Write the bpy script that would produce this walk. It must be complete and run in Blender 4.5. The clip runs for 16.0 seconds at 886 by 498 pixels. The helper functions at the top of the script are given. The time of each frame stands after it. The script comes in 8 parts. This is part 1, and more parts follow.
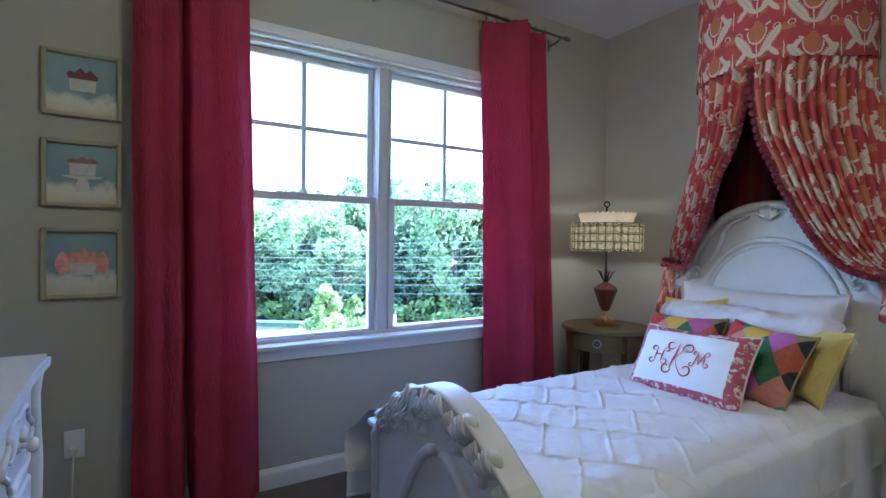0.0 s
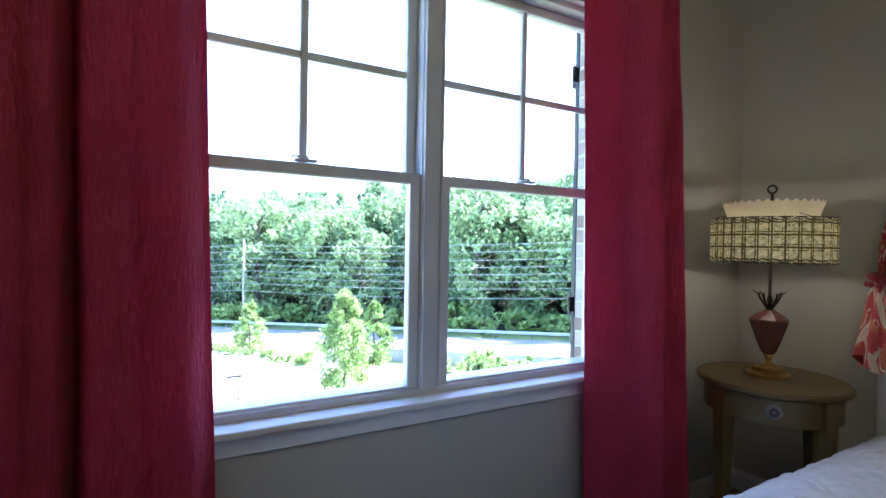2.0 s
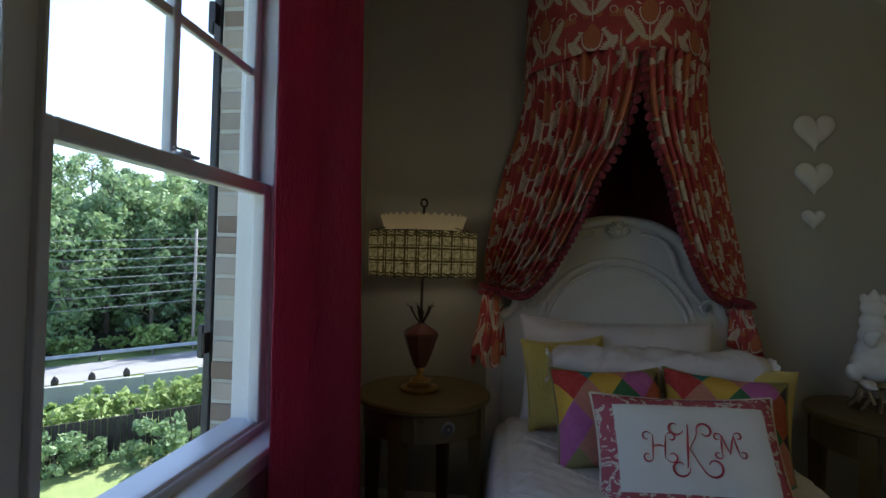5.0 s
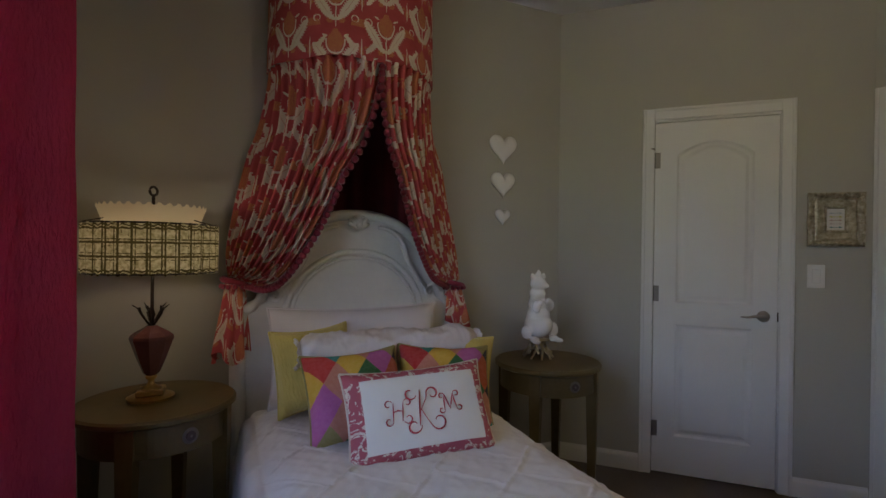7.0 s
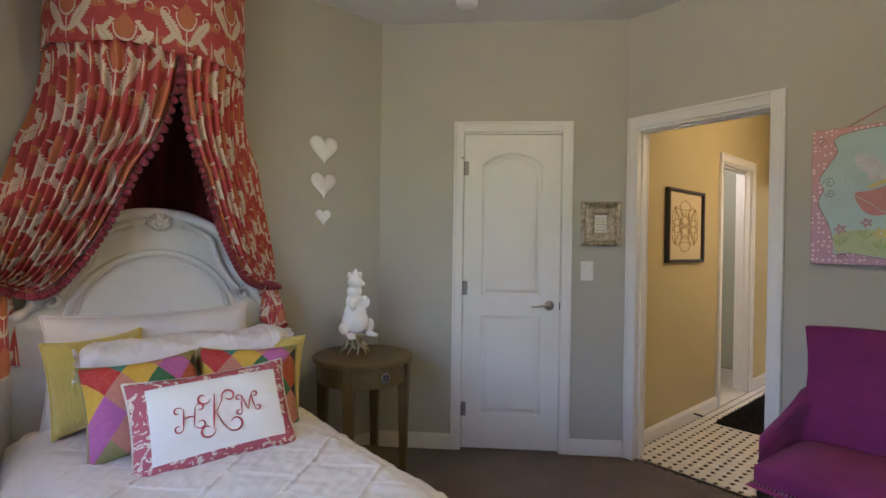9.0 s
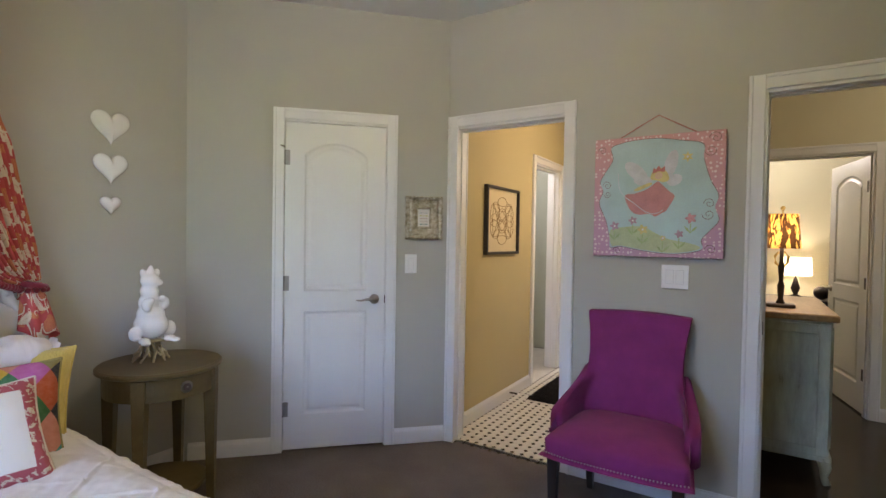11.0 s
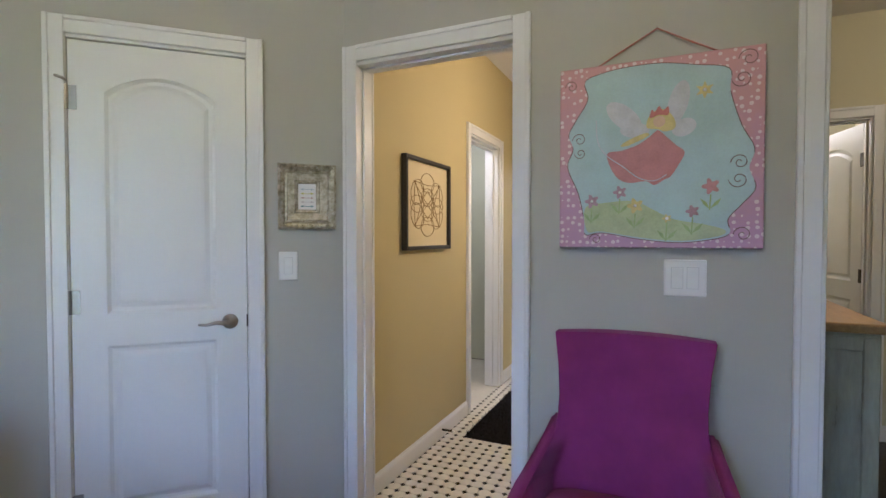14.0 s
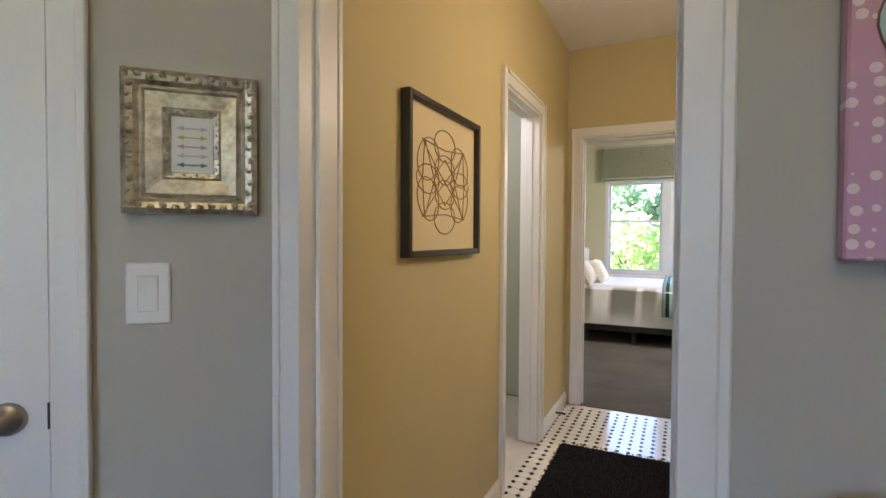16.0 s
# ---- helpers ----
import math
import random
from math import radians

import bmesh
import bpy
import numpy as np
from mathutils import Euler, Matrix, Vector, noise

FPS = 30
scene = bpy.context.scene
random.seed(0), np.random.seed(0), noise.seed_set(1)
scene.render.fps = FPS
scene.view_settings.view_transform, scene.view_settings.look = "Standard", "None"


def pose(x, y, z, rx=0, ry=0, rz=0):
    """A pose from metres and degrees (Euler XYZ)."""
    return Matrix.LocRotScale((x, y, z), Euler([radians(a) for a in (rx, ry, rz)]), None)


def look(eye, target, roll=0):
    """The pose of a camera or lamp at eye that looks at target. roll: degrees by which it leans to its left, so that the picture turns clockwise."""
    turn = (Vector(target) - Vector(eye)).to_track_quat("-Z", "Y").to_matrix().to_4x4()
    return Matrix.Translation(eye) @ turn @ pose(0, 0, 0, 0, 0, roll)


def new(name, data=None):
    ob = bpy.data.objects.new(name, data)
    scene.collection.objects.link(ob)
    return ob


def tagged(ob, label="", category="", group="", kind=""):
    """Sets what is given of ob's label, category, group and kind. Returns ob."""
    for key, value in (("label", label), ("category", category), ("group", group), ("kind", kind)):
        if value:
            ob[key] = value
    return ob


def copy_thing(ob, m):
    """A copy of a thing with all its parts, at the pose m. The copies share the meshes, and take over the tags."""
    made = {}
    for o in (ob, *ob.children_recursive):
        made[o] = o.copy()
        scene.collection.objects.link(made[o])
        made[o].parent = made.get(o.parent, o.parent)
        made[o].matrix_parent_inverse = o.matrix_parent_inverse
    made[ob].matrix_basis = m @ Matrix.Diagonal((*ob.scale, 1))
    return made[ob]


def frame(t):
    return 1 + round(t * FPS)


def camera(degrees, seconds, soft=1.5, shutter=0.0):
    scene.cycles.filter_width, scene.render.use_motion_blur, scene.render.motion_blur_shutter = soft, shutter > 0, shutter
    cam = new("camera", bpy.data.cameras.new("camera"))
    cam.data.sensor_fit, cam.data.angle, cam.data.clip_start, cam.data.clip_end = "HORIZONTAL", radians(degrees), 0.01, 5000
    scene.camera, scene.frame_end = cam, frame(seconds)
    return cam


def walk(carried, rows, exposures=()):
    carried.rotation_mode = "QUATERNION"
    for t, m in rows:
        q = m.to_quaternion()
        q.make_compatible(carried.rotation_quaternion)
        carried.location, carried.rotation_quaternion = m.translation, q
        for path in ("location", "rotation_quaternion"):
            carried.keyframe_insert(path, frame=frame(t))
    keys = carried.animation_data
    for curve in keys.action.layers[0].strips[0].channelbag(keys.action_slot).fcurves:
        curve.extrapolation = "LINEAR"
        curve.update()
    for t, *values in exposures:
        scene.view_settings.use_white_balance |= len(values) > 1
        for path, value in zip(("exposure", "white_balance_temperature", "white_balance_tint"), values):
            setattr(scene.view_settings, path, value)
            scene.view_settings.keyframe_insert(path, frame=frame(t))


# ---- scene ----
cam = camera(83.8, 16.0)
PATH = [
    (0, (0.982, 1.519, 1.234), (2.027, 3.224, 1.203), 0.7),
    (0.5, (1.063, 1.791, 1.241), (2.079, 3.513, 1.211), 0.7),
    (1, (1.246, 2.044, 1.249), (2.225, 3.787, 1.227), 0.6),
    (1.5, (1.313, 2.297, 1.232), (2.29, 4.042, 1.213), 0.9),
    (2, (1.341, 2.549, 1.233), (2.319, 4.293, 1.213), 1.0),
    (2.5, (1.459, 2.796, 1.242), (2.49, 4.51, 1.218), 1.0),
    (3, (1.505, 2.979, 1.232), (2.666, 4.608, 1.211), 1.4),
    (3.5, (1.476, 3.145, 1.237), (2.958, 4.488, 1.225), 1.7),
    (4, (1.54, 3.253, 1.241), (3.261, 4.271, 1.232), 1.7),
    (4.5, (1.573, 3.311, 1.249), (3.471, 3.941, 1.258), 1.7),
    (5, (1.498, 3.351, 1.26), (3.484, 3.58, 1.293), 1.5),
    (7.3, (1.374, 3.422, 1.291), (3.175, 2.552, 1.285), 0.8),
    (7.5, (1.341, 3.407, 1.295), (3.125, 2.502, 1.289), 0.8),
    (8, (1.315, 3.383, 1.299), (3.022, 2.341, 1.289), 0.8),
    (8.5, (1.248, 3.344, 1.31), (2.873, 2.179, 1.295), 0.8),
    (9, (1.214, 3.313, 1.315), (2.732, 2.011, 1.3), 0.8),
    (9.5, (1.175, 3.287, 1.313), (2.583, 1.867, 1.3), 0.8),
    (10, (1.133, 3.271, 1.323), (2.424, 1.743, 1.307), 0.8),
    (10.2, (1.123, 3.246, 1.33), (2.369, 1.682, 1.307), 0.9),
    (12.5, (1.194, 2.959, 1.32), (2.032, 1.143, 1.28), 0.3),
    (13, (1.329, 2.757, 1.295), (2.166, 0.941, 1.258), 0.3),
    (13.5, (1.435, 2.54, 1.291), (2.265, 0.721, 1.245), -0.0),
    (14, (1.503, 2.242, 1.291), (2.334, 0.424, 1.241), -0.0),
    (14.5, (1.636, 1.979, 1.286), (2.469, 0.161, 1.234), 0.0),
    (15, (1.786, 1.721, 1.279), (2.625, -0.094, 1.236), 0.2),
    (15.5, (1.903, 1.427, 1.289), (2.756, -0.381, 1.25), 0.4),
    (16, (2.042, 1.218, 1.279), (2.907, -0.585, 1.234), 0.3),
]
EXPOSURES = [(0, 3.93, 4650, 22), (1.5, 3.54, 5000, 20), (2.5, 3.10, 5400, 17), (3.5, 2.13, 5800, 12), (5, 1.55, 5850, 13), (7.3, 2.78, 6250, 27), (9, 3.75, 6200, 26), (12.5, 4.09, 5580, 25), (14, 4.05, 5420, 24), (16, 3.86, 5850, 24)]
walk(cam, [(t, look(eye, target, roll)) for t, eye, target, roll in PATH], EXPOSURES)
# ---- world, sun, lamps ----
world = bpy.data.worlds.new("sky")
scene.world = world
world.use_nodes = True
sky = world.node_tree.nodes.new("ShaderNodeTexSky")
sky.sky_type, sky.sun_disc = "NISHITA", False
sky.sun_elevation, sky.sun_rotation = radians(48), radians(98)
world.node_tree.links.new(sky.outputs[0], world.node_tree.nodes["Background"].inputs[0])
world.node_tree.nodes["Background"].inputs[1].default_value = 0.15


def lamp(name, kind, m, energy, color, size=0.1, size_y=None):
    data = bpy.data.lights.new(name, kind)
    data.energy, data.color = energy, color
    if kind == "AREA":
        data.shape, data.size, data.size_y = "RECTANGLE", size, size_y or size
    elif kind == "SUN":
        data.angle = radians(size)
    else:
        data.shadow_soft_size = size
    ob = new(name, data)
    ob.matrix_world = m
    return ob


WARM = (1.0, 0.79, 0.50)
lamp("sun", "SUN", look((66, -10, 74), (0, 0, 0)), 4.6, (1.0, 0.95, 0.86), 0.5)
# ceiling lamps of the bedroom, the bathroom and the hall
lamp("bedroom_ceiling_light", "POINT", pose(1.75, 2.1, 2.55), 1.40, (1.0, 0.81, 0.35), 0.16)
lamp("bathroom_light", "POINT", pose(1.75, -0.9, 2.0), 1.7, WARM, 0.12)
lamp("hall_light", "POINT", pose(-0.3, -0.6, 2.45), 1.0, (1.0, 0.84, 0.52), 0.12)
# added point fill in place of the daylight in the study
lamp("study_light", "POINT", pose(1.0, -3.0, 2.3), 1.3, (1.0, 0.92, 0.76), 0.12)
lamp("side_room_light", "POINT", pose(3.4, -1.4, 2.3), 1.6, (1.0, 0.95, 0.85), 0.12)
# added fill that brightens the far bedroom; no fixture hangs there
lamp("far_bedroom_light", "POINT", pose(1.2, -4.6, 2.4), 6.0, (1.0, 0.92, 0.76), 0.15)

# ---- mesh tools ----


def mesh_object(name, verts, faces, material, parent=None, label="", smooth=False, uvs=None):
    me = bpy.data.meshes.new(name)
    me.from_pydata([tuple(v) for v in verts], [], faces)
    if uvs is not None:
        layer = me.uv_layers.new(name="uv")
        idx = np.zeros(len(me.loops), dtype=np.int32)
        me.loops.foreach_get("vertex_index", idx)
        layer.data.foreach_set("uv", np.asarray(uvs, dtype=np.float32)[idx].ravel())
    if smooth:
        me.polygons.foreach_set("use_smooth", [True] * len(me.polygons))
    me.materials.append(material)
    me.update()
    ob = new(name, me)
    if parent:
        ob.parent = parent
    if label:
        ob["label"] = label
    return ob


def part(name, bm, material, parent=None, label="", smooth=False):
    """Links a bmesh as one mesh object under a thing or a part."""
    bmesh.ops.recalc_face_normals(bm, faces=bm.faces[:])
    me = bpy.data.meshes.new(name)
    bm.to_mesh(me)
    bm.free()
    if smooth:
        me.polygons.foreach_set("use_smooth", [True] * len(me.polygons))
    me.materials.append(material)
    ob = new(name, me)
    if parent:
        ob.parent = parent
    if label:
        ob["label"] = label
    return ob


def thing(name, m, label, category, group="", kind=""):
    """An empty at the base of a thing, which parents its parts."""
    ob = new(name)
    ob.empty_display_size = 0.1
    ob.matrix_world = m
    return tagged(ob, label, category, group, kind)


def box(bm, a, b, bevel=0.0, seg=1):
    """A box between two corners."""
    lo = [min(p, q) for p, q in zip(a, b)]
    hi = [max(p, q) for p, q in zip(a, b)]
    vs = [bm.verts.new((x, y, z)) for x in (lo[0], hi[0]) for y in (lo[1], hi[1]) for z in (lo[2], hi[2])]
    fs = [bm.faces.new([vs[i] for i in f]) for f in ((0, 1, 3, 2), (4, 6, 7, 5), (0, 4, 5, 1), (2, 3, 7, 6), (0, 2, 6, 4), (1, 5, 7, 3))]
    if bevel:
        bmesh.ops.bevel(bm, geom=list({e for f in fs for e in f.edges}), offset=bevel, segments=seg, affect="EDGES", profile=0.5)
    return bm


def boxes(*items, bevel=0.0, seg=1):
    bm = bmesh.new()
    for a, b in items:
        box(bm, a, b, bevel, seg)
    return bm


def lathe(bm, profile, n=24, squash=1.0, centre=(0, 0)):
    """A turned body from (radius, height) pairs."""
    rings = []
    for r, z in profile:
        rings.append([bm.verts.new((centre[0] + r * math.cos(k * math.tau / n), centre[1] + squash * r * math.sin(k * math.tau / n), z)) for k in range(n)])
    for p, q in zip(rings, rings[1:]):
        for k in range(n):
            bm.faces.new((p[k], p[(k + 1) % n], q[(k + 1) % n], q[k]))
    bm.faces.new(rings[0][::-1])
    bm.faces.new(rings[-1])
    return bm


def tube(bm, points, radius, n=6):
    """A round bar along points; radius may be a list."""
    pts = [Vector(p) for p in points]
    rings = []
    for i, p in enumerate(pts):
        d = (pts[min(i + 1, len(pts) - 1)] - pts[max(i - 1, 0)]).normalized()
        side = d.cross(Vector((0, 0, 1)) if abs(d.z) < 0.9 else Vector((1, 0, 0))).normalized()
        up = side.cross(d)
        r = float(radius[i] if isinstance(radius, (list, tuple)) else radius)
        rings.append([bm.verts.new(p + r * (math.cos(k * math.tau / n) * side + math.sin(k * math.tau / n) * up)) for k in range(n)])
    for p, q in zip(rings, rings[1:]):
        for k in range(n):
            bm.faces.new((p[k], p[(k + 1) % n], q[(k + 1) % n], q[k]))
    bm.faces.new(rings[0][::-1])
    bm.faces.new(rings[-1])
    return bm


def prism(bm, outline, y0, y1, axis="y"):
    """A plate: an outline in (x, z), (y, z) or (x, y), carried along the third axis."""
    def at(p, d):
        return {"y": (p[0], d, p[1]), "x": (d, p[0], p[1]), "z": (p[0], p[1], d)}[axis]
    a = [bm.verts.new(at(p, y0)) for p in outline]
    b = [bm.verts.new(at(p, y1)) for p in outline]
    n = len(outline)
    for k in range(n):
        bm.faces.new((a[k], a[(k + 1) % n], b[(k + 1) % n], b[k]))
    bm.faces.new(a[::-1])
    bm.faces.new(b)
    return bm


def ball(bm, c, r, n=8, squash=1.0):
    bmesh.ops.create_uvsphere(bm, u_segments=n, v_segments=max(5, n * 2 // 3), radius=r, matrix=Matrix.Translation(c) @ Matrix.Diagonal((1, 1, squash, 1)))
    return bm


def sheet(nu, nv, f):
    """Vertices, faces and unit coordinates of a grid from f(u, v)."""
    us, vs = np.linspace(0, 1, nu), np.linspace(0, 1, nv)
    verts = [f(u, v) for v in vs for u in us]
    faces = [(j * nu + i, j * nu + i + 1, (j + 1) * nu + i + 1, (j + 1) * nu + i) for j in range(nv - 1) for i in range(nu - 1)]
    return verts, faces


def wobble(x, y, z=0.0):
    return noise.noise(Vector((x, y, z)))


def bar_frame(bm, x0, x1, z0, z1, w, y0, y1, bevel=0.003, bottom=None):
    """Four bars round an opening in the x-z plane."""
    b = w if bottom is None else bottom
    box(bm, (x0, y0, z0), (x0 + w, y1, z1), bevel)
    box(bm, (x1 - w, y0, z0), (x1, y1, z1), bevel)
    box(bm, (x0 + w, y0, z1 - w), (x1 - w, y1, z1), bevel)
    if b:
        box(bm, (x0 + w, y0, z0), (x1 - w, y1, z0 + b), bevel)
    return bm


# ---- materials ----


class Nodes:
    """A short way to write node materials."""

    def __init__(self, name, rough=0.6, metal=0.0, spec=0.5):
        self.mat = bpy.data.materials.new(name)
        self.mat.use_nodes = True
        self.nt = self.mat.node_tree
        self.bsdf = self.nt.nodes["Principled BSDF"]
        self.set("Roughness", rough), self.set("Metallic", metal), self.set("Specular IOR Level", spec)

    def set(self, key, value):
        s = self.bsdf.inputs[key]
        if isinstance(value, bpy.types.NodeSocket):
            self.nt.links.new(value, s)
        else:
            s.default_value = (*value, 1) if isinstance(value, tuple) and len(value) == 3 else value

    def put(self, s, v):
        if isinstance(v, bpy.types.NodeSocket):
            self.nt.links.new(v, s)
        elif isinstance(v, tuple) and len(v) == 3 and s.type == "RGBA":
            s.default_value = (*v, 1)
        else:
            s.default_value = v

    def coord(self, which="Object"):
        return self.nt.nodes.new("ShaderNodeTexCoord").outputs[which]

    def m(self, op, a, b=None, c=None):
        n = self.nt.nodes.new("ShaderNodeMath")
        n.operation = op
        for s, v in zip(n.inputs, (a, b, c)):
            if v is not None:
                self.put(s, v)
        return n.outputs[0]

    def xyz(self, vec):
        n = self.nt.nodes.new("ShaderNodeSeparateXYZ")
        self.put(n.inputs[0], vec)
        return n.outputs

    def scaled(self, vec, s):
        n = self.nt.nodes.new("ShaderNodeMapping")
        self.put(n.inputs[0], vec)
        n.inputs[3].default_value = s
        return n.outputs[0]

    def noise(self, vec, scale, detail=4, rough=0.6, distort=0.0):
        n = self.nt.nodes.new("ShaderNodeTexNoise")
        self.put(n.inputs["Vector"], vec)
        n.inputs["Scale"].default_value, n.inputs["Detail"].default_value, n.inputs["Roughness"].default_value = scale, detail, rough
        n.inputs["Distortion"].default_value = distort
        return n.outputs[0]

    def voronoi(self, vec, scale, feature="F1"):
        n = self.nt.nodes.new("ShaderNodeTexVoronoi")
        n.feature = feature
        self.put(n.inputs["Vector"], vec)
        n.inputs["Scale"].default_value = scale
        return n.outputs[0], (n.outputs[1] if feature == "F1" else None)

    def ramp(self, fac, *stops):
        n = self.nt.nodes.new("ShaderNodeValToRGB")
        self.put(n.inputs[0], fac)
        e = n.color_ramp.elements
        while len(e) < len(stops):
            e.new(0.5)
        for k, (p, c) in zip(e, stops):
            k.position, k.color = p, ((*c, 1) if isinstance(c, tuple) else (c, c, c, 1))
        return n.outputs[0]

    def mix(self, fac, a, b, blend="MIX"):
        n = self.nt.nodes.new("ShaderNodeMix")
        n.data_type, n.blend_type = "RGBA", blend
        self.put(n.inputs[0], fac), self.put(n.inputs[6], a), self.put(n.inputs[7], b)
        return n.outputs[2]

    def random(self):
        return self.nt.nodes.new("ShaderNodeObjectInfo").outputs["Random"]

    def island(self):
        return self.nt.nodes.new("ShaderNodeNewGeometry").outputs["Random Per Island"]

    def bump(self, height, strength=0.3, distance=0.01):
        n = self.nt.nodes.new("ShaderNodeBump")
        n.inputs["Strength"].default_value, n.inputs["Distance"].default_value = strength, distance
        self.put(n.inputs["Height"], height)
        self.set("Normal", n.outputs[0])


def plain(name, color, rough=0.6, metal=0.0, var=0.12, scale=3.0, grain=60.0, bump=0.15, dist=0.002, spec=0.5):
    """A surface with broad blotches and fine grain round one colour."""
    n = Nodes(name, rough, metal, spec)
    co = n.coord()
    dark = tuple(c * (1 - var) for c in color)
    light = tuple(min(1, c * (1 + var)) for c in color)
    broad, fine = n.noise(co, scale, 3), n.noise(co, grain, 5)
    f = n.m("ADD", n.m("MULTIPLY", broad, 0.65), n.m("MULTIPLY", fine, 0.35))
    n.set("Base Color", n.ramp(f, (0.3, dark), (0.7, light)))
    n.set("Roughness", n.m("MULTIPLY_ADD", fine, 0.16, rough - 0.08))
    n.bump(fine, bump, dist)
    return n.mat


def wood(name, dark, light, rough=0.4, axis="x", scale=6.0):
    n = Nodes(name, rough)
    co = n.scaled(n.coord(), {"x": (0.12, 1, 1), "y": (1, 0.12, 1), "z": (1, 1, 0.12)}[axis])
    g = n.noise(co, scale * 6, 6, 0.7, 0.6)
    b = n.noise(co, scale, 2)
    f = n.m("ADD", n.m("MULTIPLY", g, 0.7), n.m("MULTIPLY", b, 0.3))
    n.set("Base Color", n.ramp(f, (0.3, dark), (0.7, light)))
    n.bump(g, 0.15, 0.002)
    return n.mat


def cloth(name, color, var=0.12, weave=900.0, crinkle=0.0, rough=0.9, sheen=0.3):
    n = Nodes(name, rough, 0, 0.2)
    co = n.coord()
    f = n.noise(co, 5, 4)
    n.set("Base Color", n.ramp(f, (0.3, tuple(c * (1 - var) for c in color)), (0.7, tuple(min(1, c * (1 + var)) for c in color))))
    n.set("Sheen Weight", sheen)
    fine = n.noise(n.scaled(co, (1, 1, 0.30 if crinkle else 0.35)), 95 if crinkle else weave * 0.4, 3, 0.55)
    n.bump(fine, min(1, 0.25 + crinkle), 0.003 + 0.011 * crinkle)
    return n.mat


def see_through(mat, color, share):
    """Lets part of the light through thin cloth."""
    nt = mat.node_tree
    tr, mx = nt.nodes.new("ShaderNodeBsdfTranslucent"), nt.nodes.new("ShaderNodeMixShader")
    tr.inputs[0].default_value, mx.inputs[0].default_value = (*color, 1), share
    nt.links.new(nt.nodes["Principled BSDF"].outputs[0], mx.inputs[1]), nt.links.new(tr.outputs[0], mx.inputs[2])
    nt.links.new(nt.nodes["Principled BSDF"].inputs["Normal"].links[0].from_socket, tr.inputs["Normal"])
    nt.links.new(mx.outputs[0], nt.nodes["Material Output"].inputs[0])
    return mat


WALL = plain("greige_wall_paint", (0.452, 0.444, 0.392), 0.75, var=0.03, scale=1.2, grain=160, bump=0.08)
TAN = plain("tan_wall_paint", (0.525, 0.445, 0.234), 0.75, var=0.03, scale=1.2, grain=160, bump=0.08)
CREAM = plain("cream_wall_paint", (0.59, 0.55, 0.38), 0.75, var=0.03, scale=1.2, grain=160, bump=0.08)
CEIL = plain("white_ceiling_paint", (0.72, 0.71, 0.68), 0.85, var=0.03, scale=1.5, grain=120, bump=0.15)
TRIM = plain("white_trim_paint", (0.74, 0.74, 0.73), 0.38, var=0.03, scale=2, grain=80, bump=0.05)
VINYL = plain("white_window_vinyl", (0.60, 0.61, 0.64), 0.35, var=0.03, scale=2, grain=60, bump=0.04)
NICKEL = plain("satin_nickel", (0.42, 0.39, 0.35), 0.38, 1.0, var=0.06, grain=200, bump=0.03)
BRONZE = plain("dark_bronze", (0.06, 0.05, 0.045), 0.4, 0.8, var=0.2)
PEWTER = plain("pewter_metal", (0.30, 0.29, 0.28), 0.35, 1.0, var=0.15)
GOLD = plain("old_gold", (0.62, 0.44, 0.16), 0.33, 1.0, var=0.15)
PLASTIC = plain("white_switch_plastic", (0.78, 0.78, 0.76), 0.35, var=0.02, bump=0.02)
PORCELAIN = plain("white_glazed_porcelain", (0.80, 0.80, 0.80), 0.12, var=0.03, bump=0.02)
BEDPAINT = plain("white_painted_wood", (0.70, 0.69, 0.67), 0.42, var=0.06, scale=4, grain=40, bump=0.15)
GREENGOLD = plain("antique_gold_green_paint", (0.135, 0.097, 0.036), 0.42, 0.2, var=0.25, scale=6, grain=50, bump=0.2)
BLACKWOOD = wood("black_stained_wood", (0.012, 0.010, 0.010), (0.035, 0.03, 0.028), 0.35, "z")
GLASS_N = Nodes("window_glass", 0.0)
GLASS_N.set("Transmission Weight", 1.0), GLASS_N.set("IOR", 1.1), GLASS_N.set("Base Color", (0.97, 0.99, 0.98))
GLASS = GLASS_N.mat
PLUM = cloth("plum_upholstery", (0.225, 0.033, 0.145), 0.14, 1200, sheen=0.08)
PINK_CURTAIN = see_through(cloth("raspberry_curtain_cloth", (0.50, 0.060, 0.115), 0.12, 500, 0.95, sheen=0.03), (0.62, 0.045, 0.20), 0.32)
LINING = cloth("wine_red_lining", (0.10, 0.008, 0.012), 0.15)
POMPOM = cloth("wine_red_pompom", (0.23, 0.025, 0.045), 0.25, 300, 0.5)
QUILT = cloth("white_cotton", (0.76, 0.75, 0.75), 0.03, 900)
YELLOW = cloth("yellow_velvet", (0.62, 0.50, 0.14), 0.16, 700, 0.5)


def carpet_material(name, color):
    n = Nodes(name, 0.95, 0, 0.1)
    co = n.coord()
    f = n.m("ADD", n.m("MULTIPLY", n.noise(co, 2.2, 3), 0.4), n.m("MULTIPLY", n.noise(co, 130, 3), 0.6))
    n.set("Base Color", n.ramp(f, (0.3, tuple(c * 0.6 for c in color)), (0.7, tuple(c * 1.4 for c in color))))
    n.bump(n.noise(co, 210, 2), 0.9, 0.008)
    return n.mat


CARPET = carpet_material("taupe_carpet", (0.165, 0.140, 0.128))
CARPET_FAR = carpet_material("grey_carpet", (0.16, 0.15, 0.135))
DARKFLOOR = wood("dark_oak_floor", (0.010, 0.007, 0.006), (0.035, 0.024, 0.018), 0.25, "x", 4)


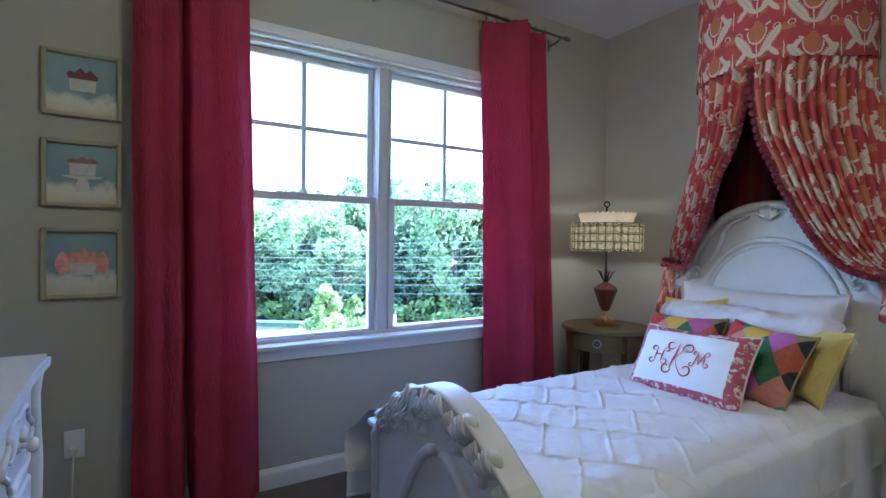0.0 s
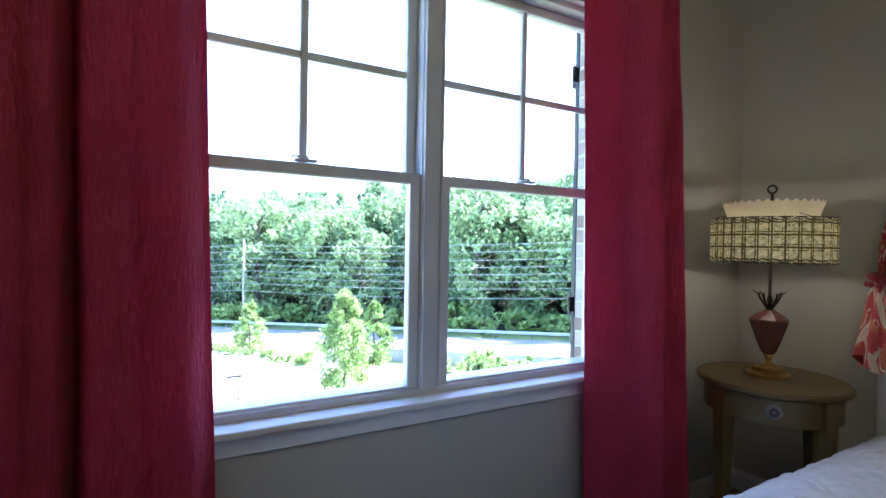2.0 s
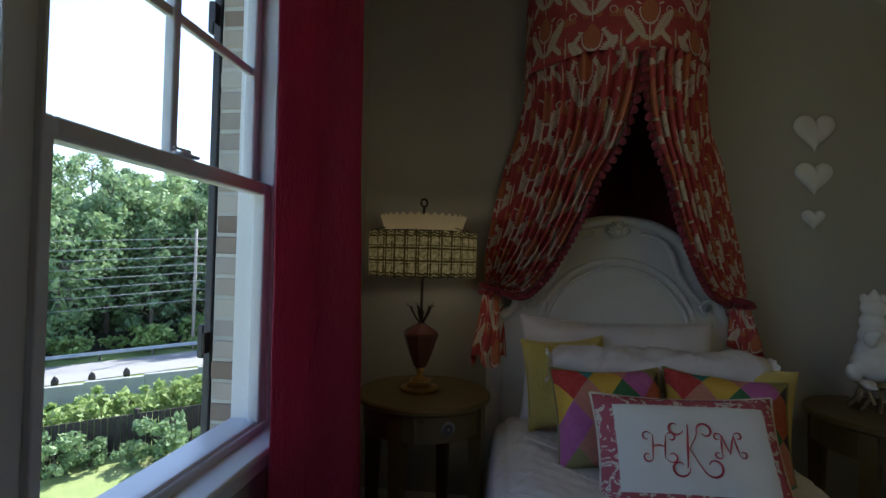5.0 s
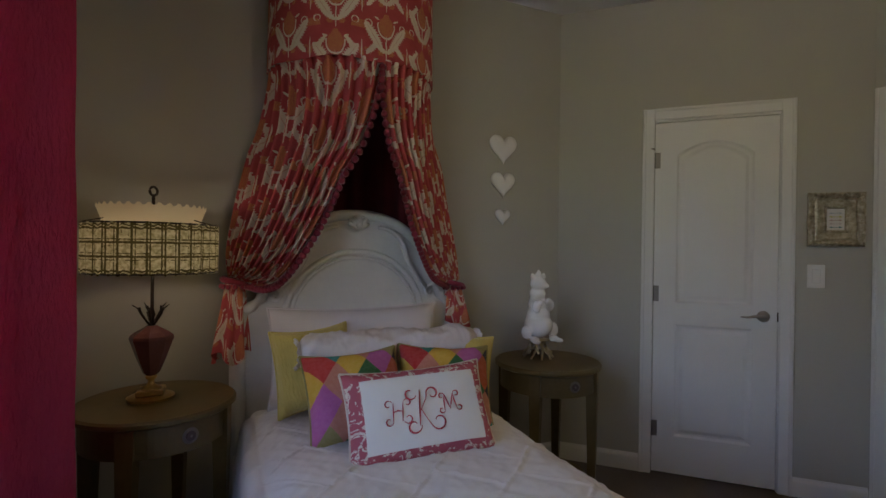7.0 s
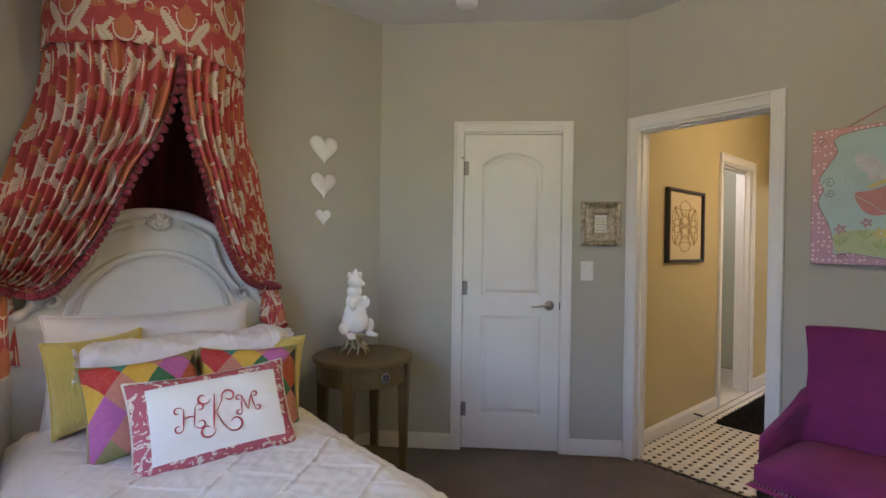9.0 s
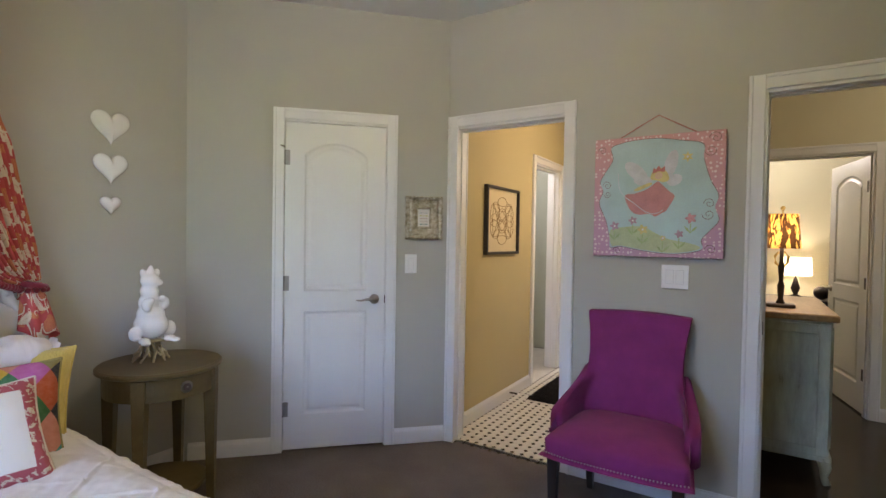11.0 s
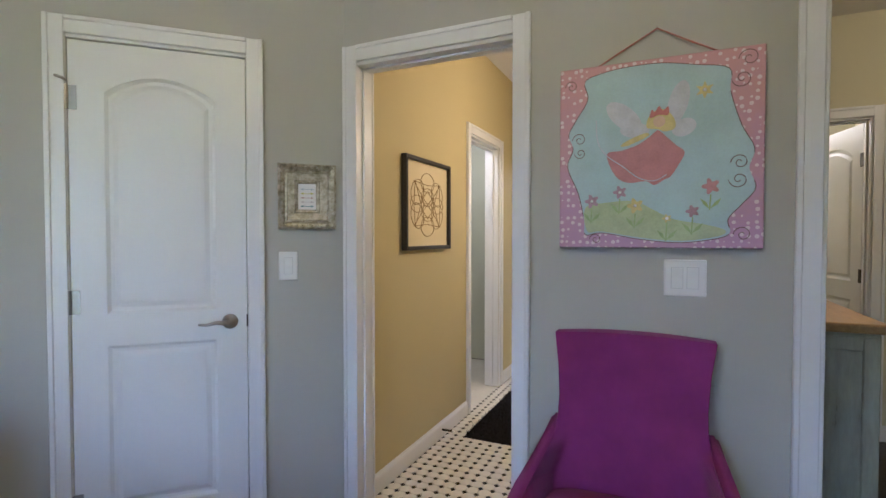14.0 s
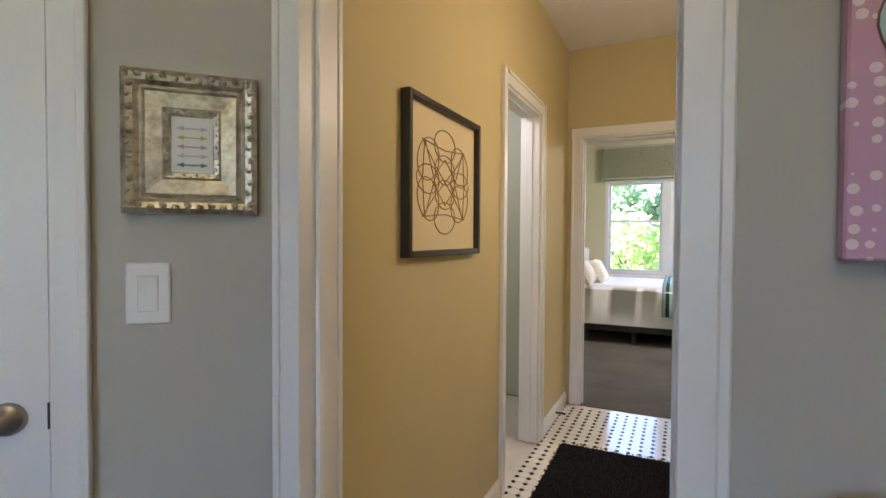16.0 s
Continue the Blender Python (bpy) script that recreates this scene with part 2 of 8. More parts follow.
def brocade():
    """Coral cloth with rows of cream leaf pairs and gold pomegranates, in metres of the cloth's own width and height."""
    n = Nodes("coral_printed_canopy_cloth", 0.85, 0, 0.2)
    uv = n.coord("UV")
    u, v, _ = n.xyz(uv)
    wob = n.m("MULTIPLY", n.m("SUBTRACT", n.noise(uv, 40, 2), 0.5), 0.010)
    u, v = n.m("MULTIPLY", n.m("ADD", u, wob), 1.02), n.m("MULTIPLY", n.m("SUBTRACT", v, wob), 1.12)
    wide, high = 0.225, 0.245

    def cell(du, dv):
        a = n.m("ABSOLUTE", n.m("MULTIPLY", n.m("SUBTRACT", n.m("FRACT", n.m("ADD", n.m("DIVIDE", u, wide), du)), 0.5), wide))
        b = n.m("MULTIPLY", n.m("SUBTRACT", n.m("FRACT", n.m("ADD", n.m("DIVIDE", v, high), dv)), 0.5), high)
        return a, b

    def field(ab, cx, cy, rx, ry, ang=0.0, lobes=0.0):
        c, s = math.cos(ang), math.sin(ang)
        x, y = n.m("SUBTRACT", ab[0], cx), n.m("SUBTRACT", ab[1], cy)
        p = n.m("DIVIDE", n.m("ADD", n.m("MULTIPLY", x, c), n.m("MULTIPLY", y, s)), rx)
        along = n.m("SUBTRACT", n.m("MULTIPLY", y, c), n.m("MULTIPLY", x, s))
        q = n.m("DIVIDE", along, ry)
        if lobes:
            p = n.m("MULTIPLY", p, n.m("MULTIPLY_ADD", n.m("SINE", n.m("MULTIPLY_ADD", along, lobes, 0.8)), 0.24, 1.10))
        return n.m("ADD", n.m("MULTIPLY", p, p), n.m("MULTIPLY", q, q))

    def under(d, k=1.0):
        return n.m("LESS_THAN", d, k)

    def union(items):
        out = items[0]
        for k in items[1:]:
            out = n.m("MAXIMUM", out, k)
        return out
    odd = n.m("MODULO", n.m("FLOOR", n.m("ADD", n.m("DIVIDE", n.m("ADD", u, wide * 8), wide), 0.37)), 2.0)
    c1 = cell(0.87, 0.44)
    c0 = cell(0.37, n.m("MULTIPLY_ADD", odd, 0.5, 0.44))
    fruit = field(c0, 0, 0.050, 0.034, 0.052)
    ring = n.m("MULTIPLY", n.m("SUBTRACT", under(fruit, 1.62), under(fruit, 1.16)), n.m("LESS_THAN", c0[1], 0.066))
    leaf = n.m("MINIMUM", field(c0, 0.060, -0.006, 0.023, 0.072, -0.55, 480.0), field(c0, 0.032, -0.060, 0.014, 0.040, -0.85, 480.0))
    cream = union([under(leaf), ring, under(field(c1, 0.046, 0.050, 0.013, 0.044, -0.62, 480.0)), under(field(c1, 0, 0.030, 0.003, 0.055)), under(field(c0, 0, -0.060, 0.0035, 0.062)), under(field(c0, 0.046, 0.084, 0.014, 0.005, 0.5)), under(field(c0, 0.022, -0.062, 0.010, 0.005, 0.4)), n.m("SUBTRACT", under(field(c1, 0.030, -0.068, 0.017, 0.017)), under(field(c1, 0.030, -0.070, 0.012, 0.014)))])
    vein = under(field(c0, 0.060, -0.006, 0.0018, 0.060, -0.55))
    fan = field(c1, 0, -0.098, 0.046, 0.034)
    gold = union([under(fruit), n.m("MULTIPLY", under(fan), n.m("GREATER_THAN", c1[1], -0.104)), under(field(c0, 0.026, -0.088, 0.015, 0.013, 0.5, 500.0)), under(field(c0, 0.0, 0.104, 0.014, 0.010, 0, 600.0)), under(field(c1, 0.0, 0.02, 0.012, 0.020, 0, 300.0)), under(field(c1, 0.018, 0.045, 0.010, 0.006, 0.5))])
    net = n.m("GREATER_THAN", n.m("MULTIPLY", n.m("SINE", n.m("MULTIPLY", n.m("ADD", u, v), 640)), n.m("SINE", n.m("MULTIPLY", n.m("SUBTRACT", u, v), 640))), 0.0)
    base = n.ramp(n.noise(uv, 9, 3), (0.3, (0.40, 0.064, 0.068)), (0.7, (0.52, 0.098, 0.096)))
    col = n.mix(n.m("MULTIPLY", gold, n.m("MULTIPLY_ADD", net, 0.62, 0.16)), base, (0.58, 0.29, 0.095))
    col = n.mix(n.m("MULTIPLY", cream, n.m("MULTIPLY_ADD", n.noise(uv, 160, 3), 0.35, 0.72)), col, (0.70, 0.64, 0.52))
    n.set("Base Color", n.mix(n.m("MULTIPLY", vein, 0.5), col, (0.50, 0.20, 0.14)))
    n.bump(n.noise(uv, 700, 2), 0.25, 0.002)
    return n.mat


BROCADE = brocade()

# ---- the rooms: floors, walls, ceilings ----
XW, XH, YS, YN, H, T = 0.15, 3.93, 0.42, 4.03, 2.745, 0.12


def structure(name, bm, material, label="", category="", parent=None):
    return tagged(part(name, bm, material, parent), label, category, kind="structure")


structure("floor", boxes(((-0.1, 0.36, -0.25), (4.05, 4.2, 0.0))), CARPET, "taupe cut-pile carpet in the bedroom", "floor")
structure("ceiling", boxes(((-0.1, 0.30, H), (4.3, 4.25, H + 0.3))), CEIL, "white painted bedroom ceiling", "ceiling")

# window wall, with its opening cut through
WX0, WX1, WZ0, WZ1 = 1.29, 3.02, 0.70, 2.235
structure("wall_north", boxes(((-0.1, YN, -0.3), (WX0, YN + 0.16, H)), ((WX1, YN, -0.3), (4.05, YN + 0.16, H)), ((WX0, YN, -0.3), (WX1, YN + 0.16, WZ0)), ((WX0, YN, WZ1), (WX1, YN + 0.16, H))), WALL, "greige painted wall round the wide window", "wall")
structure("wall_east", boxes(((XH, 1.35, -0.3), (XH + T, YN, H))), WALL, "greige painted wall behind the bed", "wall")
structure("wall_west", boxes(((XW - T, 0.2, -0.3), (XW, YN, H))), WALL, "greige painted wall behind the dresser", "wall")


def south_wall(y0, y1, name, material, label):
    items = [((2.022, y0, 2.055), (2.768, y1, H)), ((1.09, y0, -0.05), (2.022, y1, H)), ((2.768, y0, -0.05), (2.83, y1, H)), ((0.27, y0, 2.055), (1.09, y1, H)), ((XW - T, y0, -0.05), (0.27, y1, H))]
    structure(name, boxes(*items), material, label, "wall")


south_wall(YS - 0.06, YS, "wall_south", WALL, "greige painted wall with two door openings")
south_wall(YS - T, YS - 0.06, "wall_south_back", TAN, "tan painted back of the bedroom wall")

# diagonal wall with the closet door: along its own x from the bath corner to the bed wall
DIAG = Matrix.Translation((2.82, YS, 0)) @ Matrix.Rotation(radians(45), 4, "Z")
DL = 1.57
DOOR_A, DOOR_B = 0.386, 1.042
diag = structure("wall_closet", boxes(((-0.02, -T, -0.05), (DOOR_A, 0, H)), ((DOOR_B, -T, -0.05), (DL + 0.02, 0, H)), ((DOOR_A, -T, 2.05), (DOOR_B, 0, H))), WALL, "greige painted diagonal wall with the closet door", "wall")
diag.matrix_world = DIAG


def casing(name, m, x0, x1, top, y_face, w=0.068, out=1, label="white painted door casing"):
    """Flat casing with a stepped edge round an opening, on the side that y points to."""
    ob = thing(name, m, label, "door trim", kind="structure")
    for nm, a, b in (("side_casing", (x0 - w, 0), (x0, top + w)), ("side_casing", (x1, 0), (x1 + w, top + w)), ("head_casing", (x0, top), (x1, top + w))):
        bm = boxes(((a[0], y_face, a[1]), (b[0], y_face + out * 0.014, b[1])), bevel=0.002)
        e = 0.018
        if nm == "head_casing":
            box(bm, (a[0], y_face + out * 0.013, b[1] - e), (b[0], y_face + out * 0.022, b[1]), 0.003)
        else:
            ox = (a[0], a[0] + e) if a[0] < x0 else (b[0] - e, b[0])
            box(bm, (ox[0], y_face + out * 0.013, 0), (ox[1], y_face + out * 0.022, b[1]), 0.003)
        part(nm, bm, TRIM, ob)
    return ob


def jamb(name, m, x0, x1, top, y0, y1, stop=True):
    ob = thing(name, m, "white painted door jamb", "door frame", kind="structure")
    for a, b in (((x0, y0, 0), (x0 + 0.018, y1, top)), ((x1 - 0.018, y0, 0), (x1, y1, top)), ((x0 + 0.018, y0, top - 0.018), (x1 - 0.018, y1, top))):
        part("jamb_board", boxes((a, b), bevel=0.002), TRIM, ob)
    if stop:
        ym = (y0 + y1) / 2
        for a, b in (((x0 + 0.018, ym - 0.018, 0), (x0 + 0.029, ym + 0.018, top - 0.018)), ((x1 - 0.029, ym - 0.018, 0), (x1 - 0.018, ym + 0.018, top - 0.018)), ((x0 + 0.029, ym - 0.018, top - 0.029), (x1 - 0.029, ym + 0.018, top - 0.018))):
            part("door_stop", boxes((a, b), bevel=0.002), TRIM, ob)
    return ob


ONE = Matrix.Identity(4)
casing("door_casing_bath", ONE, 2.043, 2.746, 2.053, YS)
jamb("door_frame_bath", ONE, 2.022, 2.768, 2.055, YS - T, YS)
casing("door_casing_bath_inner", ONE, 2.043, 2.746, 2.053, YS - T, out=-1)
casing("door_casing_hall", ONE, 0.27, 1.085, 2.053, YS)
hall_jamb = jamb("door_frame_hall", ONE, 0.262, 1.09, 2.055, YS - T, YS)
part("strike_plate", boxes(((1.069, YS - 0.045, 0.90), (1.0725, YS - 0.015, 0.96))), BRONZE, hall_jamb)
casing("door_casing_closet", DIAG, DOOR_A + 0.014, DOOR_B - 0.016, 2.045, 0, 0.064)
jamb("door_frame_closet", DIAG, DOOR_A, DOOR_B, 2.05, -T, 0, stop=False)


def baseboard(name, m, x0, x1, y_face, out):
    """A board with a rounded top, on a wall along x."""
    bm = bmesh.new()
    prof = [(0, 0), (0.014, 0), (0.014, 0.075), (0.011, 0.085), (0.006, 0.092), (0.004, 0.10), (0, 0.10)]
    a = [bm.verts.new((x0, y_face + out * p, z)) for p, z in prof]
    b = [bm.verts.new((x1, y_face + out * p, z)) for p, z in prof]
    for k in range(len(prof)):
        j = (k + 1) % len(prof)
        bm.faces.new((a[k], a[j], b[j], b[k]))
    bm.faces.new(a), bm.faces.new(b[::-1])
    ob = structure(name, bm, TRIM, "white painted baseboard", "baseboard")
    ob.matrix_world = m
    return ob


baseboard("baseboard_north", ONE, XW, XH, YN, -1)
baseboard("baseboard_east", Matrix.Rotation(radians(90), 4, "Z"), 1.545, YN - 0.015, -XH, 1)
baseboard("baseboard_closet_a", DIAG, 0.01, DOOR_A - 0.052, 0, 1)
baseboard("baseboard_closet_b", DIAG, DOOR_B + 0.050, DL - 0.015, 0, 1)
baseboard("baseboard_south_a", ONE, 1.155, 1.973, YS, 1)

# bathroom and hall shells
BX0, BX1, BY0 = 1.42, 2.83, -2.64
structure("floor_bath", boxes(((BX0, BY0, -0.25), (3.9, 0.36, -0.006))), plain("white_grout", (0.55, 0.53, 0.48), 0.8), "white floor tile bed with grout", "floor")
structure("ceiling_bath", boxes(((BX0 - T, -3.0, H - 0.03), (4.2, 0.30, H + 0.3))), CEIL, "white bathroom ceiling", "ceiling")
structure("wall_bath_east", boxes(((BX1, -1.13, -0.05), (BX1 + T, 0.299, H)), ((BX1, -1.81, 2.05), (BX1 + T, -1.13, H)), ((BX1, BY0, -0.05), (BX1 + T, -1.81, H))), TAN, "tan painted bathroom wall", "wall")
structure("wall_bath_west", boxes(((BX0 - T, BY0, -0.05), (BX0, 0.299, H))), TAN, "tan painted bathroom wall", "wall")
structure("wall_bath_end", boxes(((2.735, BY0 - T, -0.05), (2.95, BY0, H)), ((1.98, BY0 - T, 2.05), (2.735, BY0, H)), ((1.30, BY0 - T, -0.05), (1.98, BY0, H))), TAN, "tan painted end wall of the bathroom", "wall")
SIDE = Matrix.Translation((BX1, 0, 0)) @ Matrix.Rotation(radians(-90), 4, "Z")
casing("door_casing_bath_side", SIDE, 1.13, 1.81, 2.045, 0, out=-1)
jamb("door_frame_bath_side", SIDE, 1.13, 1.81, 2.05, 0, T)
casing("door_casing_far_room", ONE, 1.985, 2.73, 2.045, BY0)
jamb("door_frame_far_room", ONE, 1.98, 2.735, 2.05, BY0 - T, BY0)
baseboard("baseboard_bath_a", SIDE, -0.29, 1.062, 0, -1)
baseboard("baseboard_bath_b", SIDE, 1.878, 2.63, 0, -1)
# small room behind the bathroom's side door
structure("wall_side_room", boxes(((3.75, -2.7, -0.05), (3.85, 0.2, H)), ((2.95, -2.75, -0.05), (3.85, -2.65, H)), ((2.95, -0.5, -0.05), (3.85, -0.4, H))), plain("pale_grey_green_paint", (0.45, 0.47, 0.40), 0.8, var=0.03), "pale grey-green wall of a side room", "wall")

# far bedroom
FY = -6.6
structure("floor_far_room", boxes(((-0.6, FY - 0.1, -0.25), (5.2, BY0, -0.002))), CARPET_FAR, "grey carpet in the far bedroom", "floor")
structure("ceiling_far_room", boxes(((-0.6, FY - 0.2, H - 0.02), (5.2, -2.76, H + 0.2))), CEIL, "white ceiling of the far bedroom", "ceiling")
OLIVE = plain("pale_olive_paint", (0.50, 0.48, 0.33), 0.75, var=0.03)
FWX0, FWX1, FWZ0, FWZ1 = 1.40, 3.07, 0.74, 2.16
structure("wall_far_room_window", boxes(((-0.6, FY - 0.16, -0.3), (FWX0, FY, H)), ((FWX1, FY - 0.16, -0.3), (5.2, FY, H)), ((FWX0, FY - 0.16, -0.3), (FWX1, FY, FWZ0)), ((FWX0, FY - 0.16, FWZ1), (FWX1, FY, H))), OLIVE, "pale olive wall with the far window", "wall")
structure("wall_far_room_east", boxes(((3.55, FY, -0.05), (3.70, BY0 - T, H))), OLIVE, "pale olive wall of the far bedroom", "wall")
structure("wall_far_room_west", boxes(((-0.15, FY, -0.05), (0.0, -3.9, H))), OLIVE, "pale olive wall of the far bedroom", "wall")

# hall beyond the wide opening
HY = -1.72
structure("floor_hall", boxes(((-2.6, -2.62, -0.25), (BX0 - T, 0.36, -0.001))), DARKFLOOR, "dark stained wood floor of the hall", "floor")
structure("ceiling_hall", boxes(((-2.6, -3.9, H - 0.04), (BX0 - T, 0.30, H + 0.25))), CEIL, "white hall ceiling", "ceiling")
NX0, NX1 = -0.85, 0.117
structure("wall_hall_far", boxes(((0.34, HY - T, 2.05), (1.12, HY, H)), ((1.12, HY - T, -0.05), (1.30, HY, H)), ((NX1, HY - 0.34, -0.05), (0.34, HY, H)), ((-2.6, HY - 0.34, -0.05), (NX0, HY, H)), ((NX0, HY - 0.34, -0.05), (NX1, HY, 0.44))), CREAM, "cream painted hall wall with door and niche", "wall")
bm = bmesh.new()
arch = [(NX0 + (NX1 - NX0) * k / 16, 2.0 + 0.20 * math.sin(math.pi * k / 16)) for k in range(17)]
prism(bm, [(NX0, H), *[(x, z) for x, z in arch], (NX1, H)], HY - 0.34, HY)
structure("wall_hall_arch", bm, CREAM, "cream painted arched head of the niche", "wall")
structure("wall_niche_back", boxes(((NX0, HY - 0.36, 0.44), (NX1, HY - 0.30, 2.25))), plain("pale_niche_paint", (0.62, 0.62, 0.58), 0.7, var=0.03), "pale painted back of the shelf niche", "wall")
structure("wall_hall_west", boxes(((-2.7, -2.6, -0.05), (-2.6, 0.36, H))), CREAM, "cream painted hall wall", "wall")
structure("wall_hall_north", boxes(((-2.6, 0.30, -0.05), (0.03, 0.36, H))), CREAM, "cream painted hall wall", "wall")
casing("door_casing_study", ONE, 0.34, 1.12, 2.045, HY)
jamb("door_frame_study", ONE, 0.335, 1.125, 2.05, HY - T, HY)
baseboard("baseboard_hall", ONE, -2.6, 0.27, HY, 1)
structure("wall_study", boxes(((-0.6, -3.9, -0.05), (1.30, -3.78, H)), ((1.30, -3.9, -0.05), (1.42, -2.76, H)), ((-0.7, -3.9, -0.05), (-0.6, -2.06, H))), CREAM, "cream painted wall of the room beyond the hall", "wall")
structure("floor_study", boxes(((-0.7, -3.9, -0.25), (1.30, -2.62, -0.001))), CARPET_FAR, "grey carpet of the room beyond", "floor")
# unseen roof slab and outer skin, added to keep the sun out
structure("roof", boxes(((-3.0, -7.2, 3.05), (5.4, 4.75, 3.25))), plain("dark_slab", (0.06, 0.06, 0.06), 0.9), "unseen dark slab over the rooms, added to keep the sun out", "roof")
structure("wall_outer_east", boxes(((5.2, -7.0, -5), (5.35, 4.19, 3.05))), WALL, "unseen outer side wall, added to keep the sun out", "wall")
structure("wall_outer_west", boxes(((-3.0, -7.0, -5), (-2.8, 4.19, 3.05))), WALL, "unseen outer side wall, added to keep the sun out", "wall")


# ---- the bedroom window ----
def sash(parent, x0, x1, z0, z1, y0, y1, rail, grid, bottom=None):
    ob = thing("sash", ONE, "white vinyl window sash", "window sash")
    ob.parent = parent
    for k in ("label", "category"):
        del ob[k]
    part("sash_frame", bar_frame(bmesh.new(), x0, x1, z0, z1, rail, y0, y1, 0.004, bottom), VINYL, ob)
    gx0, gx1, gz0, gz1 = x0 + rail, x1 - rail, z0 + (bottom or rail), z1 - rail
    pane = part("pane", boxes(((gx0 - 0.004, (y0 + y1) / 2 - 0.002, gz0 - 0.004), (gx1 + 0.004, (y0 + y1) / 2 + 0.002, gz1 + 0.004))), GLASS, ob)
    pane.visible_shadow = False
    if grid:
        xm, zm, w = (gx0 + gx1) / 2, (gz0 + gz1) / 2, 0.0125
        yy = (y0 + y1) / 2
        part("muntin", boxes(((xm - w, yy - 0.014, gz0), (xm + w, yy + 0.014, gz1)), bevel=0.003), VINYL, ob)
        part("muntin", boxes(((gx0, yy - 0.009, zm - w), (xm - w, yy + 0.009, zm + w)), ((xm + w, yy - 0.009, zm - w), (gx1, yy + 0.009, zm + w)), bevel=0.003), VINYL, ob)
    return ob


win = thing("window_1", ONE, "white double-hung twin window with grids in the upper sashes", "window", kind="structure")
fr = bar_frame(bmesh.new(), WX0, WX1, 0.70, WZ1, 0.035, YN + 0.035, YN + 0.158, 0.003)
box(fr, (2.104, YN + 0.035, 0.735), (2.185, YN + 0.158, WZ1 - 0.035), 0.004)
part("window_frame", fr, VINYL, win)
for k, x in enumerate((2.108, 2.174)):
    part("mullion_bead", boxes(((x, YN + 0.020, 0.735), (x + 0.007, YN + 0.036, WZ1 - 0.035)), bevel=0.002), VINYL, win)
for xa, xb in ((1.325, 2.104), (2.185, 2.985)):
    sash(win, xa, xb, 0.705, 1.475, YN + 0.045, YN + 0.085, 0.038, False)
    sash(win, xa, xb, 1.445, 2.20, YN + 0.090, YN + 0.128, 0.036, True)
    xm = (xa + xb) / 2
    bm = boxes(((xm - 0.035, YN + 0.050, 1.480), (xm + 0.035, YN + 0.078, 1.488)), bevel=0.002)
    lathe(bm, [(0.011, 1.488), (0.011, 1.496), (0.004, 1.499)], 12, centre=(xm, YN + 0.064))
    box(bm, (xm - 0.045, YN + 0.060, 1.492), (xm, YN + 0.068, 1.498), 0.002)
    part("sash_lock", bm, VINYL, win)
part("window_stool", boxes(((WX0 - 0.07, YN - 0.045, 0.690), (WX1 + 0.07, YN + 0.046, 0.712)), bevel=0.006, seg=2), TRIM, win)
part("window_apron", boxes(((WX0 - 0.045, YN - 0.016, 0.632), (WX1 + 0.045, YN, 0.690)), bevel=0.003), TRIM, win)
for a, b in (((WX0 - 0.035, 0.712), (WX0, WZ1 + 0.05)), ((WX1, 0.712), (WX1 + 0.035, WZ1 + 0.05))):
    part("window_casing", boxes(((a[0], YN - 0.012, a[1]), (b[0], YN, b[1])), bevel=0.003), TRIM, win)
part("head_casing", boxes(((WX0, YN - 0.012, WZ1), (WX1, YN, WZ1 + 0.05)), bevel=0.003), TRIM, win)
part("jamb_liner", boxes(((WX0 - 0.001, YN, 0.712), (WX0 + 0.012, YN + 0.036, WZ1)), ((WX1 - 0.012, YN, 0.712), (WX1 + 0.001, YN + 0.036, WZ1)), ((WX0 + 0.012, YN, WZ1 - 0.012), (WX1 - 0.012, YN + 0.036, WZ1 + 0.001))), TRIM, win)


# ---- curtains and rod ----
def curtain(name, x0t, x1t, x0b, x1b, y, folds, label, seed, swell=0.0):
    """A hanging panel with deep soft folds, gathered at the top."""
    nu, nv, top = 150, 60, 2.552

    def f(u, v):
        z = 0.015 + (top - 0.015) * v
        s = (1 - v) ** 0.8
        a, b = x0b + (x0t - x0b) * v, x1b + (x1t - x1b) * v
        d = 0.0
        for c, wide, deep in folds:
            c += 0.02 * math.sin(2.0 * v + seed) + 0.02 * wobble(c * 7, v * 2.2, seed)
            d += deep * (0.55 + 0.45 * s) * math.exp(-abs((u - c) / wide) ** 2.0)
        top_gather = 0.010 * math.sin(u * 60 + seed) * max(0, v - 0.94) * 16
        belly = -0.030 * math.sin(math.pi * u) - 0.010 * math.sin(u * 7 + seed)
        belly -= swell * math.exp(-((u - 0.42) / 0.15) ** 2)
        x = a + (b - a) * u + 0.014 * wobble(u * 2.2, v * 3.1, seed + 4)
        return (x, y + d + belly + top_gather + 0.006 * wobble(u * 5, v * 9, seed), z)
    verts, faces = sheet(nu, nv, f)
    ob = thing(name, ONE, label, "curtain", "curtains at the window")
    c = mesh_object("panel", verts, faces, PINK_CURTAIN, ob, smooth=True)
    mod = c.modifiers.new("thickness", "SOLIDIFY")
    mod.thickness = 0.004
    for k in range(7):
        x = x0t + 0.02 + (x1t - x0t - 0.04) * k / 6
        bm = bmesh.new()
        ring = [(x, y + 0.016 * math.cos(a), 2.590 + 0.016 * math.sin(a)) for a in np.linspace(0, math.tau, 17)]
        tube(bm, ring, 0.0022, 5)
        box(bm, (x - 0.005, y - 0.003, 2.545), (x + 0.005, y + 0.003, 2.576))
        part("clip_ring", bm, PEWTER, ob)
    return ob


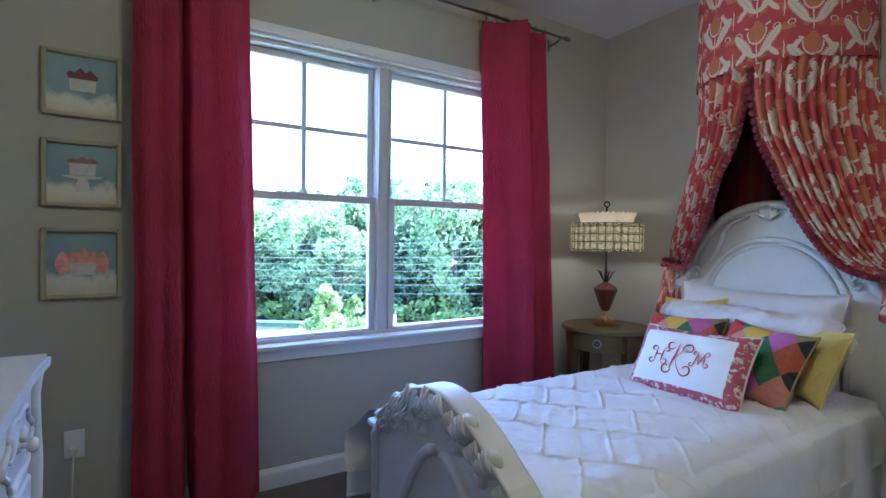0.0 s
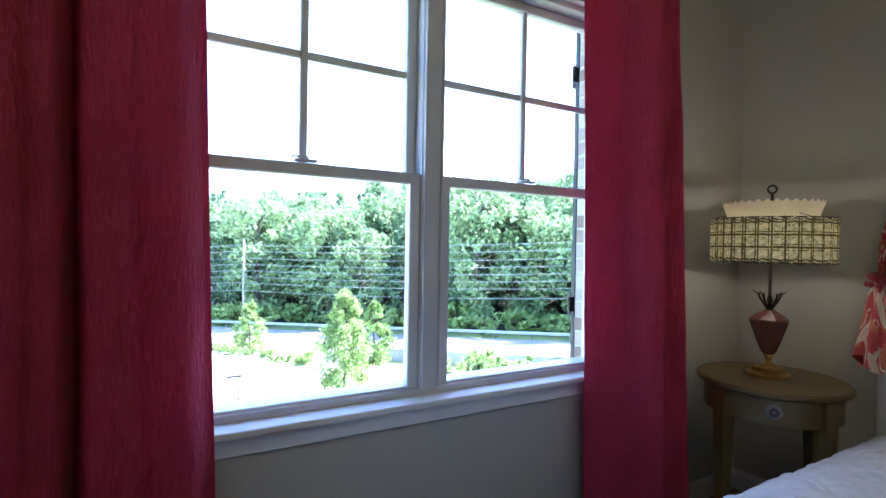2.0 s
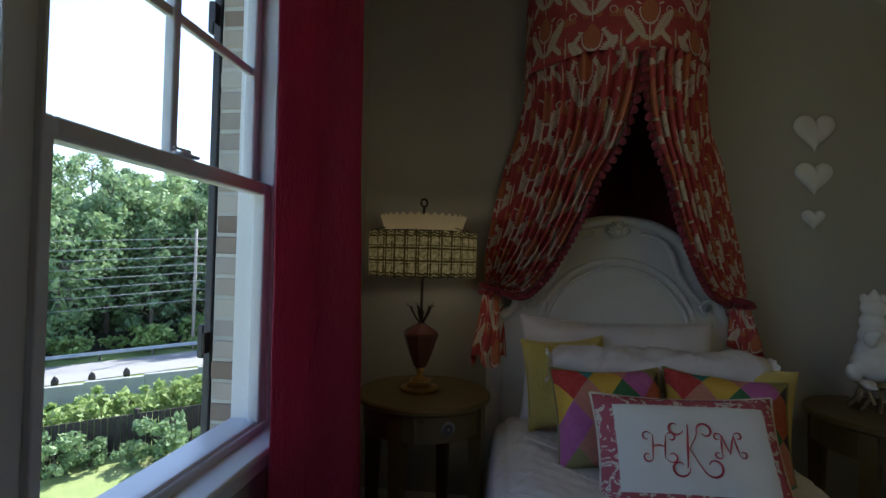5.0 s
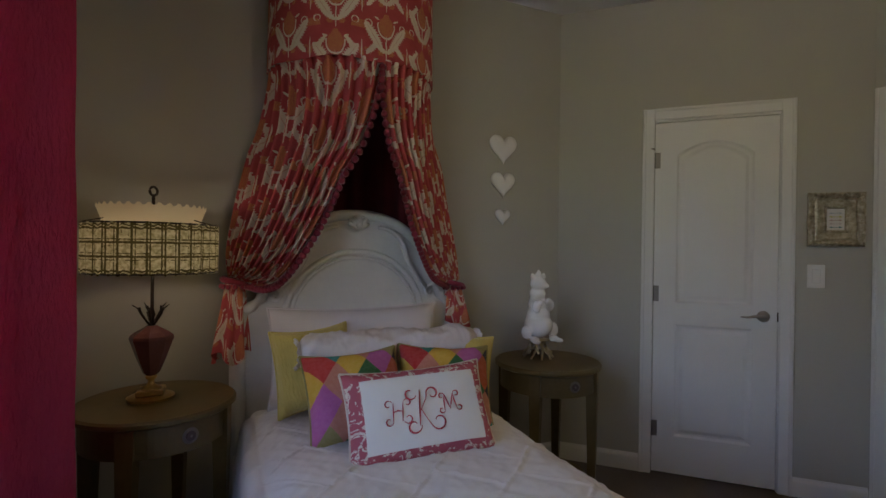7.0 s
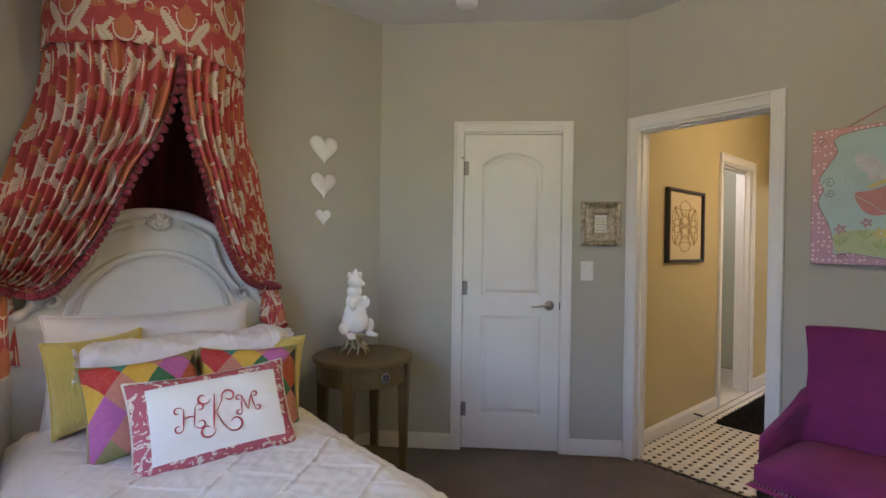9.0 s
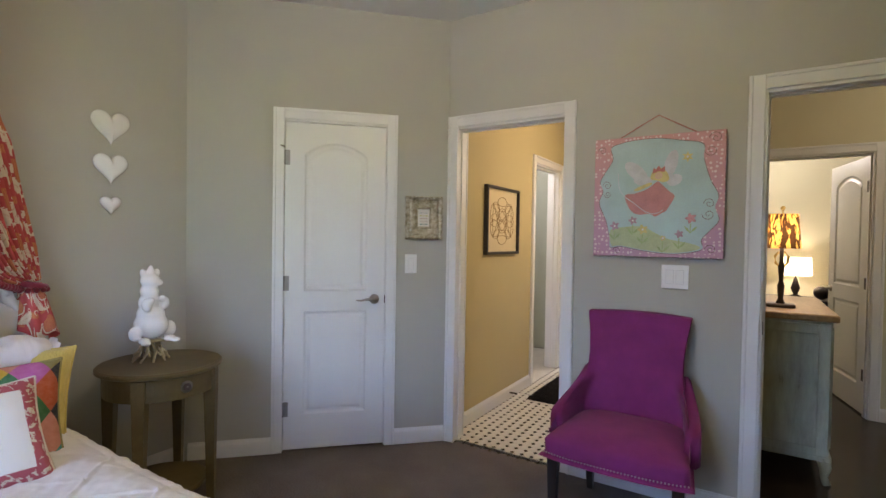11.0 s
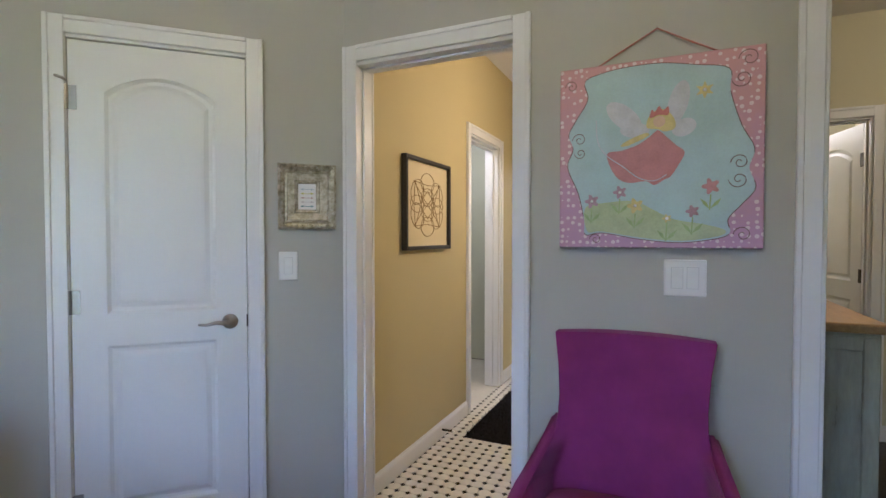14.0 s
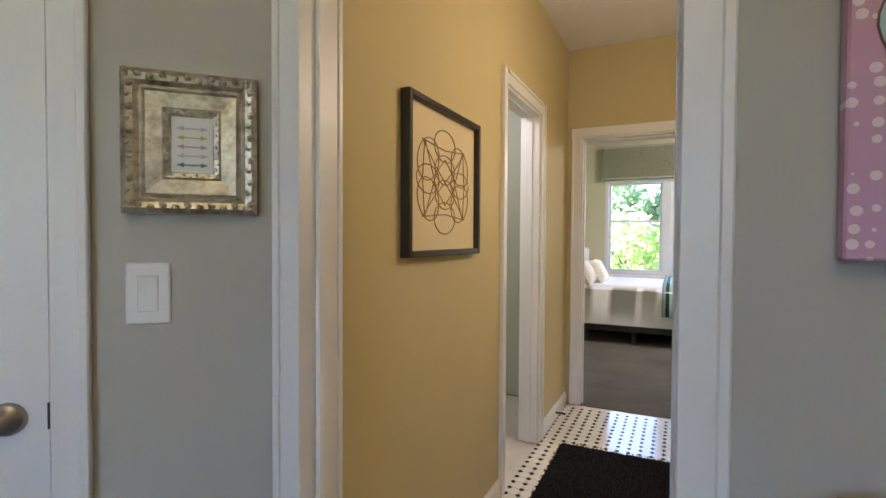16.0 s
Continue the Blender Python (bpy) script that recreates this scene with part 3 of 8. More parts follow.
YC = 3.915
curtain("curtain", 0.955, 1.395, 0.955, 1.475, YC, ((0.0, 0.06, 0.04), (0.40, 0.034, 0.150), (0.20, 0.05, 0.022), (0.64, 0.05, 0.022), (0.97, 0.075, 0.085)), "floor-length raspberry red curtain, drawn open beside the window", 1.3)
curtain("curtain", 2.715, 3.215, 2.78, 3.35, YC, ((0.0, 0.05, 0.03), (0.28, 0.05, 0.022), (0.635, 0.045, 0.060), (0.87, 0.085, -0.085)), "floor-length raspberry red curtain hanging beside the night table", 4.1, 0.100)
rod = thing("curtain_rod", ONE, "thin pewter curtain rod with small end caps", "curtain rod")
part("pole", tube(bmesh.new(), [(0.80, YC, 2.590), (3.40, YC, 2.590)], 0.009, 12), PEWTER, rod, smooth=True)
for x in (0.80, 3.40):
    part("finial", tube(bmesh.new(), [(x - 0.02, YC, 2.590), (x + 0.02, YC, 2.590)], 0.015, 12), PEWTER, rod, smooth=True)
for x in (0.86, 2.06, 3.34):
    bm = tube(bmesh.new(), [(x, YN - 0.002, 2.565), (x, YN - 0.05, 2.562), (x, YC, 2.576)], 0.006, 8)
    box(bm, (x - 0.012, YN - 0.006, 2.53), (x + 0.012, YN, 2.61), 0.002)
    part("bracket", bm, PEWTER, rod)


# ---- closet door ----
def door_leaf(name, m, w, h, label, swing_handle=1, panels=True):
    """A moulded two-panel door, arched upper panel; x from 0 to w, front face at y = 0."""
    ob = thing(name, m, label, "door", kind="structure")
    t = 0.035

    def panel_outline(x0, x1, z0, z1, rise, inset):
        x0, x1, z0, z1 = x0 + inset, x1 - inset, z0 + inset, z1 - inset
        top = [(x1 - (x1 - x0) * k / 14, z1 - rise + rise * math.sin(math.pi * k / 14) ** 0.8) for k in range(15)]
        return [(x0, z0), (x1, z0), *top]
    px0, px1 = 0.115, w - 0.115
    spec = ((0.98, h - 0.115, 0.075), (0.215, 0.855, 0.0))
    bm = bmesh.new()
    # face built as strips round the two panels, so that the mouldings are let into it
    box(bm, (0, -t, 0), (px0, 0, h), 0.0), box(bm, (px1, -t, 0), (w, 0, h), 0.0)
    box(bm, (px0, -t, 0), (px1, 0, 0.215)), box(bm, (px0, -t, 0.855), (px1, 0, 0.98))
    up = panel_outline(px0, px1, *spec[0], 0)
    prism(bm, [*up[2:][::-1], (px1, h), (px0, h)], -t, 0)
    bmesh.ops.remove_doubles(bm, verts=bm.verts[:], dist=1e-5)
    part("leaf", bm, TRIM, ob)
    for z0, z1, rise in spec:
        bm = bmesh.new()
        rings = []
        for inset, dy in ((0.0, -0.0005), (0.012, -0.010), (0.024, -0.011), (0.042, -0.004), (0.05, -0.004)):
            rings.append([bm.verts.new((x, dy, z)) for x, z in panel_outline(px0, px1, z0, z1, rise, inset)])
        for p, q in zip(rings, rings[1:]):
            for k in range(len(p)):
                j = (k + 1) % len(p)
                bm.faces.new((p[k], p[j], q[j], q[k]))
        bm.faces.new(rings[-1])
        part("door_panel", bm, TRIM, ob)
    return ob


def lever(parent, x, z, direction, y=0.0):
    bm = bmesh.new()
    lathe(bm, [(0.031, 0.0), (0.031, 0.005), (0.026, 0.011), (0.012, 0.013), (0.011, 0.045)], 20)
    bmesh.ops.rotate(bm, verts=bm.verts[:], cent=(0, 0, 0), matrix=Matrix.Rotation(radians(-90), 3, "X"))
    pts = [(0, 0.046, 0), (-0.02, 0.052, 0.002), (-0.05, 0.052, 0.004), (-0.085, 0.05, -0.004), (-0.115, 0.048, -0.002)]
    tube(bm, [(direction * -p[0] * -1 if direction < 0 else -p[0], p[1], p[2]) for p in pts], [0.010, 0.010, 0.008, 0.006, 0.004], 10)
    bmesh.ops.translate(bm, verts=bm.verts[:], vec=(x, y, z))
    part("lever_handle", bm, NICKEL, parent, "satin nickel lever handle", smooth=True)


closet = door_leaf("door_1", DIAG @ Matrix.Translation((DOOR_A + 0.021, -0.005, 0.012)), DOOR_B - DOOR_A - 0.042, 2.015, "closed white two-panel closet door with an arched upper panel")
lever(closet, 0.065, 0.928, 1)
part("latch_plate", boxes(((-0.004, -0.02, 0.903), (0.002, 0.004, 0.953))), BRONZE, closet)
for z in (0.25, 1.03, 1.80):
    bm = tube(bmesh.new(), [(DOOR_B - DOOR_A - 0.042 + 0.006, 0.006, z - 0.045), (DOOR_B - DOOR_A - 0.042 + 0.006, 0.006, z + 0.045)], 0.008, 10)
    box(bm, (DOOR_B - DOOR_A - 0.07, 0, z - 0.045), (DOOR_B - DOOR_A - 0.030, 0.002, z + 0.045))
    part("hinge", bm, PEWTER, closet)
part("hinge_stop", tube(bmesh.new(), [(DOOR_B - DOOR_A - 0.036, 0.006, 1.86), (DOOR_B - DOOR_A - 0.036, 0.03, 1.862), (DOOR_B - DOOR_A - 0.02, 0.055, 1.862)], 0.005, 8), NICKEL, closet)

# ---- outside: ground, road, woods ----
# the street, the fences and the woods run slantwise to the house: s along them, q away from it
SD, QD = Vector((0.68, -0.733, 0)), Vector((0.733, 0.68, 0))


def sq(s, q, z=0.0):
    p = SD * s + QD * q
    return Vector((p.x, p.y, z))


def land(x, y):
    q = QD.x * x + QD.y * y
    z = -4.75
    if q > 25:
        z -= 2.6 * min(1, (q - 25) / 7)
    if q > 38.6:
        z += 0.85 * min(1, (q - 38.6) / 0.4)
    fall = 0.034 * max(-75.0, min(30.0, SD.x * x + SD.y * y)) - 0.2
    z += fall * max(0.0, min(1, (q - 26) / 12)) - 0.6 * max(0.0, min(1, (q - 39) / 9))
    if q > 52:
        z += (min(q, 190) - 52) * 0.16 + 2.5 * wobble(x * 0.02, y * 0.02) * min(1, (q - 52) / 30)
    return z


n = Nodes("grass_and_earth", 0.95, 0, 0.1)
co = n.coord()
f = n.m("ADD", n.m("MULTIPLY", n.noise(co, 0.35, 4), 0.6), n.m("MULTIPLY", n.noise(co, 9, 4), 0.4))
n.set("Base Color", n.ramp(f, (0.30, (0.13, 0.18, 0.055)), (0.55, (0.22, 0.27, 0.10)), (0.75, (0.32, 0.31, 0.17))))
n.bump(n.noise(co, 30, 3), 0.6, 0.05)
GRASS = n.mat
n = Nodes("pale_concrete", 0.9, 0, 0.2)
co = n.coord()
n.set("Base Color", n.ramp(n.m("ADD", n.m("MULTIPLY", n.noise(co, 0.5, 4), 0.6), n.m("MULTIPLY", n.noise(co, 20, 3), 0.4)), (0.3, (0.36, 0.35, 0.33)), (0.7, (0.50, 0.49, 0.46))))
CONCRETE = n.mat
BLOCK = plain("grey_retaining_wall", (0.25, 0.26, 0.26), 0.9, var=0.2, scale=0.4, grain=8)
ASPHALT = plain("sun_bleached_asphalt", (0.22, 0.22, 0.22), 0.9, var=0.12, scale=0.5, grain=20)
FENCE = plain("dark_weathered_board", (0.045, 0.035, 0.028), 0.85, var=0.3)

qs = sorted({*np.linspace(-60, 60, 61), 38.6, 39.0, *np.linspace(64, 200, 18), 300, 600, 1200})
ss = sorted({*np.linspace(-120, 120, 61), -1200, -600, -300, 300, 600, 1200})
gv, gf = [], []
for q in qs:
    for s in ss:
        p = sq(s, q)
        gv.append((p.x, p.y, land(p.x, p.y)))
for j in range(len(qs) - 1):
    for i in range(len(ss) - 1):
        gf.append((j * len(ss) + i, j * len(ss) + i + 1, (j + 1) * len(ss) + i + 1, (j + 1) * len(ss) + i))
tagged(mesh_object("ground", gv, gf, GRASS, smooth=True), "sunlit lawn and rough ground falling to the road", "ground", kind="structure")


def strip(name, s0, s1, q0, q1, lift, material, label, n_s=60):
    v, f = sheet(n_s, 5 if q1 - q0 < 20 else 40, lambda a, b: (lambda p: (p.x, p.y, land(p.x, p.y) + lift))(sq(s0 + (s1 - s0) * a, q0 + (q1 - q0) * b)))
    return tagged(mesh_object(name, v, f, material), label, name.split("_")[0], kind="structure")


strip("road", -110, 90, 40.2, 48.5, 0.05, ASPHALT, "pale sun-bleached asphalt road above the wall")
strip("forest_floor", -150, 110, 52.5, 190, 0.12, plain("leaf_litter", (0.05, 0.045, 0.025), 0.95, var=0.4, scale=0.6, grain=6), "dark leaf litter under the woods", 90)["category"] = "ground"
# curved concrete drive beside the lawn
dv, df = [], []
for k in range(41):
    a = k / 40
    c = Vector((-6 + 12 * a * a, 8 + 26 * a, 0)) + Vector((1.5 * a, 0, 0))
    wd = 4.2 + 2.4 * a
    for e in (-1, -0.33, 0.33, 1):
        side = wd + 2.0 if e > 0 else wd * (1 - 0.75 * max(0.0, min(1.0, (a - 0.4) / 0.35)))
        x, y = c.x + e * side, c.y - e * 0.9
        dv.append((x, y, land(x, y) + 0.04))
    if k:
        for i in range(3):
            o = (k - 1) * 4 + i
            df.append((o, o + 1, o + 5, o + 4))
tagged(mesh_object("pavement", dv, df, CONCRETE), "pale concrete drive curving past the lawn", "drive", kind="structure")
kv, kf = [], []
for k in range(25):
    a = radians(150 + 115 * k / 24)
    for r, z in ((2.95, -4.80), (2.95, -4.60), (2.80, -4.60), (2.80, -4.80)):
        kv.append((5.7 + r * math.cos(a), 19.4 + 0.85 * r * math.sin(a), z))
    if k:
        for i in range(4):
            o, q = (k - 1) * 4 + i, (k - 1) * 4 + (i + 1) % 4
            kf.append((o, q, q + 4, o + 4))
tagged(mesh_object("kerb", kv, kf, CONCRETE), "curved concrete kerb round the lawn island", "kerb", kind="structure")
strip("pavement_upper", -75, -6, 30.0, 36.5, 0.05, CONCRETE, "pale concrete street below the road")
bm = bmesh.new()
for a in range(30):
    s = -22 + a * 3.0
    p0, p1 = sq(s, 38.6), sq(s + 2.98, 38.6)
    nrm = QD * 0.35
    zt = 0.034 * s - 0.2
    z0, z1 = -8.2 + zt, -6.28 + zt
    vs = [bm.verts.new((p.x, p.y, z)) for p in (p0, p1, p1 + nrm, p0 + nrm) for z in (z0, z1)]
    for f in ((0, 2, 3, 1), (2, 4, 5, 3), (4, 6, 7, 5), (6, 0, 1, 7), (1, 3, 5, 7)):
        bm.faces.new([vs[i] for i in f])
structure("retaining_wall", bm, BLOCK, "long grey concrete retaining wall below the road", "retaining wall")

rail = thing("guard_rail", ONE, "galvanised steel guard rail beside the road", "guard rail")
bm = bmesh.new()
for a in range(0, 40):
    p = sq(-70 + a * 3.5, 49.2)
    box(bm, (p.x - 0.07, p.y - 0.07, land(p.x, p.y) - 0.1), (p.x + 0.07, p.y + 0.07, land(p.x, p.y) + 0.72))
part("rail_posts", bm, PEWTER, rail)["kind"] = "stuff"
bm = bmesh.new()
for z in (0.52, 0.66):
    tube(bm, [sq(s, 49.05, land(*sq(s, 49.05).xy) + z) for s in np.linspace(-70, 66, 30)], 0.08, 6)
part("beam", bm, plain("galvanised_steel", (0.5, 0.5, 0.5), 0.5, 0.6), rail)

fence = thing("board_fence", ONE, "dark weathered board fence at the lawn's edge", "fence")
fv = bmesh.new()
for a in range(0, 158):
    p = sq(-7.2 + a * 0.16, 20.6)
    q = p + SD * 0.145
    hgt = 1.12 + 0.015 * wobble(a * 1.7, 0)
    vs = [fv.verts.new((r.x, r.y, z)) for r in (p, q, q + QD * 0.03, p + QD * 0.03) for z in (-4.8, -4.75 + hgt)]
    for f in ((0, 2, 3, 1), (2, 4, 5, 3), (4, 6, 7, 5), (6, 0, 1, 7), (1, 3, 5, 7)):
        fv.faces.new([vs[i] for i in f])
part("boards", fv, FENCE, fence)["kind"] = "stuff"
for a in range(0, 11):
    p = sq(-7.6 + a * 2.56, 20.68)
    part("post", boxes(((p.x - 0.06, p.y - 0.06, -4.9), (p.x + 0.06, p.y + 0.06, -3.5)), bevel=0.01), FENCE, fence)

return_fence = thing("return_fence", ONE, "weathered grey board fence running back to the lawn, coloured as sunlit", "fence")
# weathered grey, with the sunlight on this side put into the colour
PALEFENCE = plain("sunlit_weathered_board", (0.34, 0.32, 0.28), 0.9, var=0.25)
fa, fb_end = sq(-8.6, 17.9, -4.8), sq(-7.25, 20.6, -4.8)
run_dir = (fb_end - fa).normalized()
for a in range(19):
    p = fa + run_dir * (0.16 * a)
    q = p + run_dir * 0.145
    off = Vector((run_dir.y, -run_dir.x, 0)) * 0.03
    bm = bmesh.new()
    vs = [bm.verts.new((r.x, r.y, z)) for r in (p, q, q + off, p + off) for z in (-4.8, -3.72 + 0.02 * wobble(a * 1.3, 3))]
    for f in ((0, 2, 3, 1), (2, 4, 5, 3), (4, 6, 7, 5), (6, 0, 1, 7), (1, 3, 5, 7)):
        bm.faces.new([vs[i] for i in f])
    part("board", bm, PALEFENCE, return_fence)

# ---- trees ----


def foliage(name, dark, light):
    n = Nodes(name, 0.6, 0, 0.3)
    r = n.m("ADD", n.m("MULTIPLY", n.island(), 0.6), n.m("MULTIPLY", n.random(), 0.4))
    n.set("Base Color", n.ramp(r, (0.1, dark), (0.9, light)))
    tr = n.nt.nodes.new("ShaderNodeBsdfTranslucent")
    n.nt.links.new(n.bsdf.inputs["Base Color"].links[0].from_socket, tr.inputs[0])
    mx = n.nt.nodes.new("ShaderNodeMixShader")
    mx.inputs[0].default_value = 0.35
    n.nt.links.new(n.bsdf.outputs[0], mx.inputs[1]), n.nt.links.new(tr.outputs[0], mx.inputs[2])
    n.nt.links.new(mx.outputs[0], n.nt.nodes["Material Output"].inputs[0])
    return n.mat


LEAF = foliage("broadleaf_foliage", (0.125, 0.205, 0.095), (0.33, 0.44, 0.205))
LEAF_DARK = foliage("deep_green_foliage", (0.095, 0.170, 0.092), (0.26, 0.36, 0.180))
LEAF_YOUNG = foliage("bright_young_foliage", (0.15, 0.24, 0.06), (0.34, 0.43, 0.15))
BARK = plain("grey_brown_bark", (0.12, 0.095, 0.075), 0.95, var=0.3, scale=3, grain=30, bump=0.6, dist=0.02)


def leaf_cloud(rng, clumps, per, leaf):
    """Many small leaf blades round clump centres (place, radius)."""
    v, f = [], []
    for c, r in clumps:
        for _ in range(per):
            d = Vector((rng.gauss(0, 1), rng.gauss(0, 1), rng.gauss(0, 0.8)))
            d = d.normalized() * r * rng.random() ** 0.4
            p = Vector(c) + d
            a = Vector((rng.gauss(0, 1), rng.gauss(0, 1), rng.gauss(0, 1))).normalized()
            b = a.cross(Vector((rng.gauss(0, 1), rng.gauss(0, 1), rng.gauss(0, 1)))).normalized()
            s = leaf * (0.6 + 0.8 * rng.random())
            k = len(v)
            v += [p - a * s, p + b * s * 0.5, p + a * s, p - b * s * 0.5]
            f.append((k, k + 1, k + 2, k + 3))
    return v, f


def tree(name, m, height, spread, trunk, leaf, material, seed, label, shape="round", clumps=46, per=46, base=0.25, category="tree", group=""):
    rng = random.Random(seed)
    ob = thing(name, m, label, category, group)
    cl = []
    bm = bmesh.new()
    bend = [(0.02 * height * rng.gauss(0, 1) * k / 5, 0.02 * height * rng.gauss(0, 1) * k / 5, height * 0.84 * k / 5) for k in range(6)]
    tube(bm, [(x, y, z - (0.3 if z == 0 else 0)) for x, y, z in bend], [trunk * (1 - 0.85 * k / 5) for k in range(6)], 7)
    for i in range(clumps):
        h = base + (0.95 - base) * rng.random() ** 0.9
        if shape == "cone":
            r = spread * (1.02 - h) ** 0.75
        elif shape == "spire":
            r = spread * min(1, (1.0 - h) / 0.5 + 0.06) ** 0.85 * (0.62 + 0.45 * rng.random())
        elif shape == "column":
            r = spread * (1 - abs(2 * h - base - 0.9) ** 2.2 * 0.8) * (0.75 + 0.3 * rng.random())
        else:
            r = spread * max(0.15, 1 - abs((h - 0.62) / 0.42) ** 2) ** 0.5
        a = rng.random() * math.tau
        rr = r * (0.35 + 0.65 * rng.random() ** 0.5)
        c = (rr * math.cos(a), rr * math.sin(a), h * height)
        cl.append((c, max(spread * (0.26 if clumps > 60 and height > 10 else 0.17), r * 0.34) * (0.7 + 0.6 * rng.random())))
        if i % 3 == 0:
            tube(bm, [(0, 0, max(0.1, h - 0.12) * height), (c[0] * 0.5, c[1] * 0.5, (h - 0.05) * height), c], [trunk * 0.3, trunk * 0.2, trunk * 0.06], 5)
    part("trunk", bm, BARK, ob, smooth=True)
    v, f = leaf_cloud(rng, cl, per, leaf)
    mesh_object("crown", v, f, material, ob)
    return ob


WOOD_LABELS = ("tall leafy tree in the dense summer woods", "tall dark pine among the woods")
protos = [
    tree("forest_tree", pose(0, 0, -60), 15, 3.7, 0.28, 0.29, LEAF, 1, WOOD_LABELS[0], "round", 92, 52, 0.04, group="woods across the road"),
    tree("forest_tree", pose(0, 0, -60), 16, 3.2, 0.28, 0.29, LEAF_DARK, 2, WOOD_LABELS[0], "column", 84, 52, 0.06, group="woods across the road"),
    tree("pine_tree", pose(0, 0, -60), 17, 3.0, 0.25, 0.29, LEAF_DARK, 3, WOOD_LABELS[1], "cone", 66, 44, 0.14, group="woods across the road"),
    tree("forest_tree", pose(0, 0, -60), 13, 4.0, 0.26, 0.29, LEAF, 4, WOOD_LABELS[0], "round", 84, 52, 0.05, group="woods across the road"),
]
rng = random.Random(11)
used = set()
for row, q in enumerate((55, 60, 66, 74, 86, 102, 122)):
    step = 3.3 + row * 1.1
    s = -92 - row * 6
    while s < 46 + row * 5:
        if q < 80 and s < -51 - (q - 56) * 0.83:
            s += step
            continue
        jitter = rng.uniform(-1.2, 1.2)
        p = sq(s + jitter, q + rng.uniform(-2, 2))
        k = rng.choice((0, 1, 1, 3, 3, 0, 0, 1, 3, 2))
        sc = rng.uniform(0.84, 1.10) * (1.0 if row else 0.92)
        mm = Matrix.Translation((p.x, p.y, land(p.x, p.y) - 0.3)) @ Matrix.Rotation(rng.random() * math.tau, 4, "Z") @ Matrix.Diagonal((sc, sc, sc * rng.uniform(0.9, 1.1) * (0.78 if k == 2 else 1), 1))
        if k not in used:
            used.add(k)
            protos[k].matrix_world = mm
        else:
            copy_thing(protos[k], mm @ Matrix.Diagonal((1 / protos[k].scale.x, 1 / protos[k].scale.y, 1 / protos[k].scale.z, 1)))
        s += step * rng.uniform(0.75, 1.25)
# undergrowth along the road
bush = None
for k in range(46):
    s = -72 + k * 2.6 + rng.uniform(-0.8, 0.8)
    p = sq(s, 51.5 + rng.uniform(-0.6, 1.5))
    sc = rng.uniform(0.6, 1.6) * (1.5 if k % 9 == 4 else 1)
    mm = Matrix.Translation((p.x, p.y, land(p.x, p.y) - 0.15)) @ Matrix.Rotation(rng.random() * 6, 4, "Z")
    if bush is None:
        bush = tree("roadside_bush", mm, 1.7, 1.2, 0.05, 0.16, LEAF_YOUNG, 21, "bright leafy bush at the edge of the woods", "round", 26, 40, 0.05, "bush", "bushes along the road")
    else:
        copy_thing(bush, mm @ Matrix.Diagonal((sc, sc, sc, 1)))

# young trees and shrubs on the lawn
tree("ornamental_tree", pose(7.3, 20.6, -4.75), 4.3, 1.0, 0.07, 0.065, LEAF_YOUNG, 31, "young leafy tree on the lawn in full sun", "spire", 120, 90, 0.12)
tree("ornamental_tree", pose(11.0, 27.2, -5.9), 4.2, 0.95, 0.06, 0.10, LEAF_YOUNG, 33, "slender young tree near the street", "spire", 60, 50, 0.1)
tree("ornamental_tree", pose(5.4, 31.7, -6.2), 4.2, 0.9, 0.06, 0.10, LEAF_YOUNG, 34, "slender young tree near the street", "spire", 60, 50, 0.1)
tree("ornamental_tree", pose(-1.4, 41.5, -7.6), 13.2, 2.3, 0.16, 0.17, LEAF, 35, "leafy street tree beyond the drive", "column", 120, 60, 0.06)
shrub = None
for k in range(30):
    s = -7 + k * 0.86 + rng.uniform(-0.25, 0.25)
    p = sq(s, 19.7 + rng.uniform(-0.3, 0.4))
    sc = rng.uniform(0.95, 1.35) if k % 3 == 0 else rng.uniform(0.45, 0.8)
    mm = Matrix.Translation((p.x, p.y, -4.8)) @ Matrix.Rotation(rng.random() * 6, 4, "Z")
    if shrub is None:
        shrub = tree("garden_shrub", mm, 1.0, 0.62, 0.03, 0.07, LEAF, 22, "rounded green shrub in front of the fence", "round", 26, 50, 0.05, "shrub", "shrubs along the fence")
    else:
        copy_thing(shrub, mm @ Matrix.Diagonal((sc, sc, sc, 1)))
reed = None
for k in range(40):
    s = -6.5 + k * 0.72
    p = sq(s, 21.9 + rng.uniform(-0.3, 1.2))
    sc = rng.uniform(0.9, 1.2)
    mm = Matrix.Translation((p.x, p.y, land(p.x, p.y) - 0.1)) @ Matrix.Rotation(rng.random() * 6, 4, "Z")
    if reed is None:
        reed = tree("wild_shrub", mm, 1.5, 0.75, 0.03, 0.09, LEAF_YOUNG, 23, "yellow-green wild shrub behind the fence", "column", 26, 44, 0.05, "shrub", "wild growth behind the fence")
    else:
        copy_thing(reed, mm @ Matrix.Diagonal((sc, sc, sc, 1)))

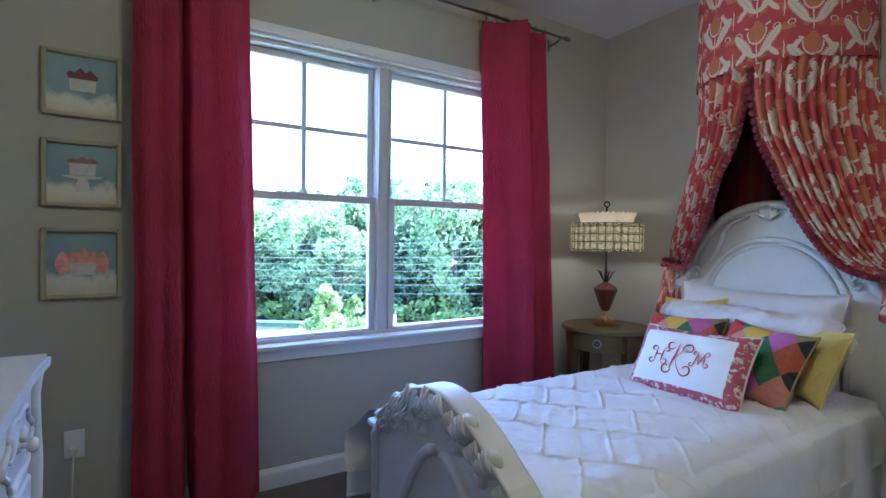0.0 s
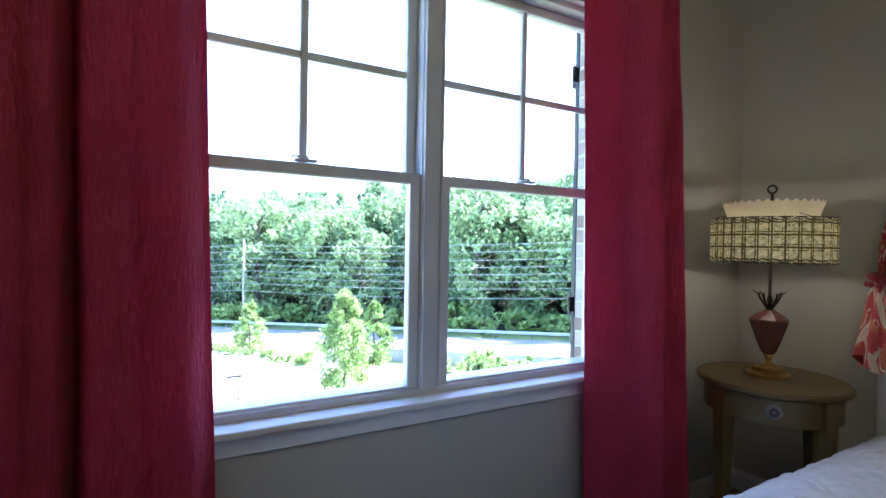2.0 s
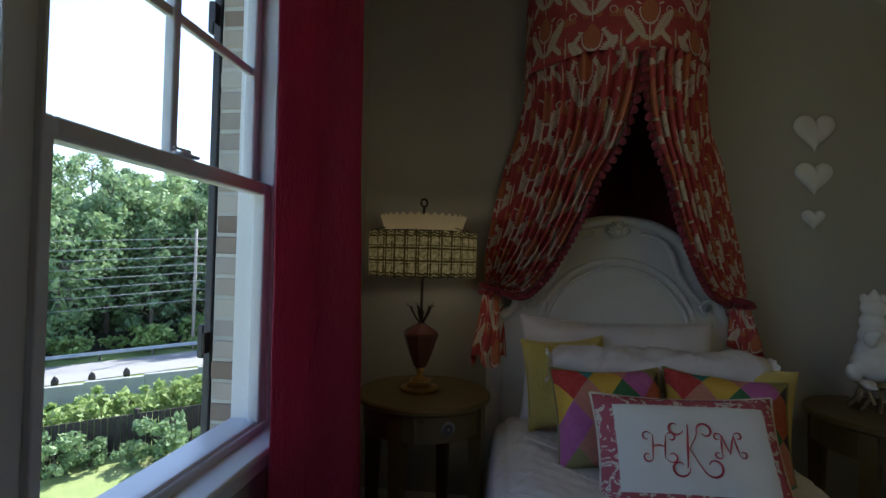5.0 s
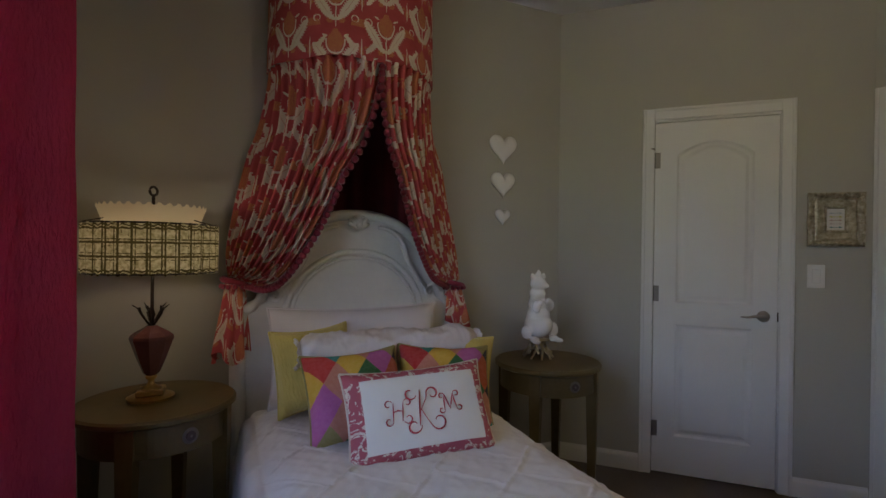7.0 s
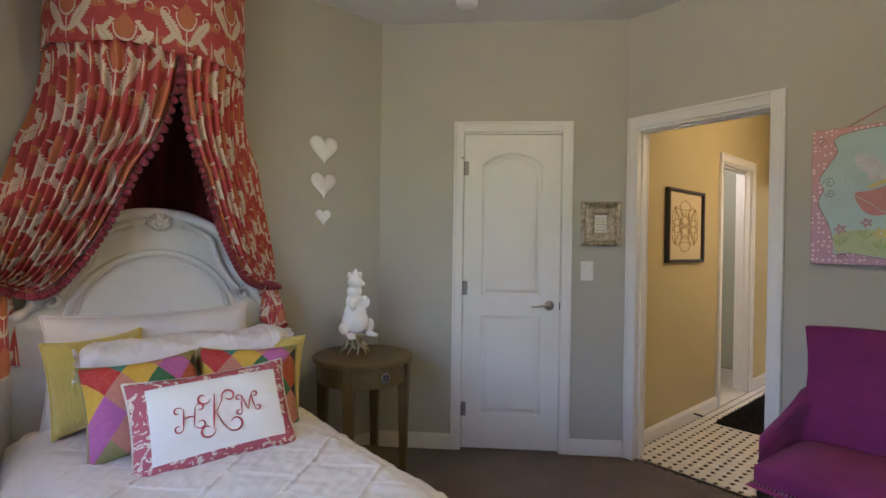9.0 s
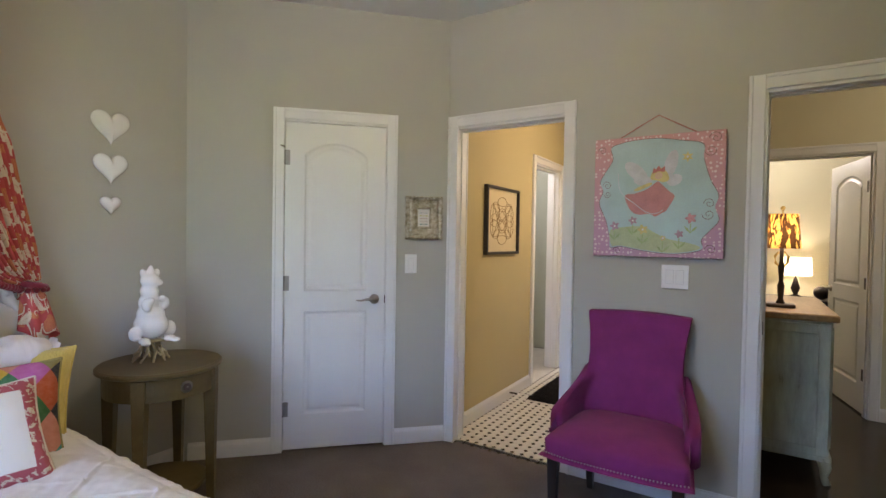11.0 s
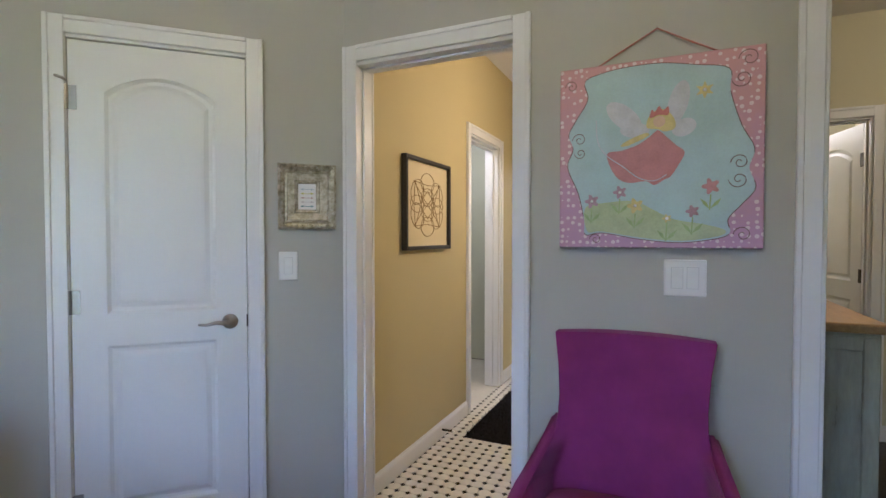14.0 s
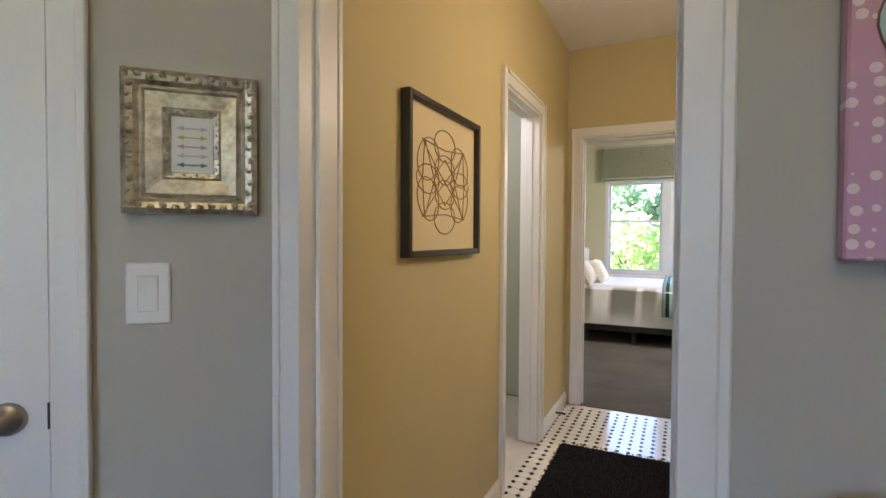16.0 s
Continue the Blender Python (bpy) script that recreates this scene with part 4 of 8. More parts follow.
# bare slope and a pale house in the clearing
strip("bare_earth", -125, -50, 51.5, 70, 0.24, plain("tan_bare_earth", (0.50, 0.40, 0.31), 0.95, var=0.3, scale=0.3, grain=4), "bare tan earth slope in a clearing of the woods", 50)["category"] = "ground"
HOUSEWALL = plain("pale_house_siding", (0.74, 0.69, 0.64), 0.8, var=0.08, scale=0.6, grain=10)
ROOFING = plain("pale_brown_shingle", (0.42, 0.36, 0.31), 0.9, var=0.2, scale=0.8, grain=9)
hp = sq(-77, 76)
hz = land(hp.x, hp.y) - 0.9
house = thing("house", Matrix.Translation((hp.x, hp.y, hz)) @ Matrix.Rotation(math.atan2(SD.y, SD.x), 4, "Z"), "pale two-storey house in a clearing across the road", "house")
part("wall", boxes(((-6.5, -4, 0), (6.5, 4, 5.6))), HOUSEWALL, house)
part("roof", prism(bmesh.new(), [(-4.5, 5.45), (4.5, 5.45), (0, 7.9)], -7.0, 7.0, "x"), ROOFING, house)
for hx in (-4.6, -1.6, 1.6, 4.6):
    for hh in (1.2, 3.8):
        wdw = part("window", boxes(((hx - 0.62, -4.08, hh - 0.08), (hx + 0.62, -4.0, hh + 1.42))), TRIM, house)
        part("pane", boxes(((hx - 0.5, -4.12, hh), (hx + 0.5, -4.085, hh + 1.3))), BRONZE, wdw)

# planted bed along the far edge of the lawn, with two pale service boxes
bed_shrub = None
for k in range(22):
    p = sq(-27.5 + k * 0.62 + rng.uniform(-0.2, 0.2), 23.9 + rng.uniform(-0.3, 0.3))
    sc = rng.uniform(0.5, 1.0)
    mm = Matrix.Translation((p.x, p.y, land(p.x, p.y) - 0.05)) @ Matrix.Rotation(rng.random() * 6, 4, "Z")
    if bed_shrub is None:
        bed_shrub = tree("bed_shrub", mm, 0.7, 0.42, 0.02, 0.06, LEAF_YOUNG, 24, "low shrub in the planted bed beyond the lawn", "round", 20, 40, 0.05, "shrub", "shrubs in the planted bed")
    else:
        copy_thing(bed_shrub, mm @ Matrix.Diagonal((sc, sc, sc, 1)))
for s_ in (-28.3, -13.4):
    p = sq(s_, 24.2)
    ob = tagged(part("service_box", boxes(((-0.3, -0.25, 0), (0.3, 0.25, 0.75)), bevel=0.04), plain("pale_green_box_paint", (0.42, 0.44, 0.40), 0.6)), "pale metal service box beside the planted bed", "service box", "service boxes")
    ob.matrix_world = Matrix.Translation((p.x, p.y, land(p.x, p.y) - 0.02))
p = sq(-15.4, 40.0)
ob = thing("white_road_sign", Matrix.Translation((p.x, p.y, land(p.x, p.y))) @ Matrix.Rotation(radians(-40), 4, "Z"), "white rectangular road sign on a thin post", "traffic sign")
part("post", tube(bmesh.new(), [(0, 0, -0.2), (0, 0, 2.2)], 0.03, 8), PEWTER, ob)
part("plate", boxes(((-0.3, -0.045, 1.55), (0.3, -0.03, 2.4)), bevel=0.004), TRIM, ob)

# mulch beds, stones
for (x, y, r, nm, col) in ((7.5, 20.5, 1.1, "mulch_bed", (0.26, 0.22, 0.18)), (8.2, 17.6, 0.55, "mulch_bed", (0.30, 0.24, 0.20))):
    bm = lathe(bmesh.new(), [(r, -4.74), (r * 0.9, -4.68), (r * 0.3, -4.62)], 20, 0.7, (x, y))
    tagged(part(nm, bm, plain("brown_mulch", col, 0.95, var=0.35, scale=9, grain=70, bump=0.7, dist=0.02), smooth=True), "low round bed of brown mulch on the lawn", "mulch bed", kind="structure")
for k, (x, y, r) in enumerate(((8.2, 20.0, 0.18), (8.5, 20.3, 0.13), (8.1, 17.5, 0.18), (6.8, 20.0, 0.13), (6.6, 20.4, 0.11))):
    bm = bmesh.new()
    bmesh.ops.create_icosphere(bm, subdivisions=3, radius=r)
    for v in bm.verts:
        v.co *= 1 + 0.3 * wobble(v.co.x * 4, v.co.y * 4, v.co.z * 4 + k)
        v.co.z *= 0.55
    ob = part("boulder", bm, plain("pale_stone", (0.27, 0.255, 0.235), 0.9, var=0.2), smooth=True)
    ob.matrix_world = pose(x, y, -4.68)
    tagged(ob, "pale rounded boulder lying on the mulch", "boulder", "boulders on the lawn")

# poles and wires
POLEWOOD = plain("weathered_pole_wood", (0.30, 0.27, 0.24), 0.9, var=0.2)
poles = [sq(-86, 49.8), sq(-40.2, 49.8), sq(6.5, 49.8), sq(52, 49.8)]
for p in poles:
    z0 = land(p.x, p.y)
    ob = thing("utility_pole", Matrix.Translation((p.x, p.y, z0)), "tall weathered wooden utility pole by the road", "utility pole", "utility poles")
    part("shaft", tube(bmesh.new(), [(0, 0, -0.5), (0, 0, 10.2)], [0.15, 0.10], 10), POLEWOOD, ob, smooth=True)
    for h in (9.3, 7.2):
        part("crossarm", boxes(((-0.05, -0.75, h), (0.05, 0.75, h + 0.1)), bevel=0.01), POLEWOOD, ob)
wires = thing("power_lines", ONE, "bundle of thin overhead power lines", "power line")
WIRE = plain("grey_wire", (0.35, 0.36, 0.37), 0.5, 0.4)
for h in (9.4, 8.7, 7.9, 7.2, 6.5, 5.8, 5.1, 4.2):
    bm = bmesh.new()
    for a, b in zip(poles, poles[1:]):
        za, zb = land(a.x, a.y) + h, land(b.x, b.y) + h
        tube(bm, [Vector((a.x, a.y, za)).lerp(Vector((b.x, b.y, zb)), k / 10) - Vector((0, 0, 0.5 * (1 - (k / 5 - 1) ** 2))) - QD * 0.3 for k in range(11)], 0.022, 4)
    part("wire", bm, WIRE, wires)
# marker lamp on the lawn, signs, posts
ob = thing("path_light", pose(3.4, 19.4, -4.75), "thin dark post lamp on the lawn", "post lamp")
part("post", tube(bmesh.new(), [(0, 0, -0.2), (0, 0, 1.65)], 0.022, 8), BRONZE, ob)
part("head", boxes(((-0.35, -0.05, 1.63), (0.1, 0.05, 1.69)), bevel=0.01), BRONZE, ob)
p = sq(-13.5, 37.5)
ob = thing("road_sign", Matrix.Translation((p.x, p.y, land(p.x, p.y))), "octagonal traffic sign on a thin post", "traffic sign")
part("post", tube(bmesh.new(), [(0, 0, -0.2), (0, 0, 2.4)], 0.04, 8), PEWTER, ob)
bm = bmesh.new()
bmesh.ops.create_cone(bm, cap_ends=True, segments=8, radius1=0.42, radius2=0.42, depth=0.03, matrix=Matrix.Translation((0, 0, 2.2)) @ Matrix.Rotation(radians(43), 4, "Z") @ Matrix.Rotation(radians(90), 4, "X"))
part("plate", bm, plain("dark_sign_plate", (0.10, 0.04, 0.04), 0.6), ob)
for k in range(3):
    p = sq(-2.4 + k * 1.75, 39.6)
    ob = part("traffic_marker", lathe(bmesh.new(), [(0.16, 0), (0.2, 0.3), (0.12, 0.5), (0.03, 0.62)], 10), BRONZE, smooth=True)
    ob.matrix_world = Matrix.Translation((p.x, p.y, land(p.x, p.y) + 0.02))
    tagged(ob, "small dark cone standing above the retaining wall", "road marker", "markers on the wall")

# ---- brick face and shutter beside the window, outside ----
n = Nodes("mixed_grey_brown_brick", 0.9, 0, 0.2)
n.set("Base Color", n.ramp(n.random(), (0.0, (0.20, 0.15, 0.12)), (0.35, (0.36, 0.31, 0.27)), (0.7, (0.45, 0.42, 0.38)), (1.0, (0.28, 0.24, 0.22))))
n.bump(n.noise(n.coord(), 60, 4), 0.5, 0.006)
BRICK = n.mat
MORTAR = plain("pale_mortar", (0.42, 0.41, 0.39), 0.95, var=0.15, grain=90)
skin = structure("wall_brick_skin", boxes(((3.047, YN + 0.16, -5.0), (5.2, YN + 0.262, 3.05)), ((-2.8, YN + 0.16, -5.0), (1.262, YN + 0.262, 3.05)), ((1.262, YN + 0.16, -5.0), (3.047, YN + 0.262, 0.64)), ((1.262, YN + 0.16, 2.30), (3.047, YN + 0.262, 3.05))), MORTAR, "brick outer face of the house beside the window", "wall")
shut = thing("shutter", pose(3.055, YN + 0.275, 0), "dark board shutter fixed beside the window outside", "shutter")
SH = plain("charcoal_shutter_paint", (0.035, 0.036, 0.04), 0.6, var=0.15)
for k in range(4):
    part("board", boxes(((0.0 + k * 0.092, 0, 0.62), (0.088 + k * 0.092, 0.028, 2.32)), bevel=0.004), SH, shut)
for z in (0.9, 2.0):
    part("batten", boxes(((-0.0, 0.028, z), (0.365, 0.05, z + 0.11)), bevel=0.004), SH, shut)
    part("hinge", boxes(((-0.030, 0.004, z + 0.02), (0.06, 0.012, z + 0.09)), bevel=0.003), BRONZE, shut)

# ---- bed ----
BC = 2.83
bed = thing("bed", pose(0, 0, 0), "white painted wooden twin bed with a carved arched headboard", "bed")


def arch_outline(half, low, high, shoulder=0.62, n=28):
    """Outline (y, z) of an arched board: a round crown over square shoulders."""
    pts = []
    for k in range(n + 1):
        a = -1 + 2 * k / n
        t = abs(a)
        if t > shoulder + 0.12:
            z = low + 0.03 * math.cos((t - shoulder - 0.12) * 9)
        else:
            z = low + (high - low) * max(0, 1 - (t / (shoulder + 0.12)) ** 2.3) ** 0.62 + 0.03
        pts.append((BC + half * a, z))
    return pts


top = arch_outline(0.515, 1.00, 1.425, 0.74)
part("headboard", prism(bmesh.new(), [(BC - 0.515, 0.12), *top, (BC + 0.515, 0.12)][::-1], 3.79, 3.83, "x"), BEDPAINT, bed)
bm = bmesh.new()
tube(bm, [(3.795, y, z - 0.012) for y, z in top], 0.026, 10)
part("headboard_moulding", bm, BEDPAINT, bed, smooth=True)
for off, r, w in ((0.0, 0.34, 0.016), (0.0, 0.31, 0.008)):
    bm = bmesh.new()
    arc = [(3.788, BC + r * math.cos(a), 0.93 + r * 0.98 * math.sin(a)) for a in np.linspace(0, math.pi, 40)]
    tube(bm, [(3.788, BC + r, 0.45), *arc, (3.788, BC - r, 0.45)], w, 8)
    part("panel_moulding", bm, BEDPAINT, bed, smooth=True)
for sgn in (-1, 1):
    bm = bmesh.new()
    sp = [(3.775, BC + sgn * (0.10 + 0.27 * t + 0.03 * math.sin(6 * t)), 1.385 - 0.30 * t ** 1.5) for t in np.linspace(0, 1, 18)]
    tube(bm, sp, [0.018 - 0.009 * abs(2 * k / 17 - 1) for k in range(18)], 8)
    curl = [(3.775, BC + sgn * (0.385 + 0.05 * (1 - t) * math.cos(7 * t)), 1.06 + 0.05 * (1 - t) * math.sin(7 * t)) for t in np.linspace(0, 1, 22)]
    tube(bm, curl, 0.011, 7)
    part("carved_scroll", bm, BEDPAINT, bed, smooth=True)
bm = bmesh.new()
for k in range(7):
    a = radians(-75 + 25 * k)
    tube(bm, [(3.775, BC, 1.37), (3.766, BC + 0.034 * math.sin(a), 1.385 + 0.030 * math.cos(a)), (3.776, BC + 0.052 * math.sin(a), 1.385 + 0.056 * math.cos(a))], [0.010, 0.014, 0.009], 7)
ball(bm, (3.768, BC, 1.395), 0.020, 12)
part("carved_shell", bm, BEDPAINT, bed, smooth=True)
for y in (BC - 0.535, BC + 0.535):
    part("bedpost", lathe(bmesh.new(), [(0.030, 0), (0.034, 0.1), (0.036, 0.9), (0.042, 0.98), (0.030, 1.02), (0.036, 1.05), (0.012, 1.075)], 16, centre=(3.80, y)), BEDPAINT, bed, smooth=True)
    part("side_rail", boxes(((1.80, y - 0.015, 0.20), (3.79, y + 0.015, 0.36)), bevel=0.006), BEDPAINT, bed)
# footboard: arched, with a broad rolled top and carving on the outer face
FX = 1.80
ftop = [(BC + 0.012 + 0.462 * a, 0.485 + 0.28 * max(0.0, 1 - abs(a) ** 1.8) ** 0.88 + 0.016 * math.exp(-((abs(a) - 0.84) / 0.10) ** 2)) for a in np.linspace(-1, 1, 41)]
part("footboard", prism(bmesh.new(), [(BC - 0.45, 0.10), *ftop, (BC + 0.474, 0.10)][::-1], FX - 0.014, FX + 0.018, "x"), BEDPAINT, bed)
v, f = [], []
prof = [(-0.034, -0.016), (-0.037, 0.001), (-0.033, 0.007), (-0.026, 0.009), (0.050, 0.009), (0.058, 0.005), (0.059, -0.016), (-0.010, -0.020)]
for y, z in ftop:
    v += [(FX + a, y, z + b) for a, b in prof]
for j in range(len(ftop) - 1):
    for i in range(8):
        k = (i + 1) % 8
        f.append((j * 8 + i, j * 8 + k, (j + 1) * 8 + k, (j + 1) * 8 + i))
f += [tuple(range(8)), tuple(range((len(ftop) - 1) * 8, len(ftop) * 8))[::-1]]
mesh_object("footboard_cap", v, f, BEDPAINT, bed)
for sgn in (-1, 1):
    bm = bmesh.new()
    tube(bm, [(FX - 0.016, BC + sgn * (0.02 + 0.22 * t), 0.30 + 0.27 * math.cos(t * 1.45)) for t in np.linspace(0, 1, 16)], 0.019, 8)
    part("panel_arch", bm, BEDPAINT, bed, smooth=True)
# leafy carving that runs under the cap and swells into a crest
for sgn in (-1, 1):
    bm = bmesh.new()
    for k, (t, r, drop) in enumerate(((0.05, 0.060, 0.048), (0.20, 0.050, 0.060), (0.32, 0.056, 0.042), (0.47, 0.046, 0.056), (0.58, 0.050, 0.036), (0.72, 0.040, 0.046), (0.86, 0.042, 0.020), (0.26, 0.036, 0.115), (0.52, 0.032, 0.105))):
        zc = 0.485 + 0.28 * (1 - t ** 1.8) ** 0.88 - drop
        yc = BC + 0.012 + sgn * 0.462 * t
        turn = Matrix.Translation((FX - 0.016, yc, zc)) @ Matrix.Rotation(sgn * (0.4 + 0.5 * t), 4, "X")
        bmesh.ops.create_uvsphere(bm, u_segments=18, v_segments=12, radius=r, matrix=turn @ Matrix.Diagonal((0.48, 1.2, 0.78, 1)))
        for q in range(-2, 3):
            tip = [turn @ Vector((-0.40 * r - 0.006 * math.sin(math.pi * e), r * (0.22 * q + 0.16 * q * e), r * (-0.45 + 1.15 * e))) for e in np.linspace(0, 1, 7)]
            tube(bm, tip, [r * (0.05 + 0.11 * math.sin(math.pi * (0.15 + 0.8 * e))) for e in np.linspace(0, 1, 7)], 6)
    part("carved_leaf_band", bm, BEDPAINT, bed, smooth=True)
    bm = boxes(((FX - 0.040, BC + 0.012 + sgn * 0.425, 0.492), (FX + 0.052, BC + 0.012 + sgn * 0.520, 0.522)), bevel=0.010, seg=2)
    part("carved_ear", bm, BEDPAINT, bed, smooth=False)
for y in (BC - 0.50, BC + 0.50):
    part("foot_post", lathe(bmesh.new(), [(0.020, 0), (0.030, 0.06), (0.028, 0.42), (0.034, 0.46), (0.022, 0.49), (0.026, 0.515), (0.008, 0.535)], 16, centre=(FX, y)), BEDPAINT, bed, smooth=True)
for sgn in (-1, 1):
    bm = bmesh.new()
    tube(bm, [(FX - 0.004, BC + sgn * (0.40 + 0.125 * t), 0.505 + 0.050 * t + 0.022 * math.sin(4.2 * t)) for t in np.linspace(0, 1, 12)], [0.016 + 0.008 * math.sin(math.pi * t) - 0.010 * t for t in np.linspace(0, 1, 12)], 8)
    part("carved_wing", bm, BEDPAINT, bed, smooth=True)
tagged(part("mattress", boxes(((1.84, BC - 0.49, 0.28), (3.775, BC + 0.49, 0.56)), bevel=0.05, seg=3), QUILT), "white twin mattress on the bed frame", "mattress")


def bed_top(x, y):
    """Height of the duvet over the mattress: slantwise squares marked by thin stitched tucks."""
    p, q = (x + y) * 0.7071 / 0.235, (x - y) * 0.7071 / 0.215
    p += 0.07 * wobble(x * 3.1, y * 2.7)
    q += 0.07 * wobble(y * 3.3, x * 2.9)
    row = math.floor(p)
    fp, fq = p % 1.0, (q + 0.5 * (row % 2)) % 1.0
    ep, eq = min(fp, 1 - fp), min(fq, 1 - fq)
    nib = 0.75 + 0.35 * wobble(x * 70, y * 70)
    ridge = 0.0105 * math.exp(-(ep / 0.024) ** 2) * nib + 0.0095 * math.exp(-(eq / 0.026) ** 2) * nib
    puff = 0.0045 * (min(1, ep / 0.20) * min(1, eq / 0.20)) ** 0.5
    pull = 0.0045 * math.exp(-(ep * ep + eq * eq) / 0.05) * math.sin(9 * math.atan2(fq - 0.5, fp - 0.5))
    slack = 0.0045 * wobble(p * 1.2, q * 5.5) + 0.003 * wobble(p * 9, q * 3.1) + 0.002 * wobble(x * 31, y * 37) + 0.010 * wobble(x * 2.6, y * 3.1)
    return 0.590 + puff + ridge + pull + slack


def duvet_point(u, v):
    x = 1.845 + (3.62 - 1.845) * u
    half, drop = 0.475, 0.40
    w = -1 + 2 * v
    a = abs(w) * (half + drop)
    sgn = math.copysign(1, w)
    if a < half:
        y, z = BC + sgn * a, bed_top(x, BC + sgn * a)
        z -= 0.035 * max(0, (a - half + 0.10) / 0.10) ** 2
    else:
        e = a - half
        k = min(1, e / 0.09)
        wave = 0.020 * wobble(x * 7, 5 * sgn) + 0.010 * wobble(x * 18, e * 8)
        y = BC + sgn * (half + 0.055 * math.sin(k * math.pi / 2) + e * 0.09 + wave * min(1, e / 0.15))
        y += sgn * 0.10 * math.exp(-((x - 1.86) / 0.22) ** 2) * math.sin(min(1, e / 0.30) * math.pi * 0.8)
        z = bed_top(x, BC + sgn * half) - 0.035 - 0.055 * (1 - math.cos(k * math.pi / 2)) - max(0, e - 0.05) * 0.98
        near = math.exp(-((x - 1.845) / 0.16) ** 2)
        x -= 0.115 * near * min(1, e / 0.12)
        y += sgn * 0.055 * near * math.sin(min(1, e / 0.26) * math.pi * 0.7)
    foot = max(0, 1 - (max(x, 1.845) - 1.845) / 0.07)
    z -= 0.05 * foot ** 2 * (1 if a < half else 0.2)
    return (x, y, z)


v, f = sheet(350, 330, duvet_point)
duv = mesh_object("duvet", v, f, QUILT, smooth=True)
for w in (0.0, 1.0):
    part("hem", tube(bmesh.new(), [duvet_point(k / 60, w) for k in range(61)], 0.007, 6), QUILT, duv, smooth=True)
tagged(duv, "white cotton duvet with pinched tucks, spread over the bed", "duvet")


# ---- pillows ----
def pillow_shape(w, h, t, pinch=0.10, seed=0.0, crease=0.006):
    def f(u, v, side=1):
        a, b = 2 * u - 1, 2 * v - 1
        x = w / 2 * a * (1 - pinch * (1 - b * b) * abs(a) ** 4 * 0.6)
        z = h / 2 * b * (1 - pinch * (1 - a * a) * abs(b) ** 4)
        d = t / 2 * ((1 - a ** 4) * (1 - b ** 4)) ** 0.55
        d += crease * wobble(a * 2.4 + seed, b * 2.4, side) * (1 - a * a) ** 0.5
        return Vector((x, -side * d, z))
    return f


def pillow(name, m, w, h, t, material, label, seed=0.0, pinch=0.10, crease=0.006, group="pillows on the bed", uvs=True):
    shape = pillow_shape(w, h, t, pinch, seed, crease)
    n = 30
    verts, faces, uv = [], [], []
    for side in (1, -1):
        o = len(verts)
        vv, ff = sheet(n, n, lambda a, b: shape(a, b, side))
        verts += vv
        uv += [(x * w, z * h) for z in np.linspace(0, 1, n) for x in np.linspace(0, 1, n)]
        faces += [tuple(o + i for i in (q if side == 1 else q[::-1])) for q in ff]
    ob = thing(name, m, label, "pillow", group)
    mesh_object("cover", verts, faces, material, ob, smooth=True, uvs=uv)
    bm = bmesh.new()
    edge = [shape(a, 0) for a in np.linspace(0, 1, 24)] + [shape(1, b) for b in np.linspace(0, 1, 24)] + [shape(a, 1) for a in np.linspace(1, 0, 24)] + [shape(0, b) for b in np.linspace(1, 0, 24)]
    tube(bm, [Vector((p.x, 0, p.z)) for p in edge], 0.0045, 6)
    part("piping", bm, material, ob, smooth=True)
    return ob, shape


def lean(x, y, z, back, turn=0.0, tilt=0.0):
    """A pillow that faces the foot of the bed, leaning back by some degrees."""
    return Matrix.Translation((x, y, z)) @ Matrix.Rotation(radians(-90 + turn), 4, "Z") @ Matrix.Rotation(radians(-back), 4, "X") @ Matrix.Rotation(radians(tilt), 4, "Y")


n = Nodes("patchwork_cloth", 0.9, 0, 0.2)
u, v2, _ = n.xyz(n.coord("UV"))
ca = n.m("FLOOR", n.m("DIVIDE", n.m("ADD", u, n.m("MULTIPLY", v2, 0.78)), 0.115))
cb = n.m("FLOOR", n.m("DIVIDE", n.m("SUBTRACT", u, n.m("MULTIPLY", v2, 0.78)), 0.115))
wn = n.nt.nodes.new("ShaderNodeTexWhiteNoise")
wn.noise_dimensions = "2D"
cmb = n.nt.nodes.new("ShaderNodeCombineXYZ")
n.put(cmb.inputs[0], ca), n.put(cmb.inputs[1], cb)
n.put(wn.inputs["Vector"], cmb.outputs[0])
r = n.ramp(wn.outputs[0], (0.0, (0.50, 0.025, 0.02)), (0.19, (0.66, 0.40, 0.03)), (0.29, (0.012, 0.016, 0.03)), (0.40, (0.04, 0.27, 0.24)), (0.50, (0.50, 0.12, 0.36)), (0.60, (0.03, 0.16, 0.05)), (0.70, (0.46, 0.09, 0.02)), (0.80, (0.30, 0.27, 0.09)), (0.91, (0.55, 0.22, 0.15)))
r.node.color_ramp.interpolation = "CONSTANT"
n.set("Base Color", n.mix(0.08, r, n.ramp(n.noise(n.coord("UV"), 60, 3), (0.3, 0.2), (0.7, 0.8))))
n.bump(n.noise(n.coord("UV"), 400, 2), 0.3, 0.003)
PATCHWORK = n.mat
n = Nodes("monogram_pillow_cloth", 0.85, 0, 0.2)
u, v2, _ = n.xyz(n.coord("UV"))
uu, vv = n.m("ABSOLUTE", n.m("SUBTRACT", u, 0.265)), n.m("ABSOLUTE", n.m("SUBTRACT", v2, 0.1675))
inside = n.m("MULTIPLY", n.m("LESS_THAN", uu, 0.212), n.m("LESS_THAN", vv, 0.122))
